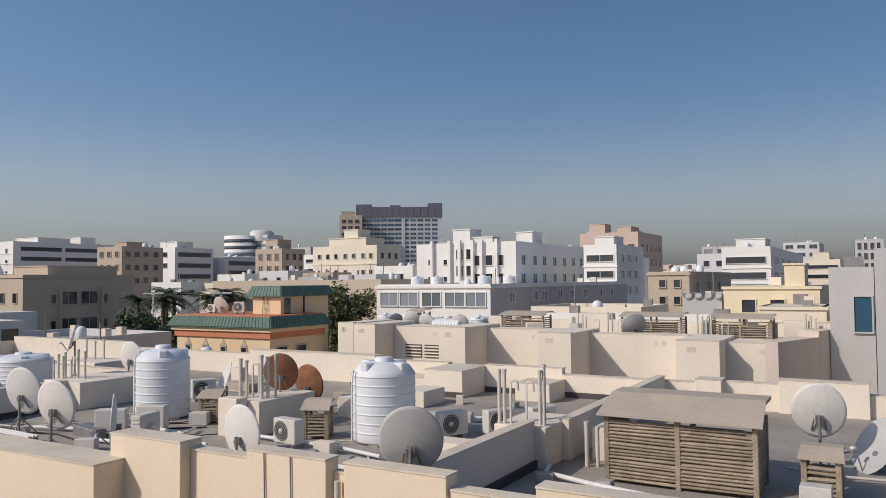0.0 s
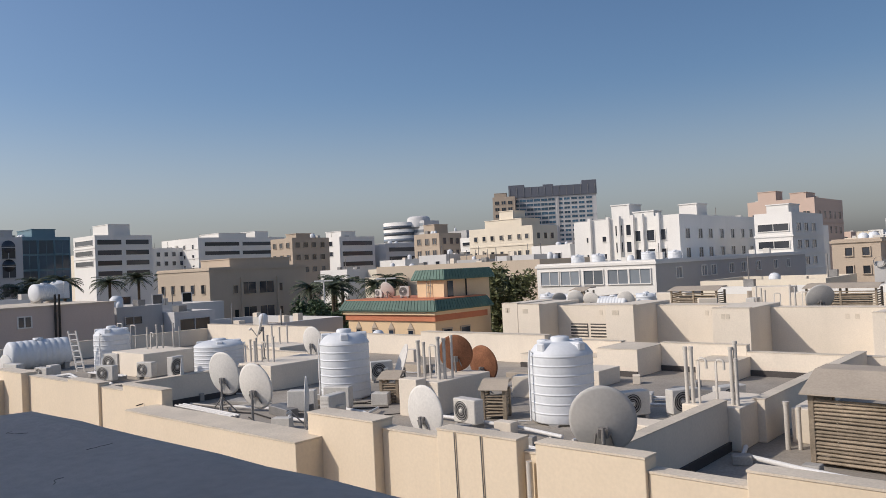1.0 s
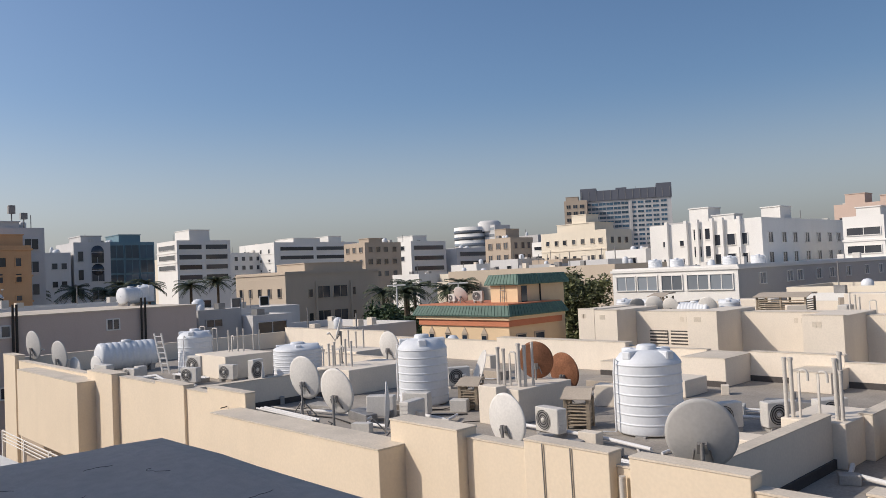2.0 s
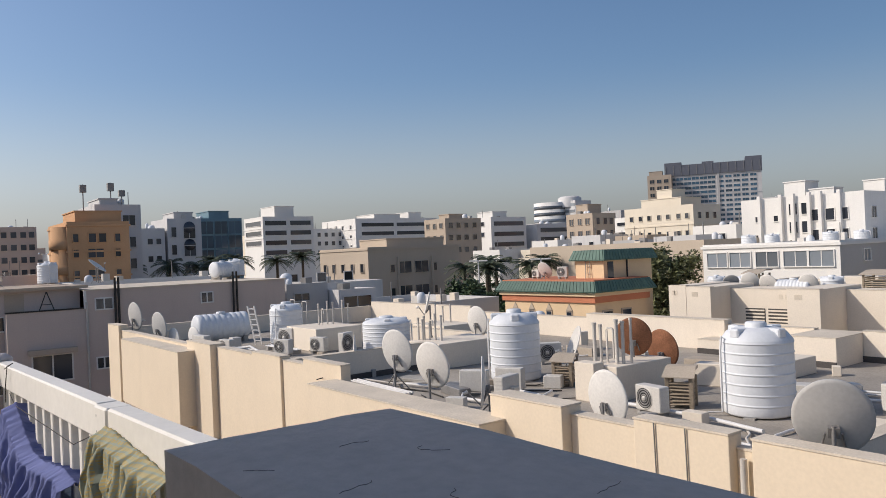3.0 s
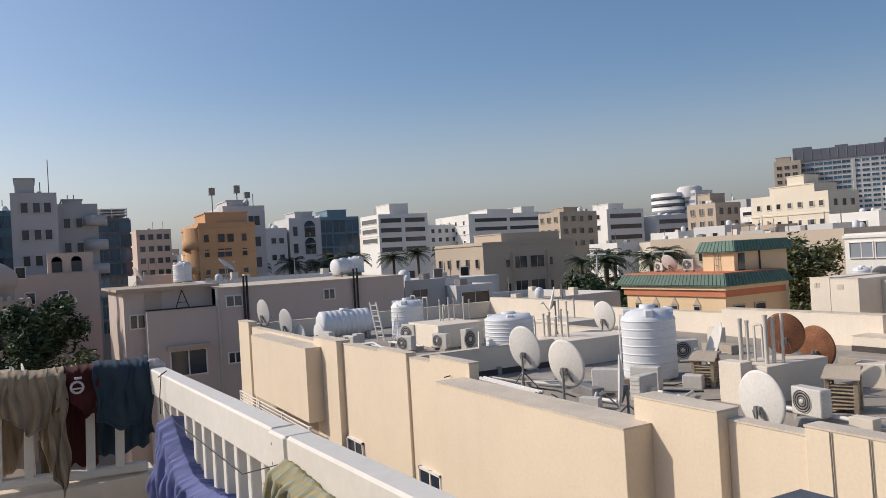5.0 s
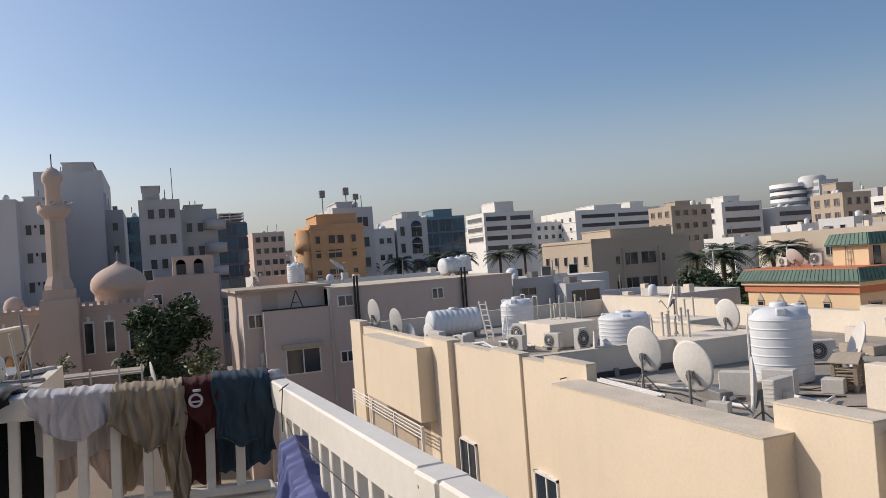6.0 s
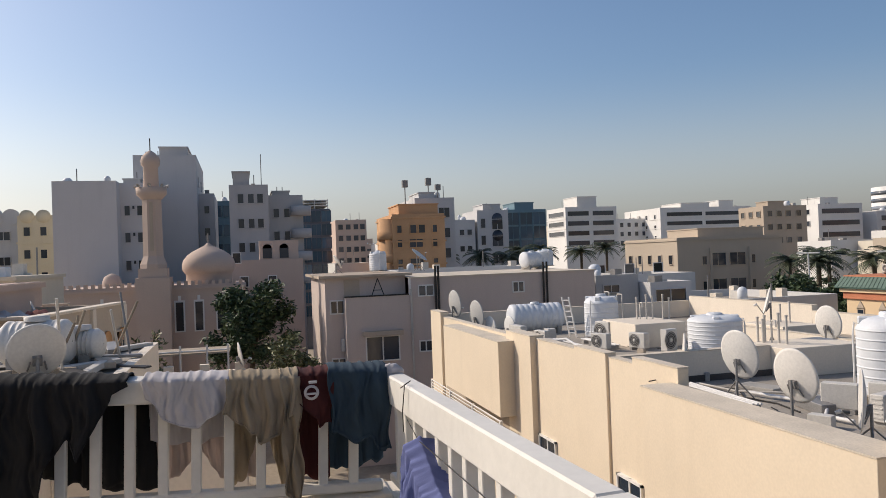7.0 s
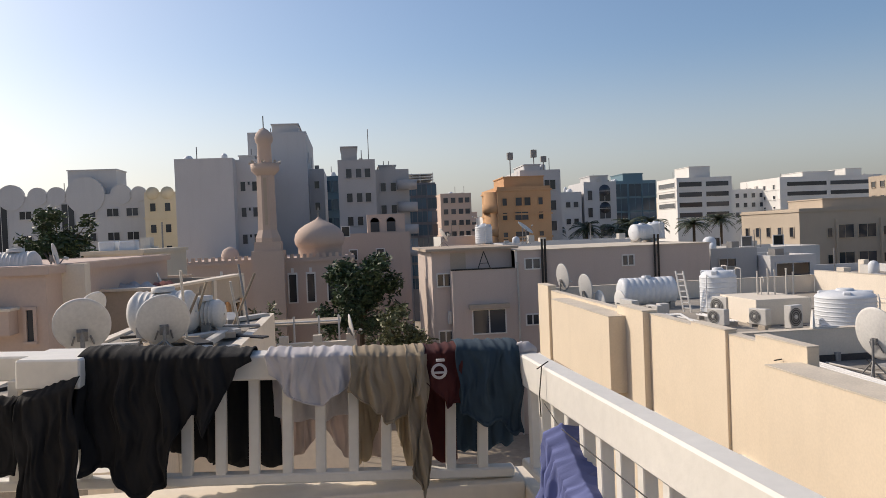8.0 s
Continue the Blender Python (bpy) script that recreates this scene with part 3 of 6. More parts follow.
part("aerial", Shape().tube([(0, 0, 0), (0, 0, 3.6)], 0.04), M_STEEL, g2, at=pose(4, 1.3, 20.5))
g3 = building("grey_block", (-92, -83.5, 2.6, 6.3), 20.1, "grey", "grey apartment block with curved corner balconies", [("e", [0.9, 2.0], [18.2, 15.8, 13.4, 11], 0.55, 0.9)], huts=[(-90, -85, 3.2, 5, 20.6)])
for z in (18.6, 16.2, 13.8, 11.4):
    part("corner_balcony", Shape().lathe([(0.02, z - 0.7), (1.1, z - 0.7), (1.1, z + 0.3), (1.0, z + 0.3), (1.0, z - 0.6), (0.02, z - 0.6)], 18, pose(4.2, 1.6, 0)), WALLS["grey"], g3)

# the pale block with arched parapets
ab = building("arched_block", (-105, -95, -42, -24), 19.2, "pale_grey", "pale grey apartment block with arched parapets", [
    ("e", [4.5, 6.8, 11.6, 14.2, 16.4], [17.0, 14.2, 11.4], 1.3, 0.9), ("e", [1.8, 9.2], [14.4], 1.4, 7.5)], huts=[(-100, -96, -33, -27.5, 22.1)])
for u, r in ((3.0, 1.5), (5.9, 1.1), (8.0, 1.1), (11.2, 2.2), (15.2, 1.2), (17.2, 0.9)):
    part("arched_parapet", Shape().lathe([(r, -0.2), (r, 0.2)], 20, pose(4.9, -9 + u, 19.1, 0, 90, 0)).lathe([(0.01, 0.2), (r, 0.2)], 20, pose(4.9, -9 + u, 19.1, 0, 90, 0)), WALLS["pale_grey"], ab)
cp = building("arched_block", (-100, -90, -22.9, -19.5), 18.9, "yellow", "cream yellow apartment block with arched roofline", [("e", [0.9, 2.5], [17.2, 14.8, 12.4], 0.6, 0.9)], ledges=(16, 13.6))
for u in (0.9, 2.5):
    part("arched_parapet", Shape().lathe([(0.01, 0.2), (0.7, 0.2), (0.7, -0.2)], 18, pose(4.9, -1.7 + u, 18.8, 0, 90, 0)), WALLS["yellow"], cp)
# ---- the villa across the lane ----
villa = thing("villa", pose(0, 0, 0), "long cream rendered villa with a stepped roof parapet", "house")
# x0, x1, front y, top z, bottom z
WALL_RUNS = [
    (-39.9, -37.9, 9.28, 10.25, 0.0), (-37.9, -28.0, 9.42, 10.02, 0.0), (-28.0, -25.6, 9.20, 10.22, 0.0), (-25.6, -22.52, 9.42, 10.13, 0.0),
    (-22.46, -20.45, 9.38, 10.22, 0.0), (-20.45, -19.05, 9.46, 10.12, 0.0), (-19.05, -16.95, 9.42, 10.28, 0.0), (-16.95, -10.93, 9.42, 9.76, 0.0),
    (-10.93, -9.08, 9.22, 10.33, 0.0), (-9.08, -7.70, 9.44, 10.18, 0.0), (-7.70, -6.06, 9.38, 10.33, 0.0), (-6.06, -5.72, 9.56, 10.12, 0.0),
    (-5.72, -3.94, 9.38, 10.33, 0.0), (-3.94, -2.60, 9.44, 10.14, 0.0), (-2.60, 6.0, 9.38, 10.36, 0.0)]
for x0, x1, y, zt, zb in WALL_RUNS:
    w = part("wall", Shape().box(x0, x1, y, 9.70, zb, zt - 0.03), M_CREAM, villa, bevel=0.015)
    part("coping", Shape().box(x0 - 0.004, x1 + 0.004, y - 0.012, 9.715, zt - 0.03, zt), M_CREAM_TOP, w, "dusty parapet coping")
for x0, x1, zt, zb in ((-34.8, -27.2, 9.90, 7.2), (-17.2, -10.52, 9.91, 3.4)):
    w = part("bay", Shape().box(x0, x1, 8.60, 9.44, zb, zt - 0.03), M_CREAM, villa, "cream box bay under the parapet", bevel=0.015)
    part("coping", Shape().box(x0 - 0.004, x1 + 0.004, 8.588, 9.416, zt - 0.03, zt), M_CREAM_TOP, w)
# windows below the parapet, and the balcony rails
for x0, x1, z0, z1 in ((-25.5, -24.1, 5.4, 6.95), (-20.0, -18.7, 5.4, 7.1), (-27.5, -26.9, 5.2, 6.6)):
    w = part("window", Shape().box(x0, x0 + 0.06, 9.34, 9.46, z0, z1).box(x1 - 0.06, x1, 9.34, 9.46, z0, z1).box(x0, x1, 9.34, 9.46, z1 - 0.06, z1).box(x0, x1, 9.30, 9.46, z0, z0 + 0.06).box((x0 + x1) / 2 - 0.03, (x0 + x1) / 2 + 0.03, 9.36, 9.44, z0, z1), M_WHITE, villa, "white window frame")
    part("pane", Shape().box(x0 + 0.06, x1 - 0.06, 9.39, 9.43, z0 + 0.06, z1 - 0.06), M_GLASS_DARK, w)
# the wall is flat here; a darker tan sheet stands for the balcony's shade
part("recess", Shape().box(-37.6, -27.9, 9.405, 9.43, 4.6, 7.1), WALLS["tan"], villa, "tan sheet painted as the shade of a balcony recess")
rail = part("balcony_rail", Shape().tube([(-37.6, 8.65, 7.02), (-27.3, 8.65, 7.02)], 0.03), M_WHITE, villa, "white steel balcony rail")
for z in (6.88, 6.74, 6.6):
    part("bar", Shape().tube([(-37.6, 8.65, z), (-27.3, 8.65, z)], 0.022), M_WHITE, rail)
for x in (-37.6, -34.2, -30.8, -27.4):
    part("post", Shape().box(x - 0.06, x + 0.06, 8.62, 8.72, 5.2, 7.05), M_WHITE, rail)
part("bar", Shape().tube([(-37.6, 8.65, 5.6), (-27.3, 8.65, 5.6)], 0.03), M_WHITE, rail)
for x, z in ((-17.9, 7.15), (-17.75, 6.9), (-17.6, 6.7)):
    part("vent_hood", Shape().box(x - 0.1, x + 0.1, 9.3, 9.44, z - 0.05, z + 0.05), M_WHITE, villa)
part("downpipe", Shape().tube([(-5.9, 9.46, 10.0), (-5.9, 9.46, 2.0)], 0.05), M_PVC, villa, "plastic downpipe in the wall recess")
part("spout", Shape().tube([(-17.9, 9.4, 9.86), (-17.9, 9.22, 9.84)], 0.015), M_DARK, villa)
for x in (-7.3, -6.75):
    part("cable", Shape().tube([(x, 9.355, 10.3), (x + 0.03, 9.36, 8.4), (x - 0.02, 9.36, 6.0)], 0.012, 5), M_STEEL, villa)
part("roof", Shape().box(-39.9, 6.0, 9.715, 24.3, 8.85, 9.10), M_ROOF, villa, "dusty flat roof screed")

# parapets and partition walls on the roof: x0, x1, y0, y1, top
PARTITIONS = [
    (-39.9, -39.6, 9.72, 24.3, 10.0), (-21.35, -21.05, 9.72, 15.1, 10.0), (-5.25, -5.0, 9.72, 14.95, 10.1), (-4.85, -4.6, 15.9, 24.3, 10.0),
    (-39.6, -30.0, 24.3, 24.6, 10.25), (-30.0, -22.0, 24.3, 24.6, 10.0), (-22.0, -15.5, 24.1, 24.6, 10.2), (-15.5, -12.4, 24.3, 24.6, 10.05),
    (-10.9, -8.0, 24.3, 24.6, 10.06), (-8.0, -3.6, 24.3, 24.6, 9.85), (-3.6, -2.85, 23.9, 24.6, 10.0), (-2.85, -1.3, 24.3, 24.6, 9.93), (-1.3, 1.0, 24.1, 24.6, 10.08), (1.0, 6.0, 24.3, 24.6, 9.75),
    (-30.6, -22.4, 19.4, 19.65, 9.75), (-12.4, -10.9, 22.6, 24.6, 10.0), (-9.1, -7.9, 22.9, 24.6, 9.7), (-16.0, -12.4, 23.2, 24.3, 9.6)]
for x0, x1, y0, y1, zt in PARTITIONS:
    w = part("partition", Shape().box(x0, x1, y0, y1, 9.1, zt - 0.02), M_PALE, villa, "pale rendered roof partition wall", bevel=0.015)
    part("coping", Shape().box(x0 - 0.01, x1 + 0.01, y0 - 0.01, y1 + 0.01, zt - 0.02, zt), M_CREAM_TOP, w)
for x0, x1, y0, y1 in ((-21.05, -21.0, 9.72, 15.1), (-12.4, -10.9, 22.55, 22.6), (-10.9, -4.9, 24.25, 24.3), (-5.0, -4.95, 9.72, 14.95), (-16.0, -12.4, 23.15, 23.2)):
    part("skirting", Shape().box(x0, x1, y0, y1, 9.1, 9.28), M_SKIRT, villa, "black bitumen skirting")
# service blocks that the riser pipes stand on: x0, x1, y0, y1, top
for x0, x1, y0, y1, zt in ((-5.95, -4.76, 14.95, 16.7, 9.95), (-13.55, -12.9, 14.3, 14.7, 10.08), (-13.6, -12.5, 14.7, 16.9, 9.98), (-22.3, -20.4, 15.1, 17.9, 9.95), (-31.2, -28.4, 14.7, 16.9, 10.06), (-28.6, -26.2, 19.7, 21.4, 9.85), (-4.2, -3.2, 16.2, 17.2, 9.8), (-11.9, -11.0, 20.3, 21.6, 9.6), (-8.2, -6.3, 15.2, 15.9, 9.35)):
    w = part("service_block", Shape().box(x0, x1, y0, y1, 9.1, zt), M_PALE, villa, "rendered service riser block", bevel=0.02)

# ---- water tanks ----


def tank_body(r, h):
    s = Shape()
    prof = [(0.02, 0), (r * 0.97, 0), (r, 0.04)]
    n = 7
    top = h * 0.8
    for i in range(n):
        z = 0.04 + (top - 0.04) * (i + 1) / n
        prof += [(r, z - 0.06), (r, z - 0.035), (r + 0.011, z - 0.028), (r + 0.011, z - 0.012), (r, z - 0.005), (r, z + 0.02)]
    prof += [(r * 0.97, top + 0.05), (r * 0.82, top + h * 0.10), (r * 0.62, top + h * 0.135), (r * 0.40, top + h * 0.145), (0.02, top + h * 0.145)]
    s.lathe(prof, 40)
    return s


def water_tank(x, y, r, h, label, z=9.1, turn=0):
    t = thing("water_tank", pose(x, y, z, 0, 0, turn), label, "water tank", "roof water tanks")
    part("body", tank_body(r, h), M_TANK, t)
    part("lid", Shape().lathe([(0.02, h), (r * 0.26, h), (r * 0.3, h - 0.03), (r * 0.3, h * 0.94)], 24), M_TANK, t, "screw lid on the tank")
    for a in (20, 110, 200, 290):
        part("lifting_lug", Shape().chamfered(-0.16, 0.16, -0.12, 0.12, 0, h * 0.10, 0.03), M_TANK, t, at=pose(r * 0.72 * math.cos(radians(a)), r * 0.72 * math.sin(radians(a)), h * 0.845, 0, 0, a))
    part("feed_pipe", Shape().tube([(r * 0.9, 0, h * 0.8), (r + 0.06, 0, h * 0.86), (r + 0.1, 0, h * 0.7), (r + 0.1, 0, 0.05), (r + 0.4, -0.1, 0.05)], 0.025, 6), M_PVC_W, t, "white plastic feed pipe")
    for a in (45, 135, 225, 315):
        part("foot_block", Shape().box(-0.24, 0.24, -0.12, 0.12, -0.045, 0), M_CONC, t, "concrete block under the tank", at=pose(r * 0.75 * math.cos(radians(a)), r * 0.75 * math.sin(radians(a)), 0.0, 0, 0, a))
    return t


water_tank(-9.40, 15.82, 0.77, 2.02, "white ribbed plastic water tank on concrete blocks", 9.14, -120)
water_tank(-17.1, 15.52, 0.755, 2.08, "white ribbed upright water tank with hanging hose", 9.14, -150)
water_tank(-26.5, 16.95, 0.98, 1.38, "squat white ribbed water tank behind a partition", 9.14, 40)
water_tank(-33.1, 15.6, 0.76, 1.9, "white ribbed water tank with a ladder beside it", 9.14, -60)


def lying_tank(x, y, z, r, length, turn, label, material=M_TANK):
    t = thing("lying_tank", pose(x, y, z, 0, 0, turn), label, "water tank", "roof water tanks")
    prof = [(0.02, 0), (r * 0.8, 0.03), (r, 0.12)]
    n = 9
    for i in range(1, n):
        q = 0.12 + (length - 0.24) * i / n
        prof += [(r, q - 0.05), (r - 0.015, q - 0.03), (r - 0.015, q + 0.03), (r, q + 0.05)]
    prof += [(r, length - 0.12), (r * 0.8, length - 0.03), (0.02, length)]
    part("body", Shape().lathe(prof, 30, pose(0, 0, r + 0.12, -90, 0, 0)), material, t)
    part("lid", Shape().lathe([(0.22, 0), (0.22, 0.09), (0.02, 0.1)], 18, pose(0, length / 2, 2 * r + 0.1)), material, t)
    for q in (0.3, length - 0.3):
        part("cradle", Shape().box(-r * 0.8, r * 0.8, q - 0.1, q + 0.1, 0, 0.3), M_CONC, t, "concrete cradle")
    return t


lying_tank(-36.3, 12.3, 9.1, 0.66, 2.7, 0, "white ribbed water tank lying on cradles")

# ---- ladder ----
lad = thing("ladder", pose(-33.6, 14.4, 9.1, 14, 0, 25), "white aluminium ladder leaning on a water tank", "ladder")
for x in (-0.2, 0.2):
    part("stile", Shape().box(x - 0.03, x + 0.03, -0.02, 0.03, 0, 1.9), M_WHITE, lad)
for i in range(7):
    part("rung", Shape().box(-0.17, 0.17, -0.015, 0.025, 0.18 + i * 0.26, 0.22 + i * 0.26), M_WHITE, lad)

# ---- satellite dishes ----


def dish(x, y, z, r, face, tilt, label, material=M_DISH, base=9.1, tripod=True, solid=True, squash=1.12):
    """A dish whose bowl faces the heading face (degrees from +x), tilted up."""
    d = thing("satellite_dish", pose(x, y, base, 0, 0, face), label, "satellite dish", "roof satellite dishes")
    hz = z - base
    m = pose(0, 0, hz) @ pose(0, 0, 0, 0, 90 - tilt, 0)
    prof = [(0.005, -0.16 * r)] + [(r * q, -0.16 * r * (1 - q * q)) for q in (0.25, 0.5, 0.75, 0.92)] + [(r, 0.0), (r + 0.012, 0.004), (r + 0.012, -0.02)]
    prof += [(r * q, -0.16 * r * (1 - q * q) - 0.02) for q in (0.92, 0.75, 0.5, 0.25, 0.01)]
    bowl = Shape().lathe(prof, 40, m @ Matrix.Diagonal((squash, 1, 1, 1)))
    part("bowl", bowl, material, d)
    part("back_bracket", Shape().box(-0.08 + 0.3 * r, 0.07 + 0.3 * r, -0.07, 0.07, -0.16 * r - 0.1, -0.16 * r + 0.01, m).tube([m @ Vector((0.3 * r, 0.1, -0.16 * r - 0.08)), m @ Vector((0.8 * r, 0.14, -0.07 * r - 0.03))], 0.015).tube([m @ Vector((0.3 * r, -0.1, -0.16 * r - 0.08)), m @ Vector((0.8 * r, -0.14, -0.07 * r - 0.03))], 0.015), M_STEEL, d, "rusty steel back bracket")
    part("arm", Shape().tube([m @ Vector((r * squash * 0.95, 0, -0.02)), m @ Vector((r * 0.45, 0, r * 0.62))], 0.016), M_STEEL, d)
    part("receiver", Shape().lathe([(0.005, 0), (0.045, 0), (0.035, 0.12), (0.005, 0.12)], 12, m @ pose(r * 0.43, 0, r * 0.6, 0, 30, 0)), M_DISH, d, "receiver head on its arm")
    back = m @ Vector((0.3 * r, 0, -0.16 * r - 0.1))
    part("mast", Shape().tube([(back.x, 0, back.z + 0.1), (back.x, 0, 0)], 0.03), M_STEEL, d, "steel mast")
    if tripod:
        for a in (90, 210, 330):
            part("leg", Shape().tube([(back.x, 0, hz * 0.45), (back.x + 0.45 * math.cos(radians(a)), 0.45 * math.sin(radians(a)), 0)], 0.018, 6), M_STEEL, d)
    return d


dish(-4.96, 10.08, 10.61, 0.49, 118, 18, "large grey dish seen from behind, on a mast", M_DISH_GREY, tripod=False)
dish(-10.95, 12.55, 9.74, 0.54, 88, 4, "pale dish with its back bracket showing")
dish(-14.05, 10.2, 10.46, 0.48, 102, 11, "pale dish on a tripod by the parapet")
dish(-18.3, 12.05, 10.25, 0.56, 104, 11, "pale dish on a short mast by the partition")
dish(-21.65, 12.52, 9.75, 0.62, 240, 4, "dish turned edge-on near the parapet")
dish(-13.46, 11.12, 10.0, 0.52, 230, 3, "thin white dish turned edge-on")
dish(-13.35, 16.45, 10.52, 0.48, 120, 15, "rusty brown dish by the rear parapet", M_RUST)
dish(-13.2, 17.5, 10.08, 0.49, 92, 8, "rusted perforated dish leaning on the roof", M_RUST)
dish(-23.4, 19.3, 10.25, 0.52, 98, 6, "pale dish with a dark rim near the rear wall")
dish(-22.87, 16.43, 11.15, 0.4, 235, 15, "tall dish turned edge-on near the rear wall")
dish(-37.0, 10.9, 10.1, 0.62, 104, 6, "grey dish near the end parapet", M_DISH_GREY)
dish(-38.4, 10.2, 10.6, 0.60, 104, 6, "weathered grey dish at the end of the roof", M_DISH_GREY)
dish(-36.4, 11.4, 9.55, 0.42, 104, 5, "small white dish by the lying tank", M_WHITE)
dish(-34.8, 11.8, 9.62, 0.44, 104, 5, "small white dish near the ladder", M_WHITE)
dish(0.18, 17.42, 10.33, 0.50, 98, 10, "pale dish on a tripod behind the slatted shelter")
dish(1.15, 17.9, 9.62, 0.55, 215, 30, "grey dish tipped back at the roof end", M_DISH_GREY)
dish(-15.57, 16.4, 10.1, 0.55, 235, 20, "edge-on dish behind the slatted hood")

# ---- condensers ----


def condenser(x, y, turn, label, w=0.78, h=0.58, z=9.1, d=0.3):
    a = thing("condenser", pose(x, y, z, 0, 0, turn), label, "air conditioner", "roof condensers")
    part("casing", Shape().chamfered(-w / 2, w / 2, 0, d, 0.1, 0.1 + h, 0.02), M_AC, a)
    fm = pose(-w * 0.13, -0.006, 0.1 + h / 2, 90, 0, 0)
    part("fan_ring", Shape().lathe([(h * 0.40, -0.01), (h * 0.43, 0.015), (h * 0.45, -0.01)], 24, fm), M_AC, a)
    g = part("fan_grille", Shape().lathe([(0.005, 0.002), (h * 0.40, 0.002)], 24, fm), M_BLACK, a, "dark fan opening")
    for q in (0.12, 0.22, 0.32):
        part("grille_ring", Shape().lathe([(h * q, 0.004), (h * (q + 0.025), 0.012), (h * (q + 0.05), 0.004)], 20, fm), M_STEEL, g)
    part("hub", Shape().lathe([(0.005, 0.02), (h * 0.1, 0.015), (h * 0.1, 0)], 14, fm), M_AC, g)
    for i in range(5):
        part("side_slat", Shape().box(w / 2, w / 2 + 0.012, 0.04, d - 0.04, 0.18 + i * h * 0.17, 0.21 + i * h * 0.17), M_AC, a)
    for q in (-w * 0.35, w * 0.35):
        part("foot", Shape().box(q - 0.05, q + 0.05, -0.03, d + 0.03, 0, 0.1), M_CONC, a)
    return a


condenser(-11.05, 14.0, -8, "white condenser with a round fan behind a dish")
condenser(-7.9, 16.7, 60, "grey condenser facing away beside the big tank")
condenser(-7.0, 17.5, 60, "second grey condenser beside the big tank")
condenser(-28.0, 14.5, 20, "small white condenser with a round fan")
condenser(-28.6, 13.2, 25, "white condenser with a dark fan near the parapet")
condenser(-30.9, 14.5, 20, "condenser beside the service block", h=0.8)
condenser(-14.9, 13.0, 285, "white condenser seen from its louvred end")
condenser(-15.7, 14.1, 205, "weathered condenser between the pipes")
condenser(-16.2, 13.2, 215, "low condenser amid roof pipes")
condenser(-32.2, 12.2, 15, "white condenser by the end parapet", h=0.45)
condenser(-18.3, 18.2, 60, "condenser behind the tank", h=0.62)
condenser(-26.6, 15.2, 110, "louvred condenser standing on end", h=0.8, w=0.6)
condenser(-10.4, 17.5, 40, "pale condenser near the slatted hood")
condenser(-6.2, 18.4, 60, "dusty condenser near the partition")

# ---- slatted timber shelters ----


def slatted_hood(x, y, w, d, h, turn, label, slats, roof_over=0.12, rise=0.14, bays=1):
    t = thing("slatted_shelter", pose(x, y, 9.1, 0, 0, turn), label, "shelter", "slatted roof shelters")
    for i in range(bays + 1):
        px = -w / 2 + w * i / bays
        part("post", Shape().chamfered(px - 0.05, px + 0.05, -0.05, 0.05, 0, h, 0.01), M_WOOD, t)
        part("post", Shape().chamfered(px - 0.05, px + 0.05, d - 0.05, d + 0.05, 0, h, 0.01), M_WOOD, t)
    rng = random.Random(int(w * 100))
    for i in range(slats):
        z = 0.1 + (h - 0.16) * i / slats
        for k in range(bays):
            xa, xb = -w / 2 + w * k / bays + 0.05, -w / 2 + w * (k + 1) / bays - 0.05
            j = rng.uniform(-0.018, 0.018)
            m = pose((xa + xb) / 2, -0.02, z + rng.uniform(-0.012, 0.012), 35, math.degrees(math.atan2(j, xb - xa)) * 1.5, 0)
            part("slat", Shape().box(-(xb - xa) / 2, (xb - xa) / 2, -0.035, 0.035, -0.011, 0.011, m), M_WOOD, t)
        for sx in (-1, 1):
            part("slat", Shape().box(-0.012, 0.012, 0.05, d - 0.05, z, z + 0.06, pose(sx * w / 2, 0, 0)), M_WOOD, t)
    o = roof_over
    part("roof_sheet", Shape().add([(-w / 2 - o, -o * 1.3, h), (w / 2 + o, -o * 1.3, h - 0.01), (w / 2 + o * 0.7, d * 0.55, h + rise), (-w / 2 - o * 0.7, d * 0.55, h + rise),
        (-w / 2 - o, -o * 1.3, h + 0.025), (w / 2 + o, -o * 1.3, h + 0.015), (w / 2 + o * 0.7, d * 0.55, h + rise + 0.025), (-w / 2 - o * 0.7, d * 0.55, h + rise + 0.025)],
        [(0, 3, 2, 1), (4, 5, 6, 7), (0, 1, 5, 4), (1, 2, 6, 5), (2, 3, 7, 6), (3, 0, 4, 7)]), M_SHEET, t, "dusty boarded roof slope")
    part("roof_sheet", Shape().box(-w / 2 - o * 0.7, w / 2 + o * 0.7, d * 0.55, d + o, h + rise - 0.05, h + rise + 0.02), M_SHEET, t)
    part("plant", Shape().chamfered(-w * 0.38, w * 0.38, d * 0.25, d * 0.85, 0.05, h * 0.78, 0.03), M_CONC, t, "shaded plant inside the slats")
    return t


slatted_hood(-2.0, 14.65, 2.7, 1.3, 1.3, 0, "large slatted timber shelter with a boarded roof", 17, 0.15, 0.33, 2)
slatted_hood(0.35, 15.15, 0.55, 0.5, 0.72, 0, "small slatted timber hood by the big shelter", 6, 0.1, 0.16)
slatted_hood(-10.98, 15.1, 0.55, 0.5, 0.74, 25, "small slatted timber hood with a tilted roof", 7, 0.1, 0.2)
slatted_hood(-15.1, 15.45, 0.5, 0.5, 0.70, 25, "small slatted timber hood near the riser pipes", 7, 0.1, 0.16)

# ---- riser pipes ----


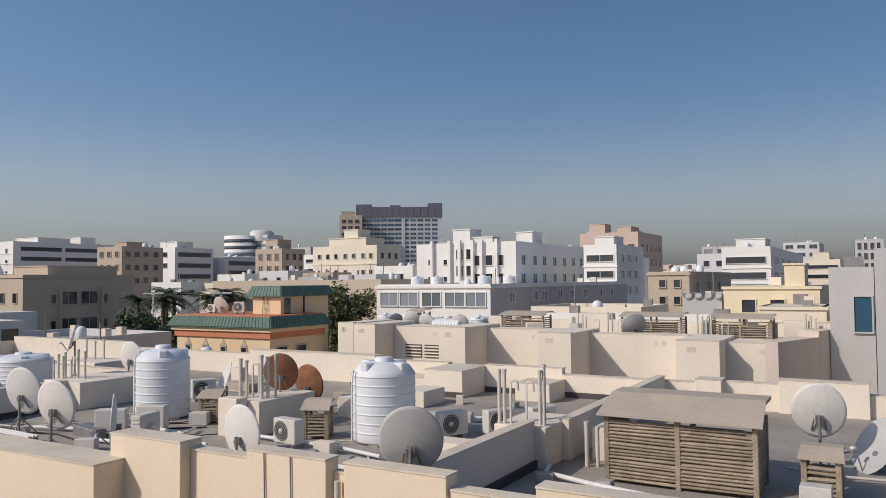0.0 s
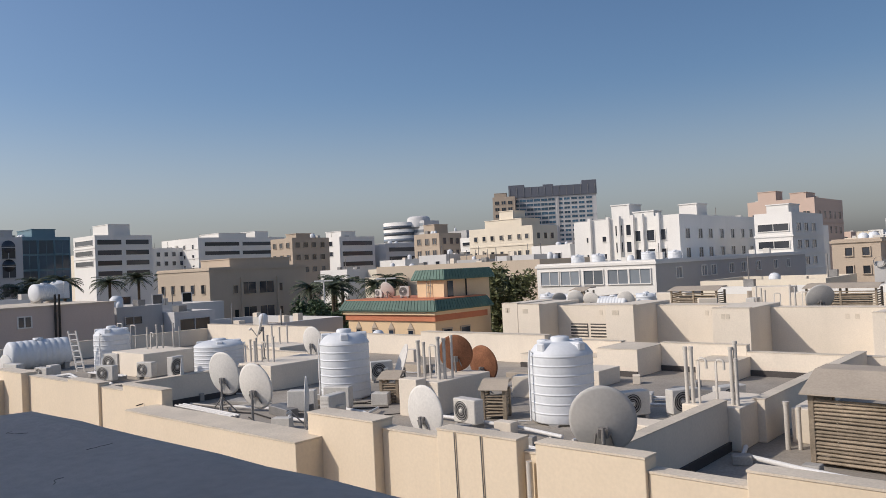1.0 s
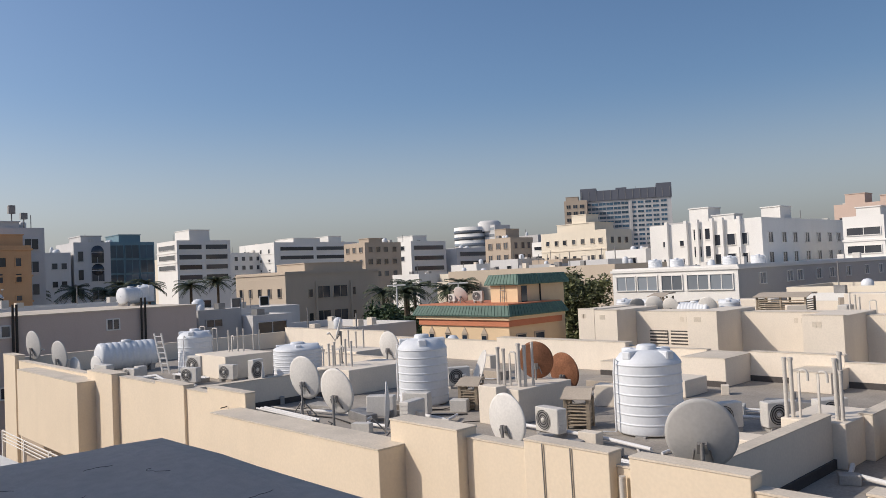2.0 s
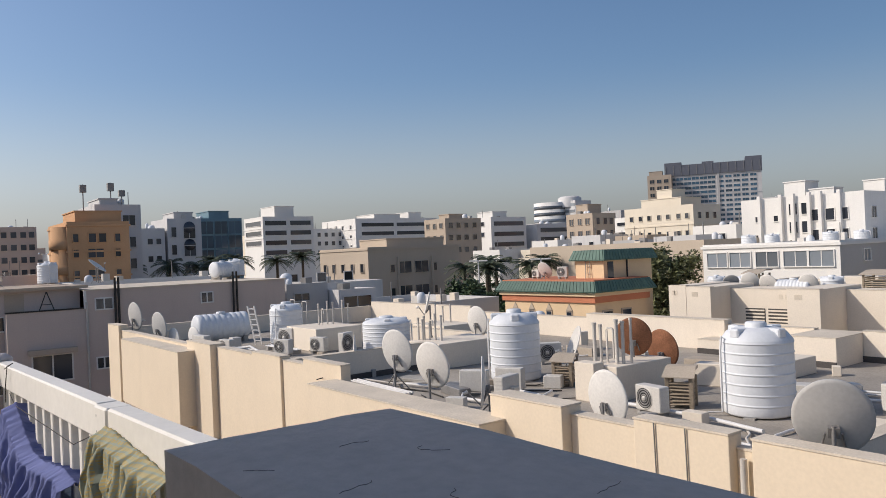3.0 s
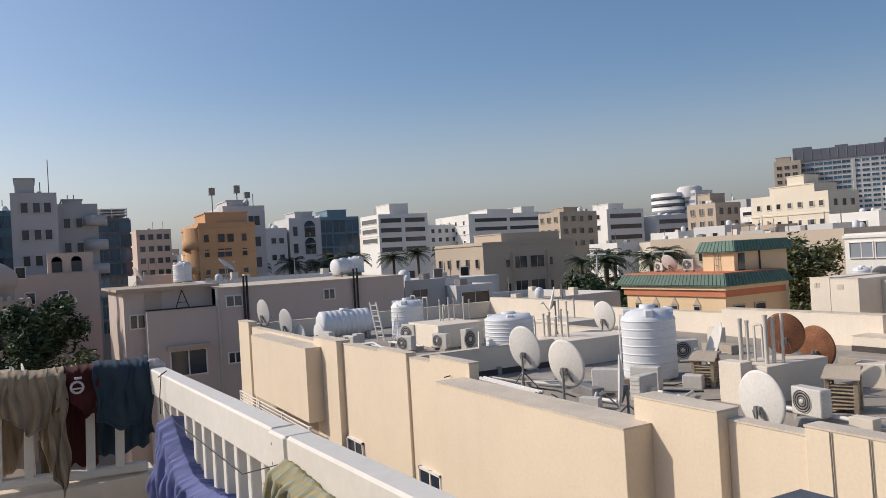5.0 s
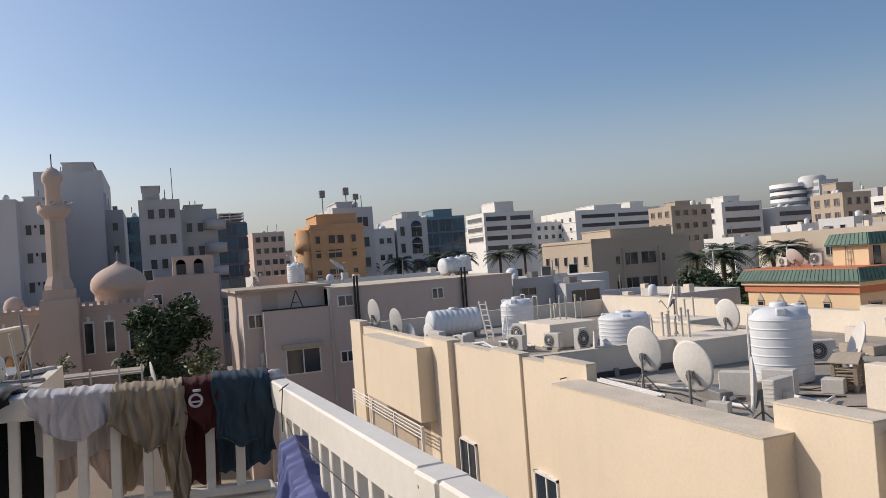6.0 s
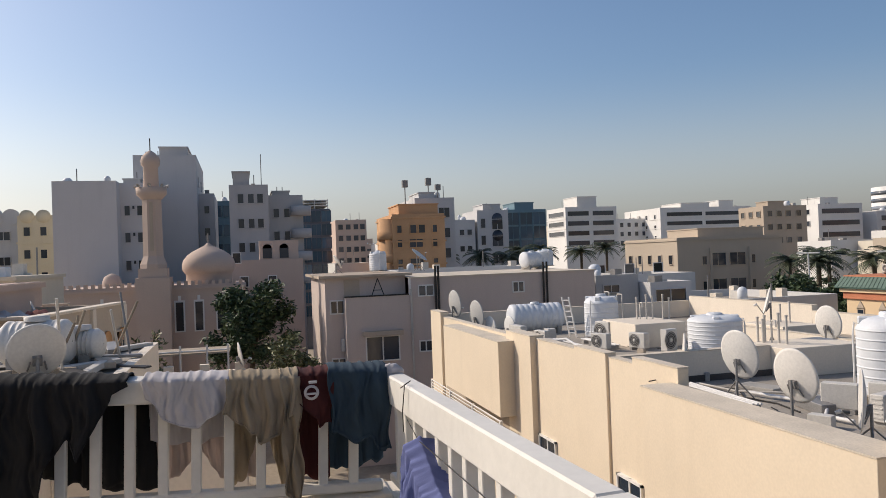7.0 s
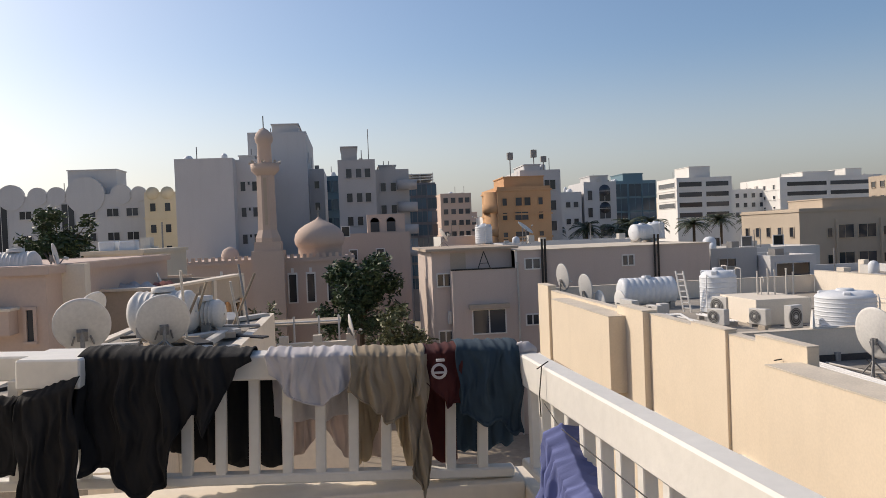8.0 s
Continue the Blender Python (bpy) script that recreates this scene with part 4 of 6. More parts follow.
def risers(x, y, base, label, straight, bends):
    """Upright pipes; bends are pairs of legs joined by a U at the top."""
    t = thing("riser_pipes", pose(x, y, base), label, "pipes", "riser pipes")
    for dx, dy, h, r in straight:
        p = part("pipe", Shape().tube([(dx, dy, 0), (dx, dy, h)], r), M_PVC, t)
        part("cap", Shape().tube([(dx, dy, h - 0.02), (dx, dy, h + 0.04)], r * 1.25), M_PVC, p)
    for dx, dy, h, w in bends:
        part("bent_pipe", Shape().tube([(dx, dy, 0), (dx, dy, h - 0.06), (dx + 0.03, dy, h - 0.01), (dx + w / 2, dy, h), (dx + w - 0.03, dy, h - 0.01), (dx + w, dy, h - 0.06), (dx + w, dy, 0.1 if w > 0.2 else h - 0.2)], 0.028), M_PVC, t)
    return t


risers(-5.86, 15.05, 9.95, "grey plastic riser pipes with bent tops on a block", [(0, 0, 1.12, 0.042), (0.1, 0.05, 1.12, 0.042), (0.86, 0.2, 1.12, 0.042), (0.93, 0.26, 1.24, 0.042), (0.97, 0.16, 0.9, 0.036)], [(0.22, 0.1, 0.92, 0.17), (0.56, 0.16, 0.9, 0.17)])
risers(-13.45, 15.0, 9.98, "cluster of plastic riser pipes on a service block", [(0, 0, 1.0, 0.05), (0.12, 0.1, 0.95, 0.04), (0.6, 0.15, 1.1, 0.05), (0.68, 0.3, 1.05, 0.045), (0.82, 0.45, 1.12, 0.035)], [(0.24, 0.2, 0.9, 0.22)])
risers(-22.2, 15.55, 9.95, "plastic riser pipes near the rear dishes", [(0, 0, 0.75, 0.04), (0.14, 0.15, 0.8, 0.04), (0.25, 0, 0.7, 0.04), (0.6, 0.3, 0.9, 0.04), (0.95, 0.3, 0.85, 0.04)], [(0.4, 0.2, 0.7, 0.2)])
risers(-30.4, 15.9, 10.06, "row of thin plastic riser pipes on a block", [(0, 0, 0.9, 0.035), (0.25, 0.3, 1.0, 0.035), (0.4, 0.5, 0.95, 0.035), (0.55, 0.9, 1.0, 0.035), (0.7, 1.1, 0.85, 0.035)], [(0.1, 0.1, 0.7, 0.2)])
risers(-35.3, 16.9, 9.1, "thin white pipe hoops by the end tank", [], [(0, 0, 1.9, 0.5), (0.7, 0.3, 1.8, 0.5)])
risers(-4.1, 15.6, 9.1, "pair of short capped pipes by the block", [(0, 0, 0.9, 0.05), (0.2, 0.1, 0.8, 0.04)], [])
risers(-28.0, 20.6, 9.85, "tall thin riser pipes by the rear wall", [(0, 0, 0.8, 0.04), (0.3, 0.2, 0.7, 0.04), (0.6, 0.4, 0.8, 0.04)], [])

# ---- pipes and cable runs lying on the roof ----


def floor_pipe(points, r, label, material=M_PVC_W):
    pts = [Vector(p) for p in points]
    t = solo("floor_pipe", Shape().tube(pts, r, 8), material, label, "pipe", group="roof floor pipes")
    return t


for pts, r, lab in [
    ([(-18.6, 12.5, 9.2), (-17.2, 12.9, 9.2), (-16.0, 12.6, 9.25), (-15.6, 12.2, 9.2), (-14.9, 12.3, 9.2)], 0.045, "white plastic pipe along the parapet"),
    ([(-20.5, 12.2, 9.18), (-18.9, 12.3, 9.2), (-18.0, 13.4, 9.2)], 0.03, "grey plastic pipe near the dishes"),
    ([(-15.4, 13.8, 9.22), (-14.2, 13.6, 9.25), (-13.2, 13.1, 9.25), (-12.1, 12.7, 9.22)], 0.05, "lagged white pipe bending across the roof"),
    ([(-12.4, 14.4, 9.2), (-10.9, 14.3, 9.22), (-9.5, 14.2, 9.22), (-8.2, 13.9, 9.22)], 0.045, "white plastic pipe in front of the big tank"),
    ([(-14.5, 14.4, 9.2), (-13.9, 13.4, 9.25), (-12.9, 12.9, 9.2)], 0.04, "thin lagged pipe beside the block"),
    ([(-8.3, 17.6, 9.3), (-6.4, 18.2, 9.3), (-5.0, 18.6, 9.3)], 0.04, "white pipe behind the big tank"),
    ([(-8.6, 18.6, 9.3), (-6.6, 19.0, 9.3), (-5.0, 19.4, 9.3)], 0.03, "second white pipe behind the tank"),
    ([(-4.7, 15.0, 9.2), (-4.5, 14.3, 9.22), (-3.4, 13.9, 9.22), (-2.2, 13.6, 9.22), (0.4, 13.6, 9.2)], 0.05, "white pipe in front of the slatted shelter"),
    ([(-23.6, 13.2, 9.2), (-22.4, 13.5, 9.2), (-21.5, 14.2, 9.2)], 0.035, "grey pipe beside the partition"),
    ([(-31.5, 12.4, 9.3), (-30.3, 12.6, 9.45), (-29.0, 12.5, 9.3)], 0.05, "bent white pipe near the end roof"),
    ([(-32.6, 13.0, 9.2), (-30.0, 13.1, 9.2), (-27.5, 13.0, 9.2)], 0.04, "white pipe run near the parapet"),
    ([(-0.4, 17.0, 9.2), (0.4, 16.7, 9.2), (1.6, 16.8, 9.2)], 0.03, "grey conduit behind the shelter")]:
    floor_pipe(pts, r, lab, M_PVC if "grey" in lab else M_PVC_W)
for pts in [[(-20.0, 12.3, 9.14), (-19.2, 12.6, 9.18), (-18.4, 12.2, 9.13), (-17.4, 12.4, 9.13), (-16.4, 12.2, 9.13)], [(-16.9, 14.2, 9.13), (-16.0, 13.9, 9.16), (-15.3, 14.3, 9.13), (-14.6, 14.9, 9.13)], [(-22.9, 12.5, 9.14), (-22.0, 12.2, 9.2), (-21.5, 12.6, 9.14)], [(-10.3, 13.8, 9.13), (-9.6, 13.2, 9.15), (-8.7, 13.4, 9.13), (-7.9, 13.0, 9.13)], [(-12.2, 15.0, 9.13), (-11.6, 14.7, 9.2), (-11.1, 14.8, 9.13)]]:
    floor_pipe(pts, 0.02, "black cable lying on the roof", M_DARK)

rng = random.Random(31)
for i in range(46):
    x, y = rng.uniform(-33, 1.5), rng.uniform(10.6, 21)
    if -5.6 < x < 0 and y > 13.2 and y < 16.5:
        continue
    pts, a = [(x, y, 9.13)], rng.uniform(0, 6.28)
    for k in range(rng.randint(2, 5)):
        a += rng.uniform(-0.7, 0.7)
        x, y = x + 0.45 * math.cos(a), y + 0.45 * math.sin(a)
        pts.append((x, y, 9.125 + rng.uniform(0, 0.05)))
    thin = rng.random() < 0.5
    floor_pipe(pts, 0.014 if thin else rng.uniform(0.02, 0.035), "black cable lying on the roof" if thin else "short plastic conduit lying on the roof", M_DARK if thin else rng.choice([M_PVC_W, M_PVC]))
for i in range(26):
    x, y = rng.uniform(-32, -6), rng.uniform(10.8, 22)
    w, d, h = rng.uniform(0.12, 0.5), rng.uniform(0.1, 0.3), rng.uniform(0.06, 0.3)
    solo("roof_block", Shape().chamfered(-w / 2, w / 2, -d / 2, d / 2, 0, h, 0.01), rng.choice([M_CONC, M_CONC, M_SHEET, M_PALE, M_AC]), "small loose block lying on the roof", "block", pose(x, y, 9.1, 0, 0, rng.uniform(0, 90)), group="loose blocks on the roof")
for x, y, l in ((-18.5, 11.4, 3.2), (-13.4, 12.6, 2.0), (-9.0, 12.4, 2.6), (-24.5, 12.0, 2.4), (-30.0, 13.8, 2.8)):
    tray = thing("pipe_rack", pose(x, y, 9.1, 0, 0, rng.uniform(-12, 12)), "low rack of white plastic pipes on blocks", "pipes", "pipe racks")
    for k in range(3):
        part("pipe", Shape().tube([(-l / 2, k * 0.13, 0.18), (l / 2, k * 0.13 + rng.uniform(-0.03, 0.03), 0.18)], 0.03), M_PVC_W, tray)
    for q in (-0.4, 0.4):
        part("block", Shape().box(l * q - 0.1, l * q + 0.1, -0.08, 0.36, 0, 0.15), M_CONC, tray)

# loose blocks and boards on the roof
rng = random.Random(5)
for x, y, w, d, h, turn, mat_, lab in [
    (-10.7, 13.55, 0.4, 0.2, 0.2, 5, M_CONC, "concrete block beside a pipe"), (-9.8, 13.45, 0.4, 0.2, 0.2, -8, M_CONC, "concrete block under a pipe run"), (-8.75, 13.3, 0.45, 0.22, 0.2, 10, M_CONC, "concrete block near the big dish"),
    (-13.6, 13.0, 0.4, 0.2, 0.3, 20, M_PALE, "pale block beside the pipes"), (-14.6, 13.1, 0.3, 0.2, 0.4, 0, M_PALE, "small pale block among the pipes"), (-17.0, 13.6, 1.5, 0.5, 0.12, 10, M_CONC, "low concrete plinth near the dishes"),
    (-16.5, 12.7, 1.2, 0.35, 0.25, -12, M_STEEL, "grey metal trunking box on the roof"), (-19.3, 13.4, 1.2, 0.6, 0.1, 15, M_CONC, "low concrete slab on the roof"), (-15.2, 15.2, 0.5, 0.4, 0.35, 30, M_AC, "dusty metal box near the hood"),
    (-3.2, 14.0, 0.3, 0.25, 0.2, 0, M_CONC, "concrete block at the shelter's corner"), (-4.45, 14.1, 0.35, 0.25, 0.18, 25, M_CONC, "concrete block under the pipe elbow"), (-2.5, 13.3, 1.3, 0.8, 0.06, 8, M_CONC, "flat concrete slab in front of the shelter"),
    (0.3, 14.6, 0.5, 0.35, 0.4, 0, M_AC, "pale metal box below the small hood"), (-9.2, 18.4, 1.6, 0.5, 0.3, 20, M_AC, "long grey metal duct on the roof"), (-7.4, 19.6, 1.8, 0.4, 0.35, 10, M_STEEL, "dull metal duct near the rear wall"),
    (-19.0, 20.6, 1.4, 0.5, 0.3, -5, M_SHEET, "brown board stack by the rear parapet"), (-13.8, 20.9, 1.8, 0.7, 0.25, 8, M_SHEET, "brown boards by the rusty dish"), (-12.2, 18.2, 0.7, 0.5, 0.6, 15, M_PALE, "pale rendered stub block"),
    (-20.0, 21.5, 0.5, 0.4, 0.7, 0, M_PALE, "pale box near the rear wall"), (-24.0, 20.8, 1.2, 0.4, 0.4, 5, M_SHEET, "tan boards against the rear wall"), (-30.5, 12.0, 0.9, 0.4, 0.35, 5, M_AC, "pale metal box near the parapet"), (-33.2, 13.1, 0.5, 0.4, 0.5, 0, M_AC, "dusty box below the ladder"),
    (-31.6, 11.0, 1.2, 0.3, 0.9, 4, M_AC, "metal cabinet by the end parapet")]:
    solo("roof_block" if mat_ in (M_CONC, M_PALE) else "roof_box", Shape().chamfered(-w / 2, w / 2, -d / 2, d / 2, 0, h, 0.015), mat_, lab, "block", pose(x, y, 9.1, 0, 0, turn))
# ---- the villa behind, with its stepped front ----
back = thing("rear_villa", pose(0, 35.8, 0), "pale cream villa with a stepped front and flat roof", "house")
for x0, x1, y, zt in ((-26.42, -25.3, 0.0, 10.66), (-25.3, -23.78, 0.02, 10.60), (-23.78, -19.55, 1.9, 10.40), (-19.55, -17.91, 0.0, 10.55), (-17.91, -13.79, 2.6, 10.36), (-13.79, -11.99, 0.0, 10.40), (-11.99, -6.93, 2.8, 10.22), (-6.93, -4.99, 0.0, 10.22), (-4.99, -2.73, 1.6, 10.06)):
    w = part("wall", Shape().box(x0, x1, y, 4.3, 0, zt - 0.03), M_PALE, back, bevel=0.015)
    part("coping", Shape().box(x0 - 0.01, x1 + 0.01, y - 0.012, y + 0.35, zt - 0.03, zt), M_CREAM_TOP, w)
    for q in (0.3, 0.42) if y < 0.5 else (0.68, 0.76):
        part("weep_hole", Shape().box(x0 + (x1 - x0) * q - 0.09, x0 + (x1 - x0) * q + 0.09, y - 0.012, y + 0.02, zt - 0.55, zt - 0.3), M_CREAM_TOP, w)
# the villa's shaded end runs off at an angle, its shade painted rose-grey
for (ax, ay), (bx, by), zt in (((-2.73, 1.4), (-1.3, 5.4), 10.12), ((-1.32, 5.3), (-0.75, 7.0), 10.42), ((-0.78, 6.9), (0.88, 9.0), 10.72)):
    d = Vector((bx - ax, by - ay, 0))
    m = Matrix.Translation((ax, ay, 0)) @ pose(0, 0, 0, 0, 0, math.degrees(math.atan2(d.y, d.x)))
    w = part("end_wall", Shape().box(0, d.length, 0, 1.0, 0, zt - 0.03, m), WALLS["pink"], back, "cream end wall with its shade painted rose-grey", bevel=0.015)
    part("coping", Shape().box(-0.01, d.length + 0.01, -0.012, 1.01, zt - 0.03, zt, m), M_CREAM_TOP, w)
for k, (u, z0) in enumerate(((-22.9, 8.6), (-21.6, 8.6))):
    g = part("louvre", Shape().box(u, u + 1.1, 1.86, 1.92, z0, z0 + 0.75), M_SKIRT, back, "dark louvred vent")
    for q in range(4):
        part("blade", Shape().box(u, u + 1.1, 1.83, 1.87, z0 + 0.06 + q * 0.18, z0 + 0.14 + q * 0.18), M_PALE, g)
part("roof", Shape().box(-26.2, -2.8, 4.3, 15, 9.0, 9.4), M_ROOF, back)
part("rear_parapet", Shape().box(-26.4, 1.0, 15, 15.3, 0, 10.2), M_PALE, back)
part("end_parapet", Shape().box(-26.42, -26.1, 4.3, 15, 0, 10.4), M_PALE, back)
lying_tank(-22.9, 40.9, 9.4, 0.6, 1.9, -80, "pale lying water tank on the rear villa")
water_tank(-20.3, 42.0, 0.6, 1.4, "white water tank on the rear villa", 9.5)
dish(-24.25, 40.5, 10.65, 0.5, 110, 30, "white dish on the rear villa roof", M_WHITE, 9.4)
dish(-25.6, 40.7, 10.6, 0.45, 126, 40, "grey dish on the rear villa roof", M_DISH_GREY, 9.4)
dish(-23.2, 40.6, 10.5, 0.5, 98, 26, "pale dish on the rear villa roof", M_DISH, 9.4)
dish(-21.1, 41.0, 10.48, 0.52, 104, 24, "pale dish with a grey rim on the rear villa", M_DISH, 9.4)
dish(-10.3, 40.8, 10.55, 0.66, 120, 30, "large grey mesh dish on the rear villa", M_DISH_GREY, 9.4)
for hx, hy, hw, lab in ((-17.0, 41.2, 2.6, "slatted shelter with torn roof boards"), (-9.6, 41.8, 3.2, "slatted shelter with a sagging roof"), (-4.9, 41.0, 2.9, "slatted shelter with a tan board roof"), (-25.6, 43.0, 0.9, "small slatted hood at the roof corner")):
    h = slatted_hood(hx, hy, hw, 1.2, 1.55, 0, lab, 12, 0.16, 0.2, 2)
    h.location.z = 9.4
for px, py, n in ((-13.3, 40.5, 3), (-6.9, 40.6, 4), (-0.9, 45.8, 3), (-11.9, 41.4, 2), (-2.0, 42.4, 3)):
    risers(px, py, 9.4, "plastic riser pipes on the rear villa", [(0.22 * q, 0.1 * (q % 2), 1.75 - 0.12 * (q % 3), 0.05) for q in range(n)], [(0.3 * n, 0, 1.4, 0.3)])
for px, py, w, hh in ((-6.0, 44.5, 1.6, 1.5), (-14.2, 45.5, 2.2, 1.5), (-2.6, 44, 1.2, 1.3), (-20.8, 46.0, 2.4, 1.2), (-12.2, 44.4, 1.2, 1.2)):
    solo("stair_head", Shape().chamfered(-w / 2, w / 2, 0, 1.2, 0, hh, 0.03), M_PALE, "pale rendered roof cabin of the rear villa", "cabin", pose(px, py, 9.4))
rng = random.Random(19)
for i in range(22):
    w, d, h = rng.uniform(0.4, 1.1), rng.uniform(0.3, 0.6), rng.uniform(0.9, 1.25)
    solo("roof_box", Shape().chamfered(-w / 2, w / 2, -d / 2, d / 2, 0, h, 0.03), rng.choice([M_AC, M_SHEET, M_STEEL, M_PALE]), "dusty metal plant box on the rear villa roof", "block", pose(rng.uniform(-25, -3.5), rng.uniform(40.6, 49.5), 9.4, 0, 0, rng.uniform(0, 90)), group="plant boxes on the rear villa")
# low pale houses that fill the blocks between
for x0, x1, y0, y1, zt, wl in ((-40, -24, 26, 30, 9.3, "pale_grey"), (-33, -27.5, 45, 51, 9.6, "cream"), (-20, -3, 52.2, 53.6, 10.6, "white"), (-60, -48, 30, 42, 9.2, "pale_grey"), (-22, -13.5, 54, 62, 11.0, "cream")):
    building("low_house", (x0, x1, y0, y1), zt, wl, "low flat-roofed house behind the villas", [("e", [1.5, 3.0], [zt - 1.4], 0.8, 0.9), ("s", [2.0, 5.0], [zt - 1.4], 0.9, 0.9)])
for px, py, pz in ((-28.6, 47, 9.0), (-31, 47.5, 9.0)):
    water_tank(px, py, 0.6, 1.5, "small white water tank on a low house", pz + 0.16)
for px, py, pz in ((-33.5, 56, 12.15), (-31.8, 56.5, 12.15), (-27.5, 57, 12.15), (-26.6, 60, 12.15)):
    water_tank(px, py, 0.55, 1.2, "white water tank on the white hall", pz + 0.1)

# ---- the yellow villa with green tiled eaves ----
M_TILE = surface("green_roof_tile", (0.10, 0.18, 0.145), 0.6, 0.15, 6.0, 1.5, bump=0.2, random_value=0.12)
M_BAND = surface("orange_red_band", (0.58, 0.22, 0.12), 0.8, 0.08, 4.0, 0.6)
M_VILLA = surface("amber_render", (0.76, 0.57, 0.36), 0.85, 0.05, 3.0, 0.3)
tv = thing("tiled_villa", pose(-39.7, 42.0, 0), "amber villa with green tiled eaves and red band", "house")


def tiled_eave(parent, x0, x1, y0, y1, z0, z1, over):
    """Four mitred slopes of tile: eave outside, top edge above the wall."""
    a = [(x0 - over, y0 - over, z0), (x1 + over, y0 - over, z0), (x1 + over, y1 + over, z0), (x0 - over, y1 + over, z0)]
    b = [(x0, y0, z1), (x1, y0, z1), (x1, y1, z1), (x0, y1, z1)]
    for i in range(4):
        j = (i + 1) % 4
        p0, p1, q0, q1 = (Vector(v) for v in (a[i], a[j], b[i], b[j]))
        n = max(4, int((p1 - p0).length / 0.32))
        s = Shape()
        for k in range(n):
            f0, f1 = k / n, (k + 0.86) / n
            c = [p0.lerp(p1, f0), p0.lerp(p1, f1), q0.lerp(q1, f1), q0.lerp(q1, f0)]
            up = (c[1] - c[0]).cross(c[3] - c[0]).normalized() * 0.05
            s.add([*c, *[v + up for v in c]], [(0, 1, 2, 3), (4, 5, 6, 7), (0, 1, 5, 4), (1, 2, 6, 5), (2, 3, 7, 6), (3, 0, 4, 7)])
        part("tile_slope", s, M_TILE, parent, "green clay tile slope", kind="stuff")
        t = Shape().add([p0, p1, q1, q0, p0 - Vector((0, 0, 0.06)), p1 - Vector((0, 0, 0.06)), q1 - Vector((0, 0, 0.06)), q0 - Vector((0, 0, 0.06))], [(0, 1, 2, 3), (4, 5, 6, 7), (0, 1, 5, 4), (1, 2, 6, 5), (2, 3, 7, 6), (3, 0, 4, 7)])
        part("slope_board", t, M_TILE, parent)


part("wall", Shape().box(-4.6, 4.6, -2.6, 3.0, 0, 10.6), M_VILLA, tv)
part("red_band", Shape().box(-4.75, 4.75, -2.75, 3.15, 9.15, 9.6), M_BAND, tv, "orange-red painted band")
part("cornice", Shape().box(-4.9, 4.9, -2.9, 3.3, 9.6, 9.85), M_VILLA, tv)
tiled_eave(tv, -4.75, 4.75, -2.75, 3.15, 9.92, 10.62, 0.35)
part("roof", Shape().box(-4.7, 4.7, -2.7, 3.1, 10.6, 10.72), M_BAND, tv, "reddish flat roof")
part("upper_wall", Shape().box(0.8, 3.5, -0.3, 5.1, 0, 12.3), M_VILLA, tv, "amber stair tower")
tiled_eave(tv, 0.75, 3.55, -0.35, 5.15, 12.05, 12.75, 0.28)
part("upper_roof", Shape().box(0.75, 3.55, -0.35, 5.15, 12.6, 12.72), M_BAND, tv)
for u in (-3.4, -1.6, 0.2, 2.2):
    w = part("arched_window", Shape().box(u - 0.3, u + 0.3, -2.66, -2.58, 7.4, 8.55).add([(u - 0.34, -2.66, 8.5), (u + 0.34, -2.66, 8.5), (u, -2.66, 9.05), (u - 0.34, -2.58, 8.5), (u + 0.34, -2.58, 8.5), (u, -2.58, 9.05)], [(0, 1, 2), (3, 5, 4), (0, 3, 4, 1), (1, 4, 5, 2), (2, 5, 3, 0)]), WALLS["tan"], tv, "pointed arched window")
    part("pane", Shape().box(u - 0.22, u + 0.22, -2.68, -2.65, 7.45, 8.45), M_GLASS_DARK, w)
for u in (-1.4, 0.6):
    w = part("window", Shape().box(4.58, 4.68, u - 0.55, u + 0.55, 7.6, 8.6), WALLS["tan"], tv)
    part("pane", Shape().box(4.67, 4.70, u - 0.45, u + 0.45, 7.7, 8.5), M_GLASS_DARK, w)
part("roof_door", Shape().box(3.48, 3.55, 0.1, 0.7, 10.7, 11.9), M_GLASS_DARK, tv, "dark roof door")
part("roof_ladder", Shape().tube([(1.9, -0.45, 10.7), (1.9, -0.35, 12.6)], 0.03).tube([(2.3, -0.45, 10.7), (2.3, -0.35, 12.6)], 0.03).box(1.9, 2.3, -0.44, -0.4, 11.1, 11.14).box(1.9, 2.3, -0.44, -0.4, 11.6, 11.64).box(1.9, 2.3, -0.44, -0.4, 12.1, 12.14), M_STEEL, tv)
part("downpipe", Shape().tube([(3.55, 2.2, 12.0), (3.55, 2.2, 10.7)], 0.06), M_DARK, tv)
dish(-41.6, 41.2, 11.4, 0.6, 98, 30, "small dish on the tiled villa roof", M_DISH, 10.72)
condenser(-39.9, 41.3, 20, "white condenser on the tiled villa roof", z=10.72, h=0.8)
condenser(-43.0, 41.5, 0, "pale condenser at the villa roof edge", z=10.72)

# ---- the rose-grey house at the lane's end ----
pink = thing("rose_house", pose(-49, 10, 0), "rose-grey two-storey house with a flat roof and terrace", "house")
part("wall", Shape().box(-11, -1.0, -5.1, 0.1, 0, 11.85), WALLS["pink"], pink)
part("wall", Shape().box(-11, 0, 0.1, 13.1, 0, 11.68), WALLS["pink"], pink)
part("terrace_block", Shape().box(-1.0, 0, -3.95, 0.1, 0, 10.62), WALLS["pink"], pink, "projecting block under the terrace")
part("terrace_cap", Shape().box(-0.25, 0.04, -4.0, 0.1, 10.62, 10.7), M_DARK, pink, "dark terrace coping")
part("terrace_cheek", Shape().box(-1.0, 0.05, 0.1, 0.25, 10.62, 11.7), M_WHITE, pink, "white terrace cheek wall")
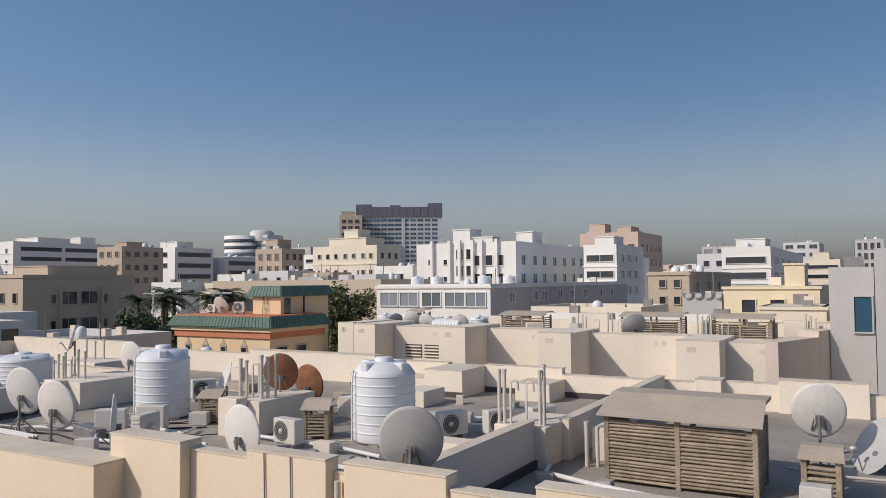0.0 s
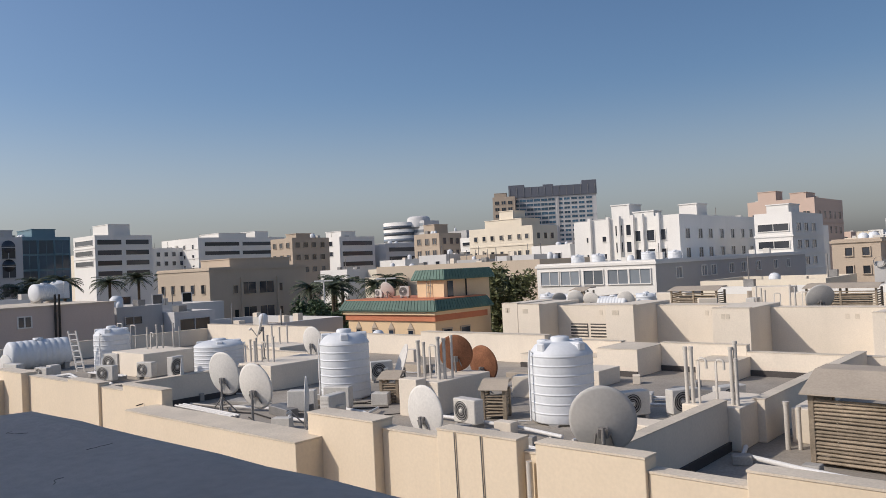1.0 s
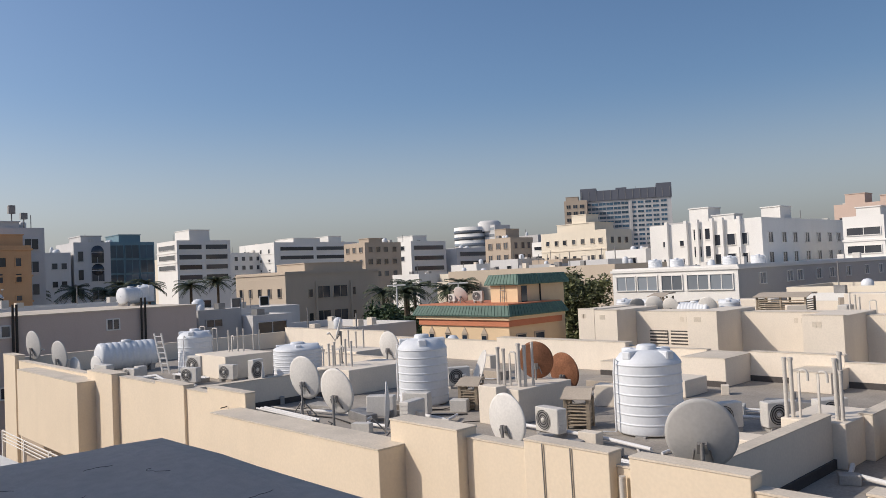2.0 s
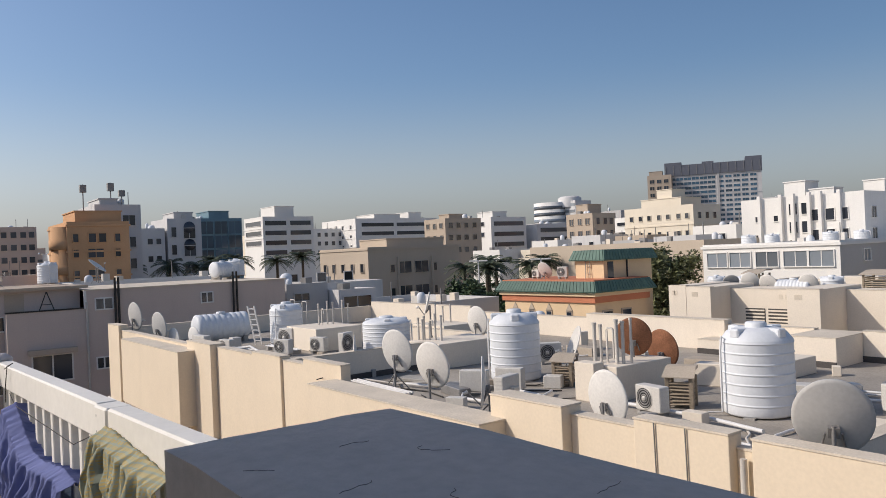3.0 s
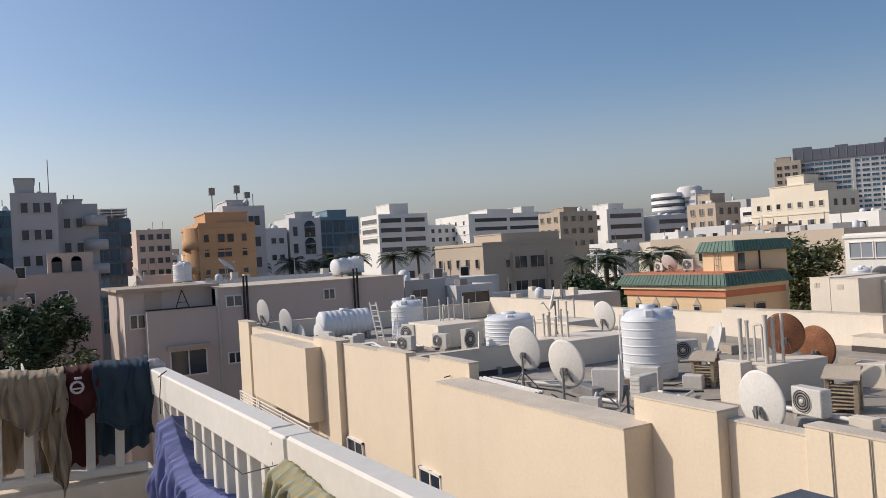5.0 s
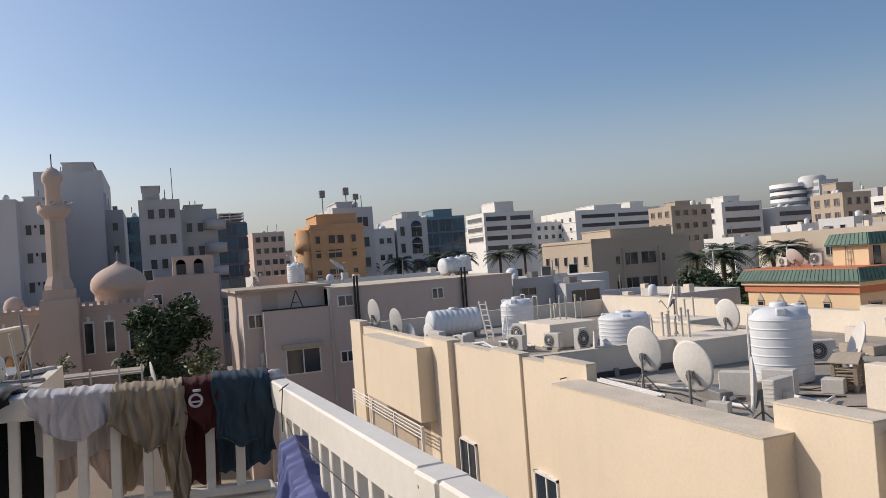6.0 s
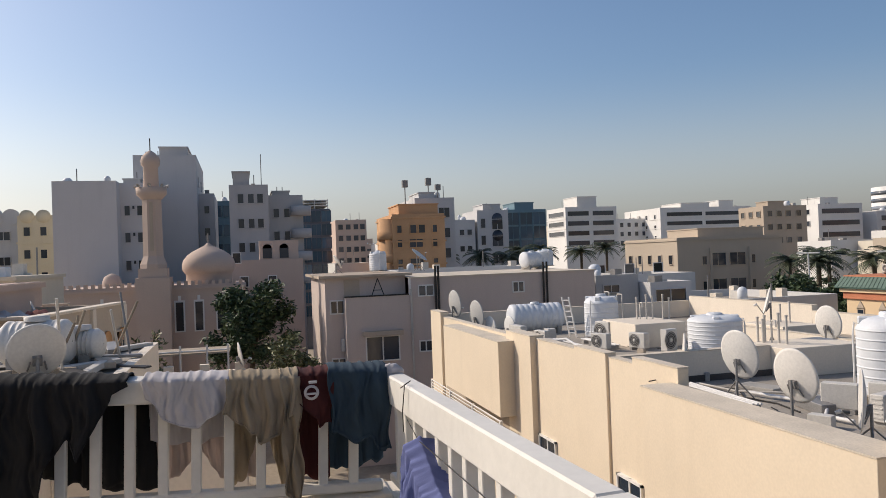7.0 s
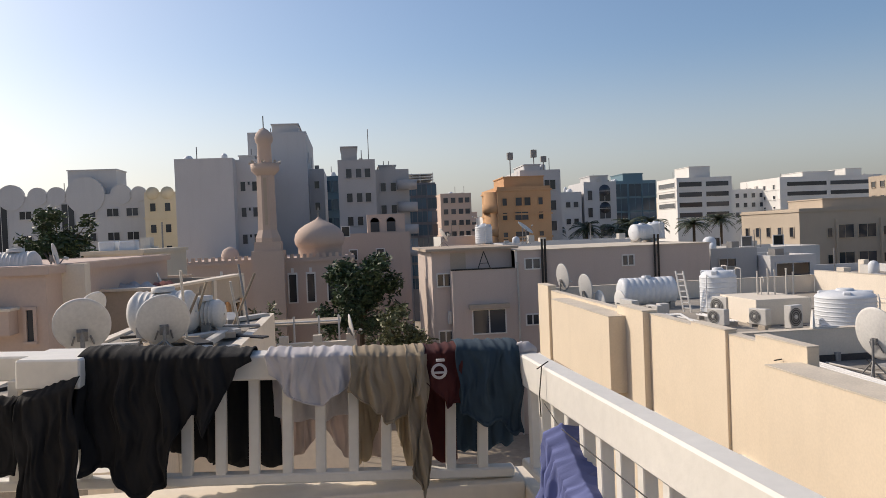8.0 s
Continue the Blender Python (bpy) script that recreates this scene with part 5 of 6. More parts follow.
part("roof_slab", Shape().box(-11.3, -0.6, -5.5, 0.5, 11.85, 12.02), WALLS["tan"], pink, "dark-edged roof slab")
part("roof", Shape().box(-11, 0.06, 0.1, 13.2, 11.68, 11.74), M_CREAM_TOP, pink)
part("terrace_door", Shape().box(-1.02, -0.97, -3.9, -2.9, 10.6, 11.7), WALLS["tan"], pink)
for y0, y1, z0, z1, x in ((-2.7, -0.66, 6.6, 8.05, 0.0), (0.78, 1.7, 10.55, 11.15, 0.0), (0.75, 1.5, 7.0, 7.6, 0.0), (-4.75, -3.97, 9.63, 10.38, -1.0), (-4.75, -3.97, 6.0, 6.7, -1.0), (7.2, 7.9, 10.5, 11.1, 0.0)):
    w = part("window", Shape().box(x, x + 0.06, y0 - 0.08, y1 + 0.08, z1, z1 + 0.08).box(x, x + 0.1, y0 - 0.08, y1 + 0.08, z0 - 0.08, z0).box(x, x + 0.06, y0 - 0.08, y0, z0, z1).box(x, x + 0.06, y1, y1 + 0.08, z0, z1).box(x, x + 0.05, (y0 + y1) / 2 - 0.04, (y0 + y1) / 2 + 0.04, z0, z1), M_WHITE, pink, "white framed window")
    part("pane", Shape().box(x + 0.005, x + 0.02, y0, y1, z0, z1), M_GLASS, w)
part("window_hood", Shape().box(0, 0.45, -2.95, -0.4, 8.15, 8.45), WALLS["tan"], pink, "brown window hood")
part("downpipe", Shape().tube([(0.06, 0.25, 11.0), (0.06, 0.25, 0)], 0.07), M_PVC, pink)
part("window_unit", Shape().chamfered(-0.95, -0.6, -4.2, -3.97, 7.2, 8.0, 0.02), M_AC, pink, "small box unit on the wall")
for y in (1.85, 2.05, 9.3, 9.55):
    part("flue", Shape().tube([(0.15, y, 9.6), (0.15, y, 12.4)], 0.07), M_DARK, pink, "black flue pipe")
part("frame_stand", Shape().tube([(-0.5, -2.2, 10.65), (-0.5, -1.8, 11.75)], 0.03).tube([(-0.5, -1.4, 10.65), (-0.5, -1.8, 11.75)], 0.03).tube([(-0.5, -2.1, 11.0), (-0.5, -1.5, 11.0)], 0.02), M_DARK, pink)
water_tank(-56, 9.4, 0.62, 1.45, "white water tank on the rose-grey house", 12.15)
water_tank(-56.5, 22.6, 0.65, 1.3, "white water tank near the roof edge", 12.0)
lying_tank(-56, 20.6, 11.75, 0.62, 1.8, 20, "pale domed tank on the roof")
dish(-55.5, 12.4, 13.2, 0.6, 60, 50, "large grey dish on a tall roof mast", M_DISH, 12.0)
dish(-57, 6.6, 12.9, 0.5, 98, 30, "pale dish on the rose-grey roof", M_DISH, 12.0)
building("low_house", (-58, -51.5, 24.4, 27.8), 11.2, "grey", "low blue-grey house beside the rose-grey one", [("e", [1.2], [10.2], 1.2, 0.5)])
building("low_house", (-56, -50, 27.9, 31.2), 10.6, "pale_grey", "low grey shed with an open dark bay", [("e", [1.6], [9.6], 2.4, 0.9)])
building("low_house", (-74, -66, 30.0, 42.0), 10.6, "pale_grey", "flat-roofed pale house before the school", [("e", [2, 5, 8], [11.2], 0.9, 0.8)])
building("low_house", (-80, -72, 14.0, 28.0), 11.8, "white", "low white house among the palms", [("e", [2, 5, 8, 11], [10.6], 0.9, 0.8)])

# ---- the mosque ----
WM = WALLS["mosque"]
mosque = thing("mosque", pose(-62, -6, 0), "rose sand mosque with a minaret and onion dome", "mosque")
part("prayer_hall", Shape().box(-14, 0, -6.9, 6.0, 0, 11.55), WM, mosque)
part("cornice", Shape().box(-14.1, 0.15, -7.05, 6.1, 11.2, 11.4), WM, mosque)
cren = Shape().box(-0.12, 0.12, -0.13, 0.13, 0, 0.3)
cren_me = fixed(cren.mesh("merlon"))
for i in range(26):
    part("merlon", cren_me, WM, mosque, at=pose(-0.1, -6.8 + i * 0.5, 11.55))
for y in (-0.7, 1.2, 2.6, 4.2, -4.2):
    w = part("tall_window", Shape().box(0.0, 0.07, y - 0.38, y + 0.38, 8.0, 10.4).box(0, 0.07, y - 0.1, y + 0.1, 10.4, 10.75), M_WHITE, mosque, "tall pointed window surround")
    part("pane", Shape().box(0.06, 0.09, y - 0.27, y + 0.27, 8.1, 10.25), M_GLASS, w)
part("doorway", Shape().box(0, 0.06, -1.0, 0.4, 5.4, 7.4), M_BLACK, mosque, "dark doorway")
part("minaret_base", Shape().box(-0.7, 1.4, -1.7, 0.7, 0, 12.2).box(-0.5, 1.2, -1.5, 0.5, 12.2, 12.9), WM, mosque, "square base of the minaret")
minaret = part("minaret_shaft", Shape().lathe([(0.98, 12.9), (0.98, 13.2), (0.74, 13.8), (0.70, 18.2)], 8, pose(0.35, -0.5, 0, 0, 0, 22.5)), WM, mosque, "eight-sided minaret shaft")
for p in minaret.data.polygons:
    p.use_smooth = False
part("minaret_window", Shape().box(1.0, 1.06, -0.62, -0.38, 14.2, 17.8), WALLS["tan"], minaret, "tall lattice window strip")
part("balcony", Shape().lathe([(0.70, 18.0), (1.08, 18.4), (1.10, 18.9), (1.02, 18.9), (1.02, 18.6), (0.5, 18.6)], 24, pose(0.35, -0.5, 0)), WM, minaret)
part("lantern", Shape().lathe([(0.56, 18.6), (0.52, 20.4), (0.66, 20.6), (0.70, 20.9), (0.62, 21.2), (0.35, 21.5), (0.05, 21.7)], 24, pose(0.35, -0.5, 0)), WM, minaret)
part("finial", Shape().tube([(0.35, -0.5, 21.6), (0.35, -0.5, 22.6)], 0.04), M_DARK, minaret)
for a in range(0, 360, 45):
    part("loudspeaker", Shape().lathe([(0.04, 0), (0.14, 0.22)], 8, pose(0.35 + 1.0 * math.cos(radians(a)), -0.5 + 1.0 * math.sin(radians(a)), 19.0, 0, 90, a)), M_PVC, minaret)
dome = part("dome", Shape().lathe([(1.75, 11.5), (1.75, 12.3), (1.82, 12.35), (2.0, 12.65), (2.03, 13.0), (1.93, 13.4), (1.62, 13.8), (1.15, 14.12), (0.62, 14.38), (0.28, 14.55), (0.08, 14.75)], 40, pose(-2.5, 3.3, 0)), WM, mosque, "onion dome on a drum")
part("finial", Shape().tube([(-2.5, 3.3, 14.7), (-2.5, 3.3, 15.5)], 0.05).lathe([(0.01, 14.9), (0.12, 15.0), (0.01, 15.12)], 12, pose(-2.5, 3.3, 0)), M_STEEL, dome)
part("small_dome", Shape().lathe([(0.75, 11.5), (0.75, 11.9), (0.6, 12.3), (0.3, 12.5), (0.03, 12.6)], 24, pose(-6, -4.4, 0)), WM, mosque)
part("annex", Shape().box(-20, -8, 4.7, 11.1, 0, 13.3), WM, mosque, "taller rear wing")
part("annex_gallery", Shape().box(-12, -10.5, 7.4, 10.9, 13.3, 15.0), WM, mosque)
for y in (8.1, 9.6):
    w = part("arched_opening", Shape().box(-10.5, -10.45, y - 0.4, y + 0.4, 13.4, 14.3).lathe([(0.01, 0), (0.4, 0), (0.4, 0.05)], 16, pose(-10.5, y, 14.3, 0, 90, 0)), M_GLASS, mosque)
for y, z in ((6.0, 11.4), (8.4, 11.4), (5.4, 13.5), (7.0, 8.6), (9.6, 8.6)):
    w = part("window", Shape().box(-8.0, -7.93, y - 0.4, y + 0.4, z - 0.5, z + 0.5), M_WHITE, mosque)
    part("pane", Shape().box(-7.94, -7.91, y - 0.32, y + 0.32, z - 0.42, z + 0.42), M_GLASS, w)

# ---- courtyard houses before the mosque ----
ch = building("courtyard_house", (-31.91, -24.91, -9.13, -4.93), 11.7, "brown", "tan courtyard house with arched side windows", [("n", [1.0, 6.2], [10.2], 0.5, 1.1), ("e", [1.1], [10.3], 0.7, 0.8)], turn=-10.0, clutter=False)
part("coping", Shape().box(-3.6, 3.6, 1.75, 2.16, 11.7, 11.78).box(3.2, 3.62, -2.1, 1.75, 11.7, 11.78), M_PALE, ch, "pale rendered coping")
for u in (1.6, 3.1):
    a = part("arched_opening", Shape().box(-u - 0.38, -u + 0.38, 2.10, 2.14, 9.2, 10.5).lathe([(0.01, 0), (0.38, 0), (0.38, 0.05)], 16, pose(-u, 2.14, 10.5, -90, 0, 0)), WALLS["orange"], ch, "arched window with orange lining")
    part("pane", Shape().box(-u - 0.26, -u + 0.26, 2.135, 2.16, 9.3, 10.4), M_GLASS, a)
for q in (-3.4, -0.4, 3.3):
    part("pilaster", Shape().box(q - 0.14, q + 0.14, 2.1, 2.2, 0, 11.69), M_PALE, ch)
for x, y, w, mat_, lab in ((-26.6, -8.0, 0.9, fabric_tone("blue_tarpaulin", (0.09, 0.11, 0.26)), "crumpled blue tarpaulin on the courtyard roof"), (-27.0, -7.0, 1.2, fabric_tone("pale_tarpaulin", (0.6, 0.57, 0.55)), "pale crumpled sheet on the courtyard roof"), (-27.5, -6.3, 0.7, fabric_tone("red_cloth", (0.35, 0.14, 0.12)), "faded red cloth on the courtyard roof")):
    heap = Shape().lathe([(0.02, 0.75), (w * 0.35, 0.68), (w * 0.7, 0.45), (w, 0.0)], 22)
    ob = solo("tarpaulin", heap, mat_, lab, "tarpaulin", pose(x, y, 11.1))
    for v in ob.data.vertices:
        v.co *= 1 + 0.4 * noise.noise(v.co * 3.1 + Vector((x, y, 0)))
rh = building("rose_block", (-33, -21.0, -20, -7.42), 12.62, "peach", "rose rendered house with a balcony", [("e", [12.2], [11.2], 0.16, 0.75), ("e", [10.3], [11.92], 1.9, 0.3), ("e", [12.2], [9.4], 0.3, 0.8)], ledges=(12.5,), clutter=False)
part("balcony_wall", Shape().box(5.9, 6.5, -3.0, 5.62, 11.03, 11.6), WALLS["peach"], rh, "rose balcony parapet")
part("balcony_cap", Shape().box(5.9, 6.56, -3.05, 5.68, 11.6, 11.66), M_PALE, rh)
part("side_parapet", Shape().box(4.6, 5.0, 6.29, 6.85, 0, 12.6), M_PALE, rh, "pale parapet end")
lying_tank(-23.3, -9.6, 12.02, 0.42, 1.15, 0, "pale lying tank on the rose house", M_DISH)
dish(-22.6, -7.75, 12.85, 0.27, 100, 12, "small pale dish on the rose house", M_DISH, 12.02)
dish(-28.2, -6.5, 11.75, 0.3, 100, 20, "small pale dish on the courtyard house", M_DISH, 11.1)
cab = building("roof_cabin_house", (-52, -41.8, -13.5, -10.65), 12.78, "cream", "small cream house with white roof tanks", [("e", [0.5], [12.1], 0.55, 0.7)], ledges=(12.7,))
for y in (-12.5, -11.5):
    solo("square_tank", Shape().chamfered(-0.42, 0.42, -0.4, 0.4, 0, 1.1, 0.05), M_TANK, "square white roof tank", "water tank", pose(-42.6, y, 12.18), group="square roof tanks")
gable = thing("gabled_wall", pose(-36.5, -9.8, 0), "tan wall with a gabled arch", "wall")
part("panel", Shape().box(-0.2, 0.2, -3.2, 2.6, 0, 11.62).add([(-0.2, -0.95, 11.62), (-0.2, 0.95, 11.62), (-0.2, 0, 12.32), (0.2, -0.95, 11.62), (0.2, 0.95, 11.62), (0.2, 0, 12.32)], [(0, 1, 2), (3, 5, 4), (0, 3, 4, 1), (1, 4, 5, 2), (2, 5, 3, 0)]), WALLS["brown"], gable)
for sg in (-1, 1):
    part("gable_rib", Shape().box(0.2, 0.3, 0, 1.28, -0.08, 0.08, pose(0, -0.98 * sg, 11.64, 37 if sg > 0 else -37, 0, 0) @ (Matrix.Identity(4) if sg > 0 else Matrix.Translation((0, -1.28, 0)))), M_PALE, gable)
lad2 = thing("ladder", pose(-26.1, -8.25, 11.1), "dark steel ladder leaning over the roof wall", "ladder")
for q in (-0.17, 0.17):
    part("stile", Shape().tube([(q, 0, 0), (q, -1.05, 1.8)], 0.03), M_DARK, lad2)
for i in range(7):
    part("rung", Shape().tube([(-0.17, -0.12 - i * 0.135, 0.2 + i * 0.232), (0.17, -0.12 - i * 0.135, 0.2 + i * 0.232)], 0.02, 6), M_DARK, lad2)
fence = thing("street_wall", pose(-29.7, -2.0, 0), "low cream street wall with small merlons", "wall")
part("panel", Shape().box(-0.12, 0.12, -2.2, 1.9, 0, 9.25), M_PALE, fence, bevel=0.02)
for i in range(4):
    part("merlon", Shape().box(-0.12, 0.12, -0.16, 0.16, 0, 0.25), M_PALE, fence, at=pose(0, -1.9 + i * 1.2, 9.25))
dish(-29.7, -0.25, 9.75, 0.4, 98, 10, "white dish on the street wall", M_DISH, 9.25, False)
awn = thing("awning_frame", pose(-50, -3.2, 0), "white car-park awning on thin posts", "awning")
part("canopy", Shape().box(-1.5, 1.5, -2.2, 2.2, 7.75, 7.85), M_SHEET, awn, "grey sagging canopy")
for y in (-2.1, -0.6, 0.9, 2.1):
    part("post", Shape().tube([(1.5, y, 0), (1.5, y, 8.3)], 0.06), M_WHITE, awn)
part("rim", Shape().tube([(1.5, -2.2, 7.95), (1.5, 2.2, 7.95)], 0.06), M_WHITE, awn)

# ---- trees ----
M_BARK = surface("bark", (0.16, 0.12, 0.08), 0.95, 0.25, 6.0, 2.0, bump=0.6)


def leaves(name, color):
    m = bpy.data.materials.new(name)
    m.use_nodes = True
    nt = m.node_tree
    b = nt.nodes["Principled BSDF"]
    b.inputs["Roughness"].default_value = 0.6
    geo, mr, hs = nt.nodes.new("ShaderNodeNewGeometry"), nt.nodes.new("ShaderNodeMapRange"), nt.nodes.new("ShaderNodeHueSaturation")
    mr.inputs[3].default_value, mr.inputs[4].default_value = 0.5, 1.6
    hs.inputs["Color"].default_value = (*color, 1)
    nt.links.new(geo.outputs["Random Per Island"], mr.inputs[0])
    nt.links.new(mr.outputs[0], hs.inputs["Value"])
    nt.links.new(hs.outputs[0], b.inputs["Base Color"])
    return m


M_LEAF, M_LEAF_DRY, M_PALM = leaves("dark_leaf", (0.055, 0.085, 0.035)), leaves("dry_leaf", (0.13, 0.14, 0.06)), leaves("palm_leaf", (0.06, 0.075, 0.04))


def tree(x, y, base, height, spread, label, material=M_LEAF, count=3200, seed=1, leaf=0.2):
    rng = random.Random(seed)
    t = thing("tree", pose(x, y, base), label, "tree", "trees")
    fork = height * 0.42
    part("trunk", Shape().tube([(0, 0, -base), (0.05, 0.03, fork * 0.6), (0.0, 0.08, fork)], [0.26, 0.17, 0.13]), M_BARK, t)
    tips = []
    for i in range(9):
        a, l = rng.uniform(0, 6.28), rng.uniform(0.45, 0.95)
        tip = Vector((math.cos(a) * spread * l * 0.8, math.sin(a) * spread * l * 0.8, fork + (height - fork) * rng.uniform(0.25, 0.92)))
        mid = Vector((tip.x * 0.4, tip.y * 0.4, fork + (tip.z - fork) * 0.55))
        part("limb", Shape().tube([(0, 0.05, fork * 0.95), mid, tip], [0.1, 0.06, 0.025], 6), M_BARK, t)
        tips += [tip, mid]
    for i in range(30):
        a, l = rng.uniform(0, 6.28), math.sqrt(rng.random())
        top = fork * 0.8 + (height - fork * 0.8) * (1 - 0.55 * l * l)
        tips.append(Vector((math.cos(a) * spread * l * 0.9, math.sin(a) * spread * l * 0.9, rng.uniform(fork * 0.85, top))))
    s = Shape()
    for i in range(count):
        c = tips[rng.randrange(len(tips))]
        r = spread * rng.uniform(0.05, 0.30)
        d = Vector((rng.gauss(0, 1), rng.gauss(0, 1), rng.gauss(0, 0.8))).normalized() * r
        p = c + d
        if p.z < fork * 0.55:
            continue
        u = Vector((rng.gauss(0, 1), rng.gauss(0, 1), rng.gauss(0, 0.6))).normalized()
        v = u.cross(Vector((rng.gauss(0, 1), rng.gauss(0, 1), rng.gauss(0, 1)))).normalized()
        q = leaf * rng.uniform(0.6, 1.4)
        s.add([p - u * q, p - v * q * 0.4, p + u * q, p + v * q * 0.4], [(0, 1, 2, 3)])
    me = s.mesh("crown")
    part("crown", me, material, t, kind="stuff")
    return t


def palm(x, y, base, height, label, seed=1, reach=2.4):
    rng = random.Random(seed)
    t = thing("palm_tree", pose(x, y, base), label, "palm tree", "palm trees")
    part("trunk", Shape().tube([(0, 0, 0), (0.1, 0.05, height * 0.5), (0.05, 0.1, height)], [0.26, 0.2, 0.2]), M_BARK, t)
    for i in range(34):
        a, up = rng.uniform(0, 6.28), rng.uniform(-0.25, 1.1)
        s = Shape()
        pts = []
        for k in range(8):
            f = k / 7
            d = reach * f
            pts.append(Vector((math.cos(a) * d * math.cos(up * (1 - f * 0.5)), math.sin(a) * d * math.cos(up * (1 - f * 0.5)), height + d * math.sin(up) - 0.75 * f * f * reach * 0.7)))
        side = Vector((-math.sin(a), math.cos(a), 0))
        for k in range(7):
            for h in (0, 0.5):
                p = pts[k].lerp(pts[k + 1], h)
                fwd = (pts[k + 1] - pts[k]).normalized()
                w = 0.62 * math.sin(math.pi * min(0.95, (k + h + 1.2) / 8))
                for sg in (-1, 1):
                    tip = p + side * sg * w + fwd * 0.28 - Vector((0, 0, 0.18))
                    s.add([p - fwd * 0.07, p + fwd * 0.08, tip], [(0, 1, 2)])
        s.tube(pts, 0.02, 4, False)
        part("frond", s.mesh("frond"), M_PALM, t)
    return t


tree(-54.5, 0.3, 4.0, 7.9, 2.9, "dense dark-green tree before the mosque", M_LEAF, 10500, 3, 0.20)
tree(-48.4, 2.6, 2.6, 6.0, 2.2, "thin dry yellow-green shrub by the house", M_LEAF_DRY, 4200, 4, 0.15)
tree(-47.0, -5.4, 3.5, 6.2, 1.4, "thin grey-green tree by the courtyard house", M_LEAF_DRY, 900, 14, 0.14)
tree(-67.7, -24.0, 7.4, 8.8, 2.9, "dark tree behind the courtyard houses", M_LEAF, 7000, 5, 0.22)
tree(-68.7, -26.2, 7.4, 7.0, 2.2, "smaller dark tree behind the houses", M_LEAF, 1800, 15, 0.22)
tree(-40.5, 54.5, 3.6, 9.0, 3.6, "round green tree behind the tiled villa", M_LEAF_DRY, 9500, 6, 0.22)
tree(-38.5, 53.0, 3.0, 7.2, 1.6, "loose green tree beside the tiled villa", M_LEAF_DRY, 1400, 16, 0.16)
for i, (x, y, z, h, sp) in enumerate([(-56, 44, 2.5, 7.4, 2.6), (-59, 47, 2.5, 7.9, 2.8), (-53, 47, 2.5, 7.0, 2.4), (-62, 50, 3.0, 7.4, 2.6), (-50, 51, 2.0, 7.8, 2.4)]):
    tree(x, y, z, h, sp, "dark street tree beside the tiled villa", M_LEAF, 5200, 20 + i, 0.22)
for i, (x, y, h) in enumerate([(-64, 60, 8.5), (-69, 63, 9.0), (-73, 61, 8.8), (-60, 63, 9.0), (-77, 60, 8.0)]):
    tree(x, y, 0.5, h, 2.9, "dark bushy tree under the avenue palms", M_LEAF, 4200, 70 + i, 0.24)
for i, (x, y, h) in enumerate([(-66, 56, 11.0), (-69, 60, 11.4), (-72, 57.5, 11.2), (-62, 59, 11.2), (-75, 64, 11.8), (-65, 64, 11.6), (-100, 31, 13.0), (-98, 36, 13.2), (-102, 41, 13.4), (-100, 46, 13.0), (-108, 54, 13.4), (-104, 27, 12.6), (-106, 58, 13.2), (-95, 33.5, 12.6), (-112, 62, 13.2)]):
    palm(x, y, 0, h, "tall date palm along the avenue", 40 + i)
for i, (x, y) in enumerate([(-62.5, 52.0), (-54.0, 53.0)]):
    lp = thing("street_lamp", pose(x, y, 0, 0, 0, 40), "white twin-arm street lamp", "street lamp", "street lamps")
    part("pole", Shape().tube([(0, 0, 0), (0, 0, 12.0)], [0.12, 0.07]), M_WHITE, lp)
    for sg in (-1, 1):
        part("lamp_head", Shape().chamfered(0.05, 1.0, -0.12, 0.12, 11.95, 12.1, 0.03, pose(0, 0, 0, 0, 0, 0 if sg > 0 else 180)), M_WHITE, lp)
# ---- the terrace that the camera walks on ----
own = thing("terrace_building", pose(0, 0, 0), "roof terrace of the house the view is taken from", "building", kind="structure")
part("terrace_floor", Shape().box(-5.35, 8.0, -6.0, 0.85, 11.1, 11.4), M_ROOF, own, "dusty roof terrace floor")
part("outer_wall", Shape().box(-5.35, 8.0, 0.55, 0.85, 0, 11.1), M_CREAM, own)
part("end_wall", Shape().box(-5.35, -5.1, -6.0, 0.55, 0, 11.1), M_CREAM, own)
part("low_parapet", Shape().box(-5.36, -1.46, 0.58, 0.86, 11.1, 11.9), M_PALE, own, bevel=0.01)
part("low_parapet", Shape().box(-5.36, -5.08, -6.0, 0.58, 11.1, 11.92), M_PALE, own, bevel=0.01)
# unseen walls added behind the walkway to throw shade on the parapet
part("stair_head_wall", Shape().box(-3.35, 8.0, -1.75, -1.45, 11.4, 15.2), M_PALE, own, "unseen wall added behind the walkway to shade the parapet")
part("stair_head_wall", Shape().box(-3.35, -3.05, -6.0, -1.75, 11.4, 15.2), M_PALE, own)

# broad cement coping of the parapet
cop = Shape()
nx, ny = 46, 8
rng = random.Random(11)
X0, X1, Y0, Y1, ZT, ZB = -1.42, 6.0, 0.41, 0.90, 12.67, 11.4
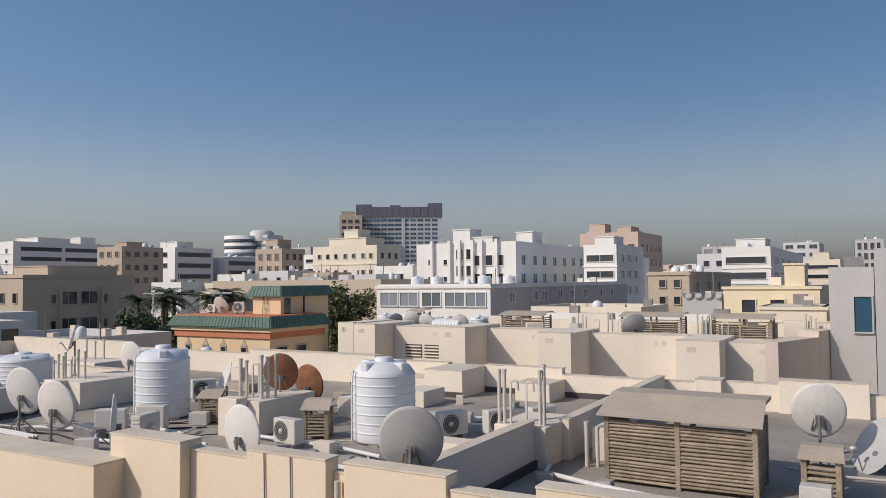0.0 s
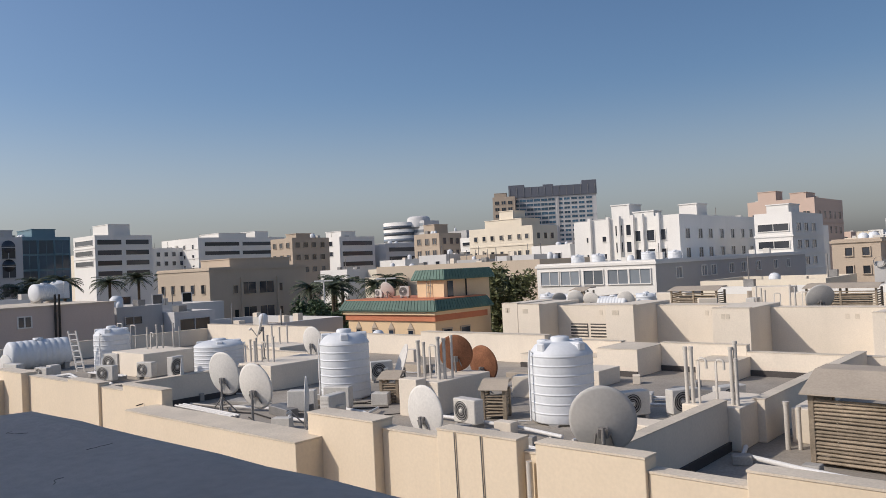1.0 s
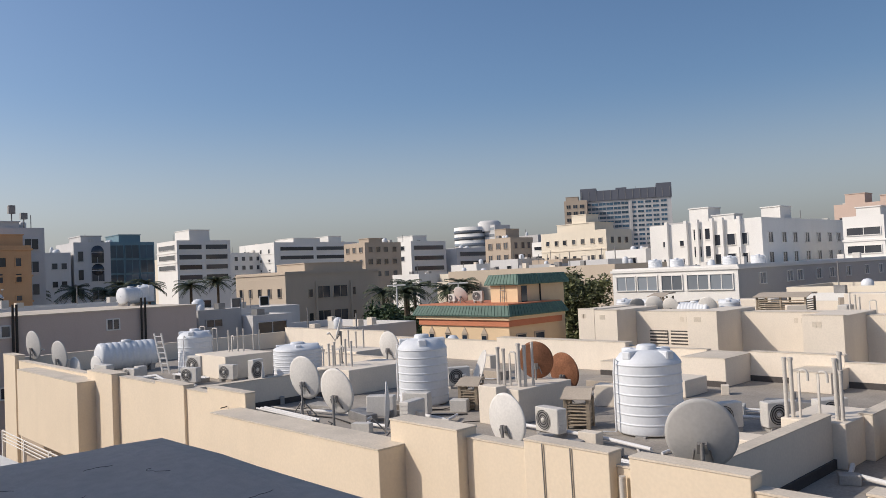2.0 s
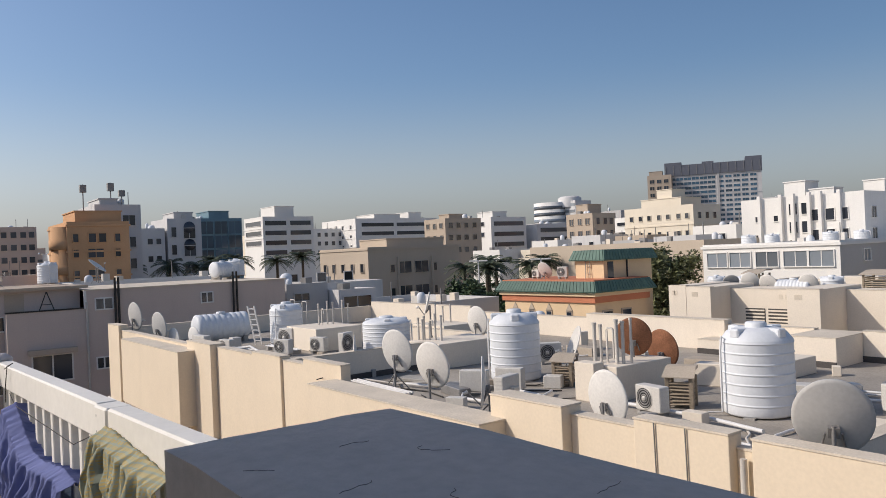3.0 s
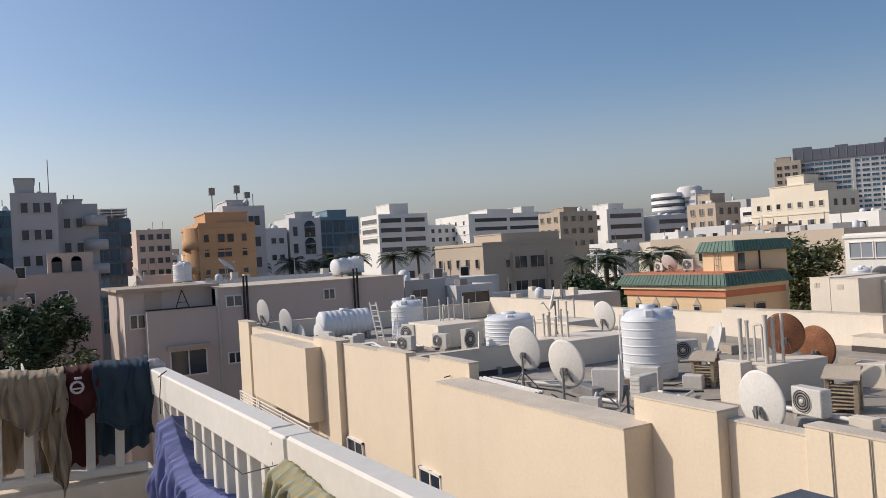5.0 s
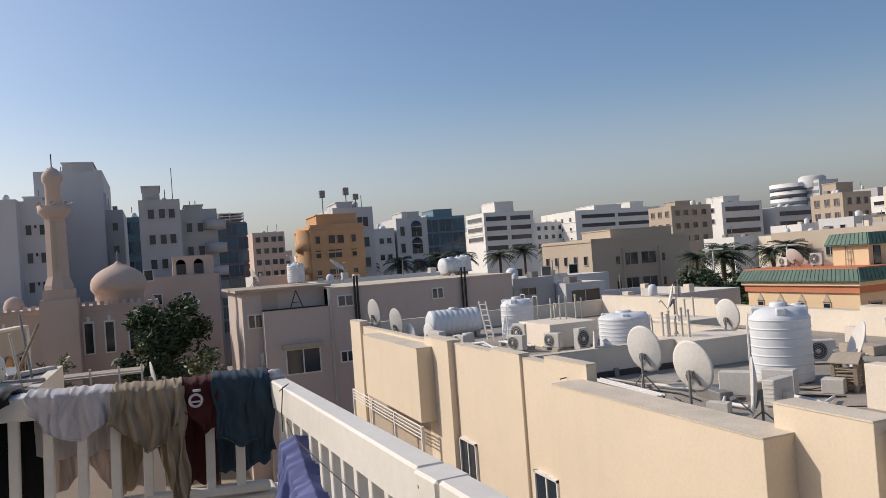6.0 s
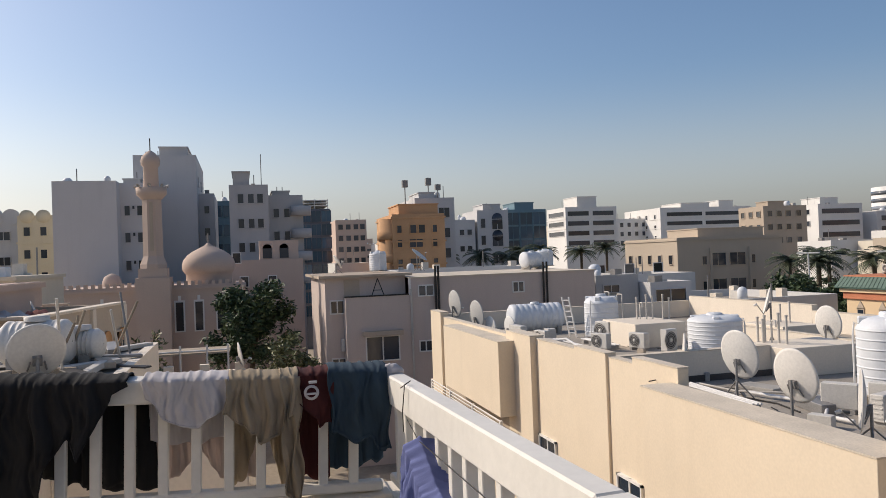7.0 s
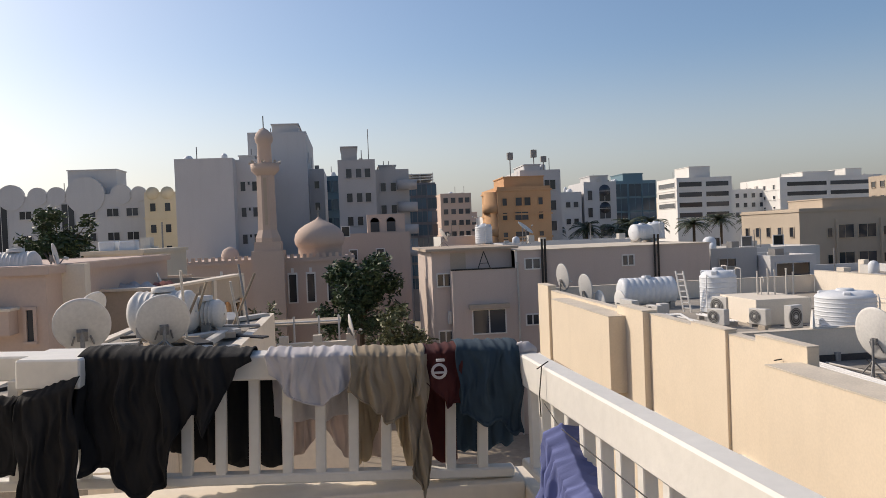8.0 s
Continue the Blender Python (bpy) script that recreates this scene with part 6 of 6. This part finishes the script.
for k in range(2):
    for j in range(ny + 1):
        for i in range(nx + 1):
            f, g = i / nx, j / ny
            x, y = X0 + (X1 - X0) * f, Y0 + (Y1 - Y0) * g + 0.012 * f * 1.2
            if k == 0:
                n = noise.noise(Vector((x * 3, y * 3, 0)))
                edge = min(f * nx, nx - i, j, ny - j)
                z = ZT + 0.004 * n - (0.010 + 0.006 * noise.noise(Vector((x * 9, y * 9, 3))) if edge == 0 else 0)
                x += 0.008 * noise.noise(Vector((x * 14, y * 14, 7))) if i == 0 else 0
                y += 0.006 * noise.noise(Vector((x * 14, y * 14, 9))) if j in (0, ny) else 0
                cop.v.append((x, y, z))
            else:
                cop.v.append((x, y, ZB))
row = nx + 1
half = row * (ny + 1)
for j in range(ny):
    for i in range(nx):
        a = j * row + i
        cop.f.append((a, a + 1, a + row + 1, a + row))
for i in range(nx):
    cop.f.append((i, i + 1, half + i + 1, half + i))
    a = ny * row + i
    cop.f.append((a, a + 1, half + a + 1, half + a))
for j in range(ny):
    for a, b in ((j * row, (j + 1) * row), (j * row + nx, (j + 1) * row + nx)):
        cop.f.append((a, b, half + b, half + a))
cop.smooth = [False] * len(cop.f)
solo("parapet_block", cop, M_SLAB, "broad grey cement parapet with hairline cracks and chipped edges", "parapet", kind="structure")


slab = bpy.data.objects["parapet_block"]
rng = random.Random(8)
for cx, cy, n in ((-1.15, 0.62, 7), (-1.0, 0.74, 9), (-0.8, 0.60, 6), (-1.1, 0.48, 6), (-0.95, 0.56, 8), (-0.7, 0.8, 7), (-0.5, 0.62, 6)):
    x, y, a, pts = cx, cy, rng.uniform(0, 6.28), []
    for k in range(n):
        pts.append((x, min(0.88, max(0.43, y)), ZT + 0.004))
        a += rng.uniform(-0.9, 0.9)
        x, y = x + 0.009 * math.cos(a), y + 0.011 * math.sin(a)
    part("crack", Shape().tube(pts, 0.0005, 4), M_SKIRT, slab, "hairline crack")


def beam(shape, x0, y0, x1, y1, z0, z1, width, c=0.008):
    d = Vector((x1 - x0, y1 - y0, 0))
    m = Matrix.Translation((x0, y0, 0)) @ pose(0, 0, 0, 0, 0, math.degrees(math.atan2(d.y, d.x)))
    return shape.chamfered(0, d.length, 0, width, z0, z1, c, m)


def rail_y(x):
    return 0.56 + 0.054 * (x + 5.1)


side = thing("side_railing", pose(0, 0, 0), "white box-section railing along the lane side", "railing")
for x0, x1 in ((-5.12, -3.12), (-2.98, -1.43)):
    part("top_rail", beam(Shape(), x0, rail_y(x0), x1, rail_y(x1), 12.345, 12.48, 0.085), M_RAIL, side)
    part("bottom_rail", beam(Shape(), x0, rail_y(x0) + 0.015, x1, rail_y(x1) + 0.015, 11.97, 12.01, 0.06), M_RAIL, side)
post = part("post", beam(Shape(), -3.12, rail_y(-3.12) - 0.01, -2.98, rail_y(-2.98) - 0.006, 11.9, 12.478, 0.10), M_RAIL, side, "dull grey steel joint post with bolts")
for z in (12.44, 12.38, 12.32):
    part("bolt", Shape().lathe([(0.006, 0), (0.006, 0.003), (0.001, 0.004)], 10, pose(-3.09, rail_y(-3.09) - 0.006, z, 90, 0, 0)), M_STEEL, post)
for i in range(23):
    x = -4.98 + i * 0.155
    if abs(x + 3.05) < 0.09:
        continue
    y = rail_y(x) + 0.04
    part("baluster", Shape().chamfered(-0.022, 0.022, -0.022, 0.022, 12.0, 12.36, 0.004, pose(x, y, 0, 0, 0, 3)), M_RAIL, side)
part("loose_wire", Shape().tube([(-4.72, 0.56, 12.47), (-4.70, 0.60, 12.5), (-4.68, 0.57, 12.49), (-4.69, 0.56, 12.38), (-4.66, 0.555, 12.3)], 0.0025, 5), M_DARK, side)

# the end railing drops a little towards the corner and turns inwards
SKEW = pose(-5.13, -0.6, 12.5) @ pose(0, 0, 0, -2.0, 0, -2.4) @ pose(5.13, 0.6, -12.5)
end = thing("end_railing", SKEW, "white box-section railing across the terrace end", "railing")
part("top_rail", beam(Shape(), -5.13, -1.22, -5.13, 0.56, 12.42, 12.525, 0.16), M_RAIL, end)
part("top_rail", beam(Shape(), -5.22, -5.6, -5.22, -1.46, 12.42, 12.525, 0.16), M_RAIL, end)
part("joint_beam", Shape().chamfered(-5.34, -5.02, -1.47, -1.22, 12.42, 12.54, 0.008), M_RAIL, end)
part("bottom_rail", beam(Shape(), -5.17, -5.6, -5.17, 0.56, 11.965, 12.01, 0.07), M_RAIL, end)
for i in range(40):
    y = 0.422 - i * 0.1410
    part("baluster", Shape().chamfered(-0.022, 0.022, -0.022, 0.022, 12.0, 12.43, 0.004, pose(-5.2, y, 0)), M_RAIL, end)

# ---- washing on the rails ----


def fabric(name, color, second=None, scale=30.0, rough=0.95, thin=0.0):
    m = bpy.data.materials.new(name)
    m.use_nodes = True
    nt = m.node_tree
    n, link = nt.nodes, nt.links.new
    b = n["Principled BSDF"]
    b.inputs["Roughness"].default_value = rough
    b.inputs["Specular IOR Level"].default_value = 0.3
    geo, nz, ramp, wv, bp = n.new("ShaderNodeNewGeometry"), n.new("ShaderNodeTexNoise"), n.new("ShaderNodeValToRGB"), n.new("ShaderNodeTexNoise"), n.new("ShaderNodeBump")
    nz.inputs["Scale"].default_value, wv.inputs["Scale"].default_value = 7.0, 420.0
    link(geo.outputs["Position"], nz.inputs["Vector"])
    link(geo.outputs["Position"], wv.inputs["Vector"])
    ramp.color_ramp.elements[0].position, ramp.color_ramp.elements[1].position = 0.35, 0.7
    ramp.color_ramp.elements[0].color = (*[c * 0.82 for c in color], 1)
    ramp.color_ramp.elements[1].color = (*color, 1)
    link(nz.outputs["Fac"], ramp.inputs["Fac"])
    out = ramp.outputs[0]
    if second:
        for axis in (0, 2):
            w, mx, ma = n.new("ShaderNodeTexWave"), n.new("ShaderNodeMix"), n.new("ShaderNodeMath")
            w.bands_direction = "XYZ"[axis]
            w.inputs["Scale"].default_value = scale
            w.inputs["Distortion"].default_value = 0.6
            link(geo.outputs["Position"], w.inputs["Vector"])
            ma.operation, ma.inputs[1].default_value = "GREATER_THAN", 0.72
            link(w.outputs["Fac"], ma.inputs[0])
            mx.data_type = "RGBA"
            mx.inputs[7].default_value = (*second, 1)
            link(ma.outputs[0], mx.inputs[0])
            link(out, mx.inputs[6])
            out = mx.outputs[2]
    link(out, b.inputs["Base Color"])
    bp.inputs["Strength"].default_value, bp.inputs["Distance"].default_value = 0.3, 0.002
    link(wv.outputs["Fac"], bp.inputs["Height"])
    link(bp.outputs[0], b.inputs["Normal"])
    if thin:
        tr, both = n.new("ShaderNodeBsdfTranslucent"), n.new("ShaderNodeMixShader")
        both.inputs[0].default_value = thin
        link(out, tr.inputs["Color"])
        link(b.outputs[0], both.inputs[1])
        link(tr.outputs[0], both.inputs[2])
        link(both.outputs[0], n["Material Output"].inputs[0])
    return m


F_BLACK = fabric("black_cloth", (0.018, 0.018, 0.019))
F_WHITE = fabric("white_cotton", (0.74, 0.71, 0.72), thin=0.3)
F_KHAKI = fabric("khaki_cotton", (0.44, 0.36, 0.26), thin=0.25)
F_PALE = fabric("pale_trouser_cloth", (0.62, 0.53, 0.48), thin=0.45)
F_RED = fabric("maroon_jersey", (0.07, 0.018, 0.018))
F_DENIM = fabric("dark_denim", (0.038, 0.064, 0.09))
F_BLUE = fabric("violet_blue_cotton", (0.17, 0.20, 0.42), thin=0.15)
F_CHECK = fabric("checked_cloth", (0.56, 0.44, 0.20), (0.34, 0.38, 0.32), 26.0, thin=0.2)


def ridge(x, y, z):
    """Sharp-backed crease of crumpled cloth, 0 to 1."""
    return (1 - abs(noise.noise(Vector((x, y, z))))) ** 3


def draped(name, a, b, over, front, rear, material, label, seed, fold=0.02, folds=6.0, category="clothes", taper=0.0, group="washing on the rails", parent=None, dip=(0.0, 0.0), edge="hem"):
    """Cloth thrown over a rail from a to b (points on the rail's near top edge). over: the way across the rail; front and rear: how far
    it hangs on the near and the far side, as lists of lengths spaced along it."""
    a, b, over = Vector(a), Vector(b), Vector(over)
    if abs(b.y - a.y) > abs(b.x - a.x):
        a, b = SKEW @ a, SKEW @ b
    along = b - a
    nu, nf, nr = max(30, int(along.length * 170)), 40, 30
    rng = random.Random(seed)
    ph = [rng.uniform(0, 6.28) for _ in range(4)]
    out = -over.normalized()

    def length(vals, f):
        q = f * (len(vals) - 1)
        i = min(int(q), len(vals) - 2)
        e = q - i
        return vals[i] * (1 - e) + vals[i + 1] * e

    cols = []
    for i in range(nu + 1):
        f = i / nu
        base = a + along * f
        base.z -= length(dip, f)
        lf, lr = length(front, f), length(rear, f)
        wav = lambda d: fold * min(1.0, d * 6 + 0.2) * (1.3 * math.sin(folds * 5.0 * f + ph[0] + 1.8 * noise.noise(Vector((f * folds, d * 2.5, seed)))) + 1.6 * noise.noise(Vector((f * folds * 2.6, d * 3.0, seed + 5.3))) + 0.7 * noise.noise(Vector((f * folds * 7, d * 9, seed + 9.1))))
        lf *= 1 + 0.10 * noise.noise(Vector((f * folds * 2.1, 0.3, seed)))
        lr *= 1 + 0.08 * noise.noise(Vector((f * folds * 2.1, 4.3, seed)))
        col = []
        for k in range(nf, 0, -1):
            d = lf * k / nf
            sh = along * (taper * (0.5 - f) * d) + along.normalized() * 0.01 * math.sin(d * 22 + ph[3] + f * 7)
            q = along.length * f
            crease = 0.014 * ridge(q * 13 + d * 3 + seed, d * 2.2, 1.7) + 0.010 * ridge(q * 31 - d * 6, d * 4 + seed, 4.1) + 0.006 * ridge(q * 60 + d * 7, d * 9 - seed, 7.7)
            col.append(base + out * (0.012 + abs(wav(d)) * 0.8 + 0.4 * wav(d) + crease + fold * 0.6) + sh - Vector((0, 0, d)))
        ripple = 0.004 + 0.010 * ridge(along.length * f * 30 + seed, 0.4, 2.2)
        for k in range(6):
            g = k / 5
            col.append(base + over * g + Vector((0, 0, ripple + 0.008 * math.sin(math.pi * g))))
        for k in range(1, nr + 1):
            d = lr * k / nr
            col.append(base + over - out * (0.012 + abs(wav(d + 0.3)) * 0.8 + fold * 0.4) - Vector((0, 0, d)))
        cols.append(col)
    n = len(cols[0])
    s = Shape()
    s.v = [tuple(p) for c in cols for p in c]
    s.f = [(i * n + k, (i + 1) * n + k, (i + 1) * n + k + 1, i * n + k + 1) for i in range(nu) for k in range(n - 1)]
    s.smooth = [True] * len(s.f)
    ob = solo(name, s.mesh(name), material, label, category, group=group)
    sol = ob.modifiers.new("cloth", "SOLIDIFY")
    sol.thickness = 0.004
    # sewn edges: a doubled strip along the lower border on both sides
    for nm, rows_, way in ((edge, (0, 1, 2), out), ("hem", (n - 1, n - 2), -out)):
        h = Shape()
        m = len(rows_)
        h.v = [tuple(c[r] + way * (0.004 + 0.002 * (r % 2))) for c in cols for r in rows_]
        h.f = [(i * m + k, (i + 1) * m + k, (i + 1) * m + k + 1, i * m + k + 1) for i in range(nu) for k in range(m - 1)]
        h.smooth = [True] * len(h.f)
        strip = part(nm, h, material, ob)
        strip.modifiers.new("cloth", "SOLIDIFY").thickness = 0.002
    return ob


EX, EZ, OV = -5.125, 12.53, (-0.17, 0, 0)
draped("jeans", (EX, 0.30, EZ + 0.02), (EX, 0.57, EZ + 0.02), OV, [0.26, 0.30, 0.33, 0.30, 0.36, 0.37], [0.5, 0.5, 0.48], F_DENIM, "dark blue denim jeans folded over the end rail", 3, 0.018, 3, edge="waistband")
draped("maroon_shirt", (EX, 0.13, EZ), (EX, 0.31, EZ + 0.01), OV, [0.10, 0.15, 0.24, 0.22], [0.53, 0.54, 0.53], F_RED, "dark maroon shirt with a pale printed mark", 5, 0.008, 2)
draped("khaki_trousers", (EX, -0.16, EZ), (EX, 0.16, EZ), OV, [0.15, 0.22, 0.30, 0.26, 0.12], [0.54, 0.5, 0.2, 0.55, 0.56], F_KHAKI, "crumpled khaki trousers over the end rail", 7, 0.022, 4, edge="waistband")
draped("khaki_scarf", (EX + 0.012, 0.085, EZ + 0.004), (EX + 0.012, 0.165, EZ + 0.004), OV, [0.5, 0.60, 0.55], [0.1, 0.1], F_KHAKI, "long khaki cloth strip trailing from the rail", 8, 0.014, 2)
draped("white_shirt", (EX, -0.50, EZ), (EX, -0.14, EZ), OV, [0.08, 0.14, 0.21, 0.21, 0.16, 0.10], [0.30, 0.34, 0.30], F_WHITE, "white cotton shirt over the end rail", 9, 0.014, 3)
draped("pale_trousers", (EX - 0.15, -0.48, EZ - 0.06), (EX - 0.15, -0.02, EZ - 0.06), (-0.04, 0, 0), [0.03, 0.03], [0.44, 0.43, 0.30, 0.44, 0.44, 0.46], F_PALE, "pale trousers hanging outside the rail", 11, 0.02, 5)
draped("black_robe", (EX, -1.25, EZ + 0.02), (EX, -0.56, EZ), OV, [0.47, 0.46, 0.50, 0.58, 0.56, 0.52, 0.36, 0.24, 0.32, 0.17, 0.05, 0.02], [0.45, 0.5, 0.5], F_BLACK, "black robe spread over the end rail", 13, 0.026, 5)
draped("black_trousers", (EX - 0.16, -0.79, EZ - 0.06), (EX - 0.16, -0.47, EZ - 0.06), (-0.04, 0, 0), [0.02, 0.02], [0.46, 0.47, 0.48], F_BLACK, "black trousers hanging outside the rail", 15, 0.012, 2)
draped("black_coat", (-5.0, -1.45, 12.385), (-5.0, -1.22, 12.46), (-0.05, 0, 0), [0.45, 0.47, 0.46], [0.3, 0.3], F_BLACK, "black coat hanging near the rail joint", 17, 0.02, 3)
draped("dark_cloth", (-5.03, -1.78, 12.375), (-5.03, -1.465, 12.375), (-0.04, 0, 0), [0.29, 0.29, 0.29], [0.2, 0.2], F_BLACK, "dark folded cloth on the line", 19, 0.006, 2)
rag = solo("white_rag", Shape().lathe([(0.005, 0.06), (0.04, 0.05), (0.06, 0.02), (0.075, 0.0), (0.06, -0.02), (0.03, -0.035)], 18), F_WHITE, "white rag knotted at the rail corner", "rag", pose(-5.08, 0.59, 12.49) @ Matrix.Scale(0.55, 4))
for v in rag.data.vertices:
    k = 1 + 0.5 * noise.noise(v.co * 28)
    v.co = Vector((v.co.x * k * 0.9, v.co.y * k * 1.5, v.co.z * (1 + 0.5 * noise.noise(v.co * 40))))
logo = part("printed_mark", Shape().lathe([(0.022, 0), (0.034, 0.001), (0.034, 0.0)], 16, pose(-5.020, 0.215, 12.43, 0, 90, 0)).box(-5.035, -5.019, 0.195, 0.235, 12.42, 12.427).box(-5.035, -5.019, 0.205, 0.24, 12.47, 12.48), F_WHITE, bpy.data.objects["maroon_shirt"], "pale printed mark")

line = solo("clothes_line", Shape().tube([(-4.7, 0.58, 12.34), (-4.45, 0.57, 12.31), (-3.36, 0.63, 12.29), (-2.95, 0.655, 12.41), (-2.33, 0.695, 12.34), (-1.43, 0.74, 12.36)], 0.002, 6), M_DARK, "thin dark clothes line along the railing", "line")
draped("blue_shirt", (-4.45, 0.565, 12.31), (-3.36, 0.622, 12.29), (0, 0.02, 0), [0.40, 0.42, 0.40, 0.42, 0.40, 0.36, 0.4], [0.05, 0.05], F_BLUE, "violet-blue shirt hung on the line by the railing", 21, 0.030, 15, dip=(0.0, 0.12, 0.19, 0.19, 0.17, 0.15, 0.17))
draped("checked_sheet", (-2.95, 0.648, 12.41), (-2.33, 0.688, 12.34), (0, 0.02, 0), [0.5, 0.6, 0.6, 0.55, 0.6], [0.05, 0.05], F_CHECK, "checked yellow-green cloth hung by the railing", 23, 0.022, 13)

# ---- lower roof beyond the end railing ----
lowr = thing("lower_roof", pose(0, 0, 0), "cluttered lower roof of the neighbouring house", "roof", kind="structure")
part("floor", Shape().box(-21, -8.2, -4.9, -2.3, 10.9, 11.15), M_ROOF, lowr)
part("outer_wall", Shape().box(-21, -8.2, -2.3, -2.1, 0, 11.2), M_PALE, lowr)
part("front_parapet", Shape().box(-10.6, -10.4, -2.1, -0.1, 0, 11.72), M_PALE, lowr, bevel=0.015)
part("rear_wall", Shape().box(-21, -8.2, -5.1, -4.9, 0, 11.2), M_PALE, lowr)
part("house_wall", Shape().box(-8.45, -8.2, -4.9, -2.3, 0, 10.9), M_PALE, lowr)
dish(-12.8, -3.85, 11.95, 0.36, 197, 26, "pale dish seen from behind on the lower roof", M_DISH, 11.15)
dish(-15.0, -3.3, 11.75, 0.42, 197, 26, "second pale dish seen from behind", M_DISH, 11.15)
dish(-13.6, -4.0, 12.1, 0.25, 240, 30, "small dish behind the pale one", M_DISH, 11.15)
lying_tank(-17.2, -4.4, 11.15, 0.42, 1.25, -10, "cream lying water tank on the lower roof", M_DISH)
lying_tank(-17.6, -3.6, 11.15, 0.30, 0.9, -10, "smaller cream lying tank", M_DISH)
rng = random.Random(77)
for i in range(60):
    x, y = rng.uniform(-20.0, -11.0), rng.uniform(-4.5, -2.5)
    l, w, h = rng.uniform(0.4, 1.8), rng.uniform(0.05, 0.3), rng.uniform(0.03, 0.12)
    solo("scrap_board", Shape().chamfered(-l / 2, l / 2, -w / 2, w / 2, 0, h, 0.01), rng.choice([M_WOOD, M_STEEL, M_SHEET, M_PVC, M_DARK]), "scrap board lying on the lower roof", "scrap", pose(x, y, 11.15 + rng.uniform(0, 0.1), 0, rng.uniform(-4, 4), rng.uniform(0, 180)), group="scrap on the lower roof")
for i in range(7):
    x, y = rng.uniform(-19, -16), rng.uniform(-4.2, -2.2)
    solo("leaning_pole", Shape().tube([(0, 0, 0), (rng.uniform(-0.4, 0.4), rng.uniform(-0.3, 0.5), rng.uniform(0.8, 1.5))], 0.025, 6), rng.choice([M_WOOD, M_STEEL, M_PVC]), "thin pole leaning on the lower roof", "pole", pose(x, y, 11.15), group="scrap on the lower roof")
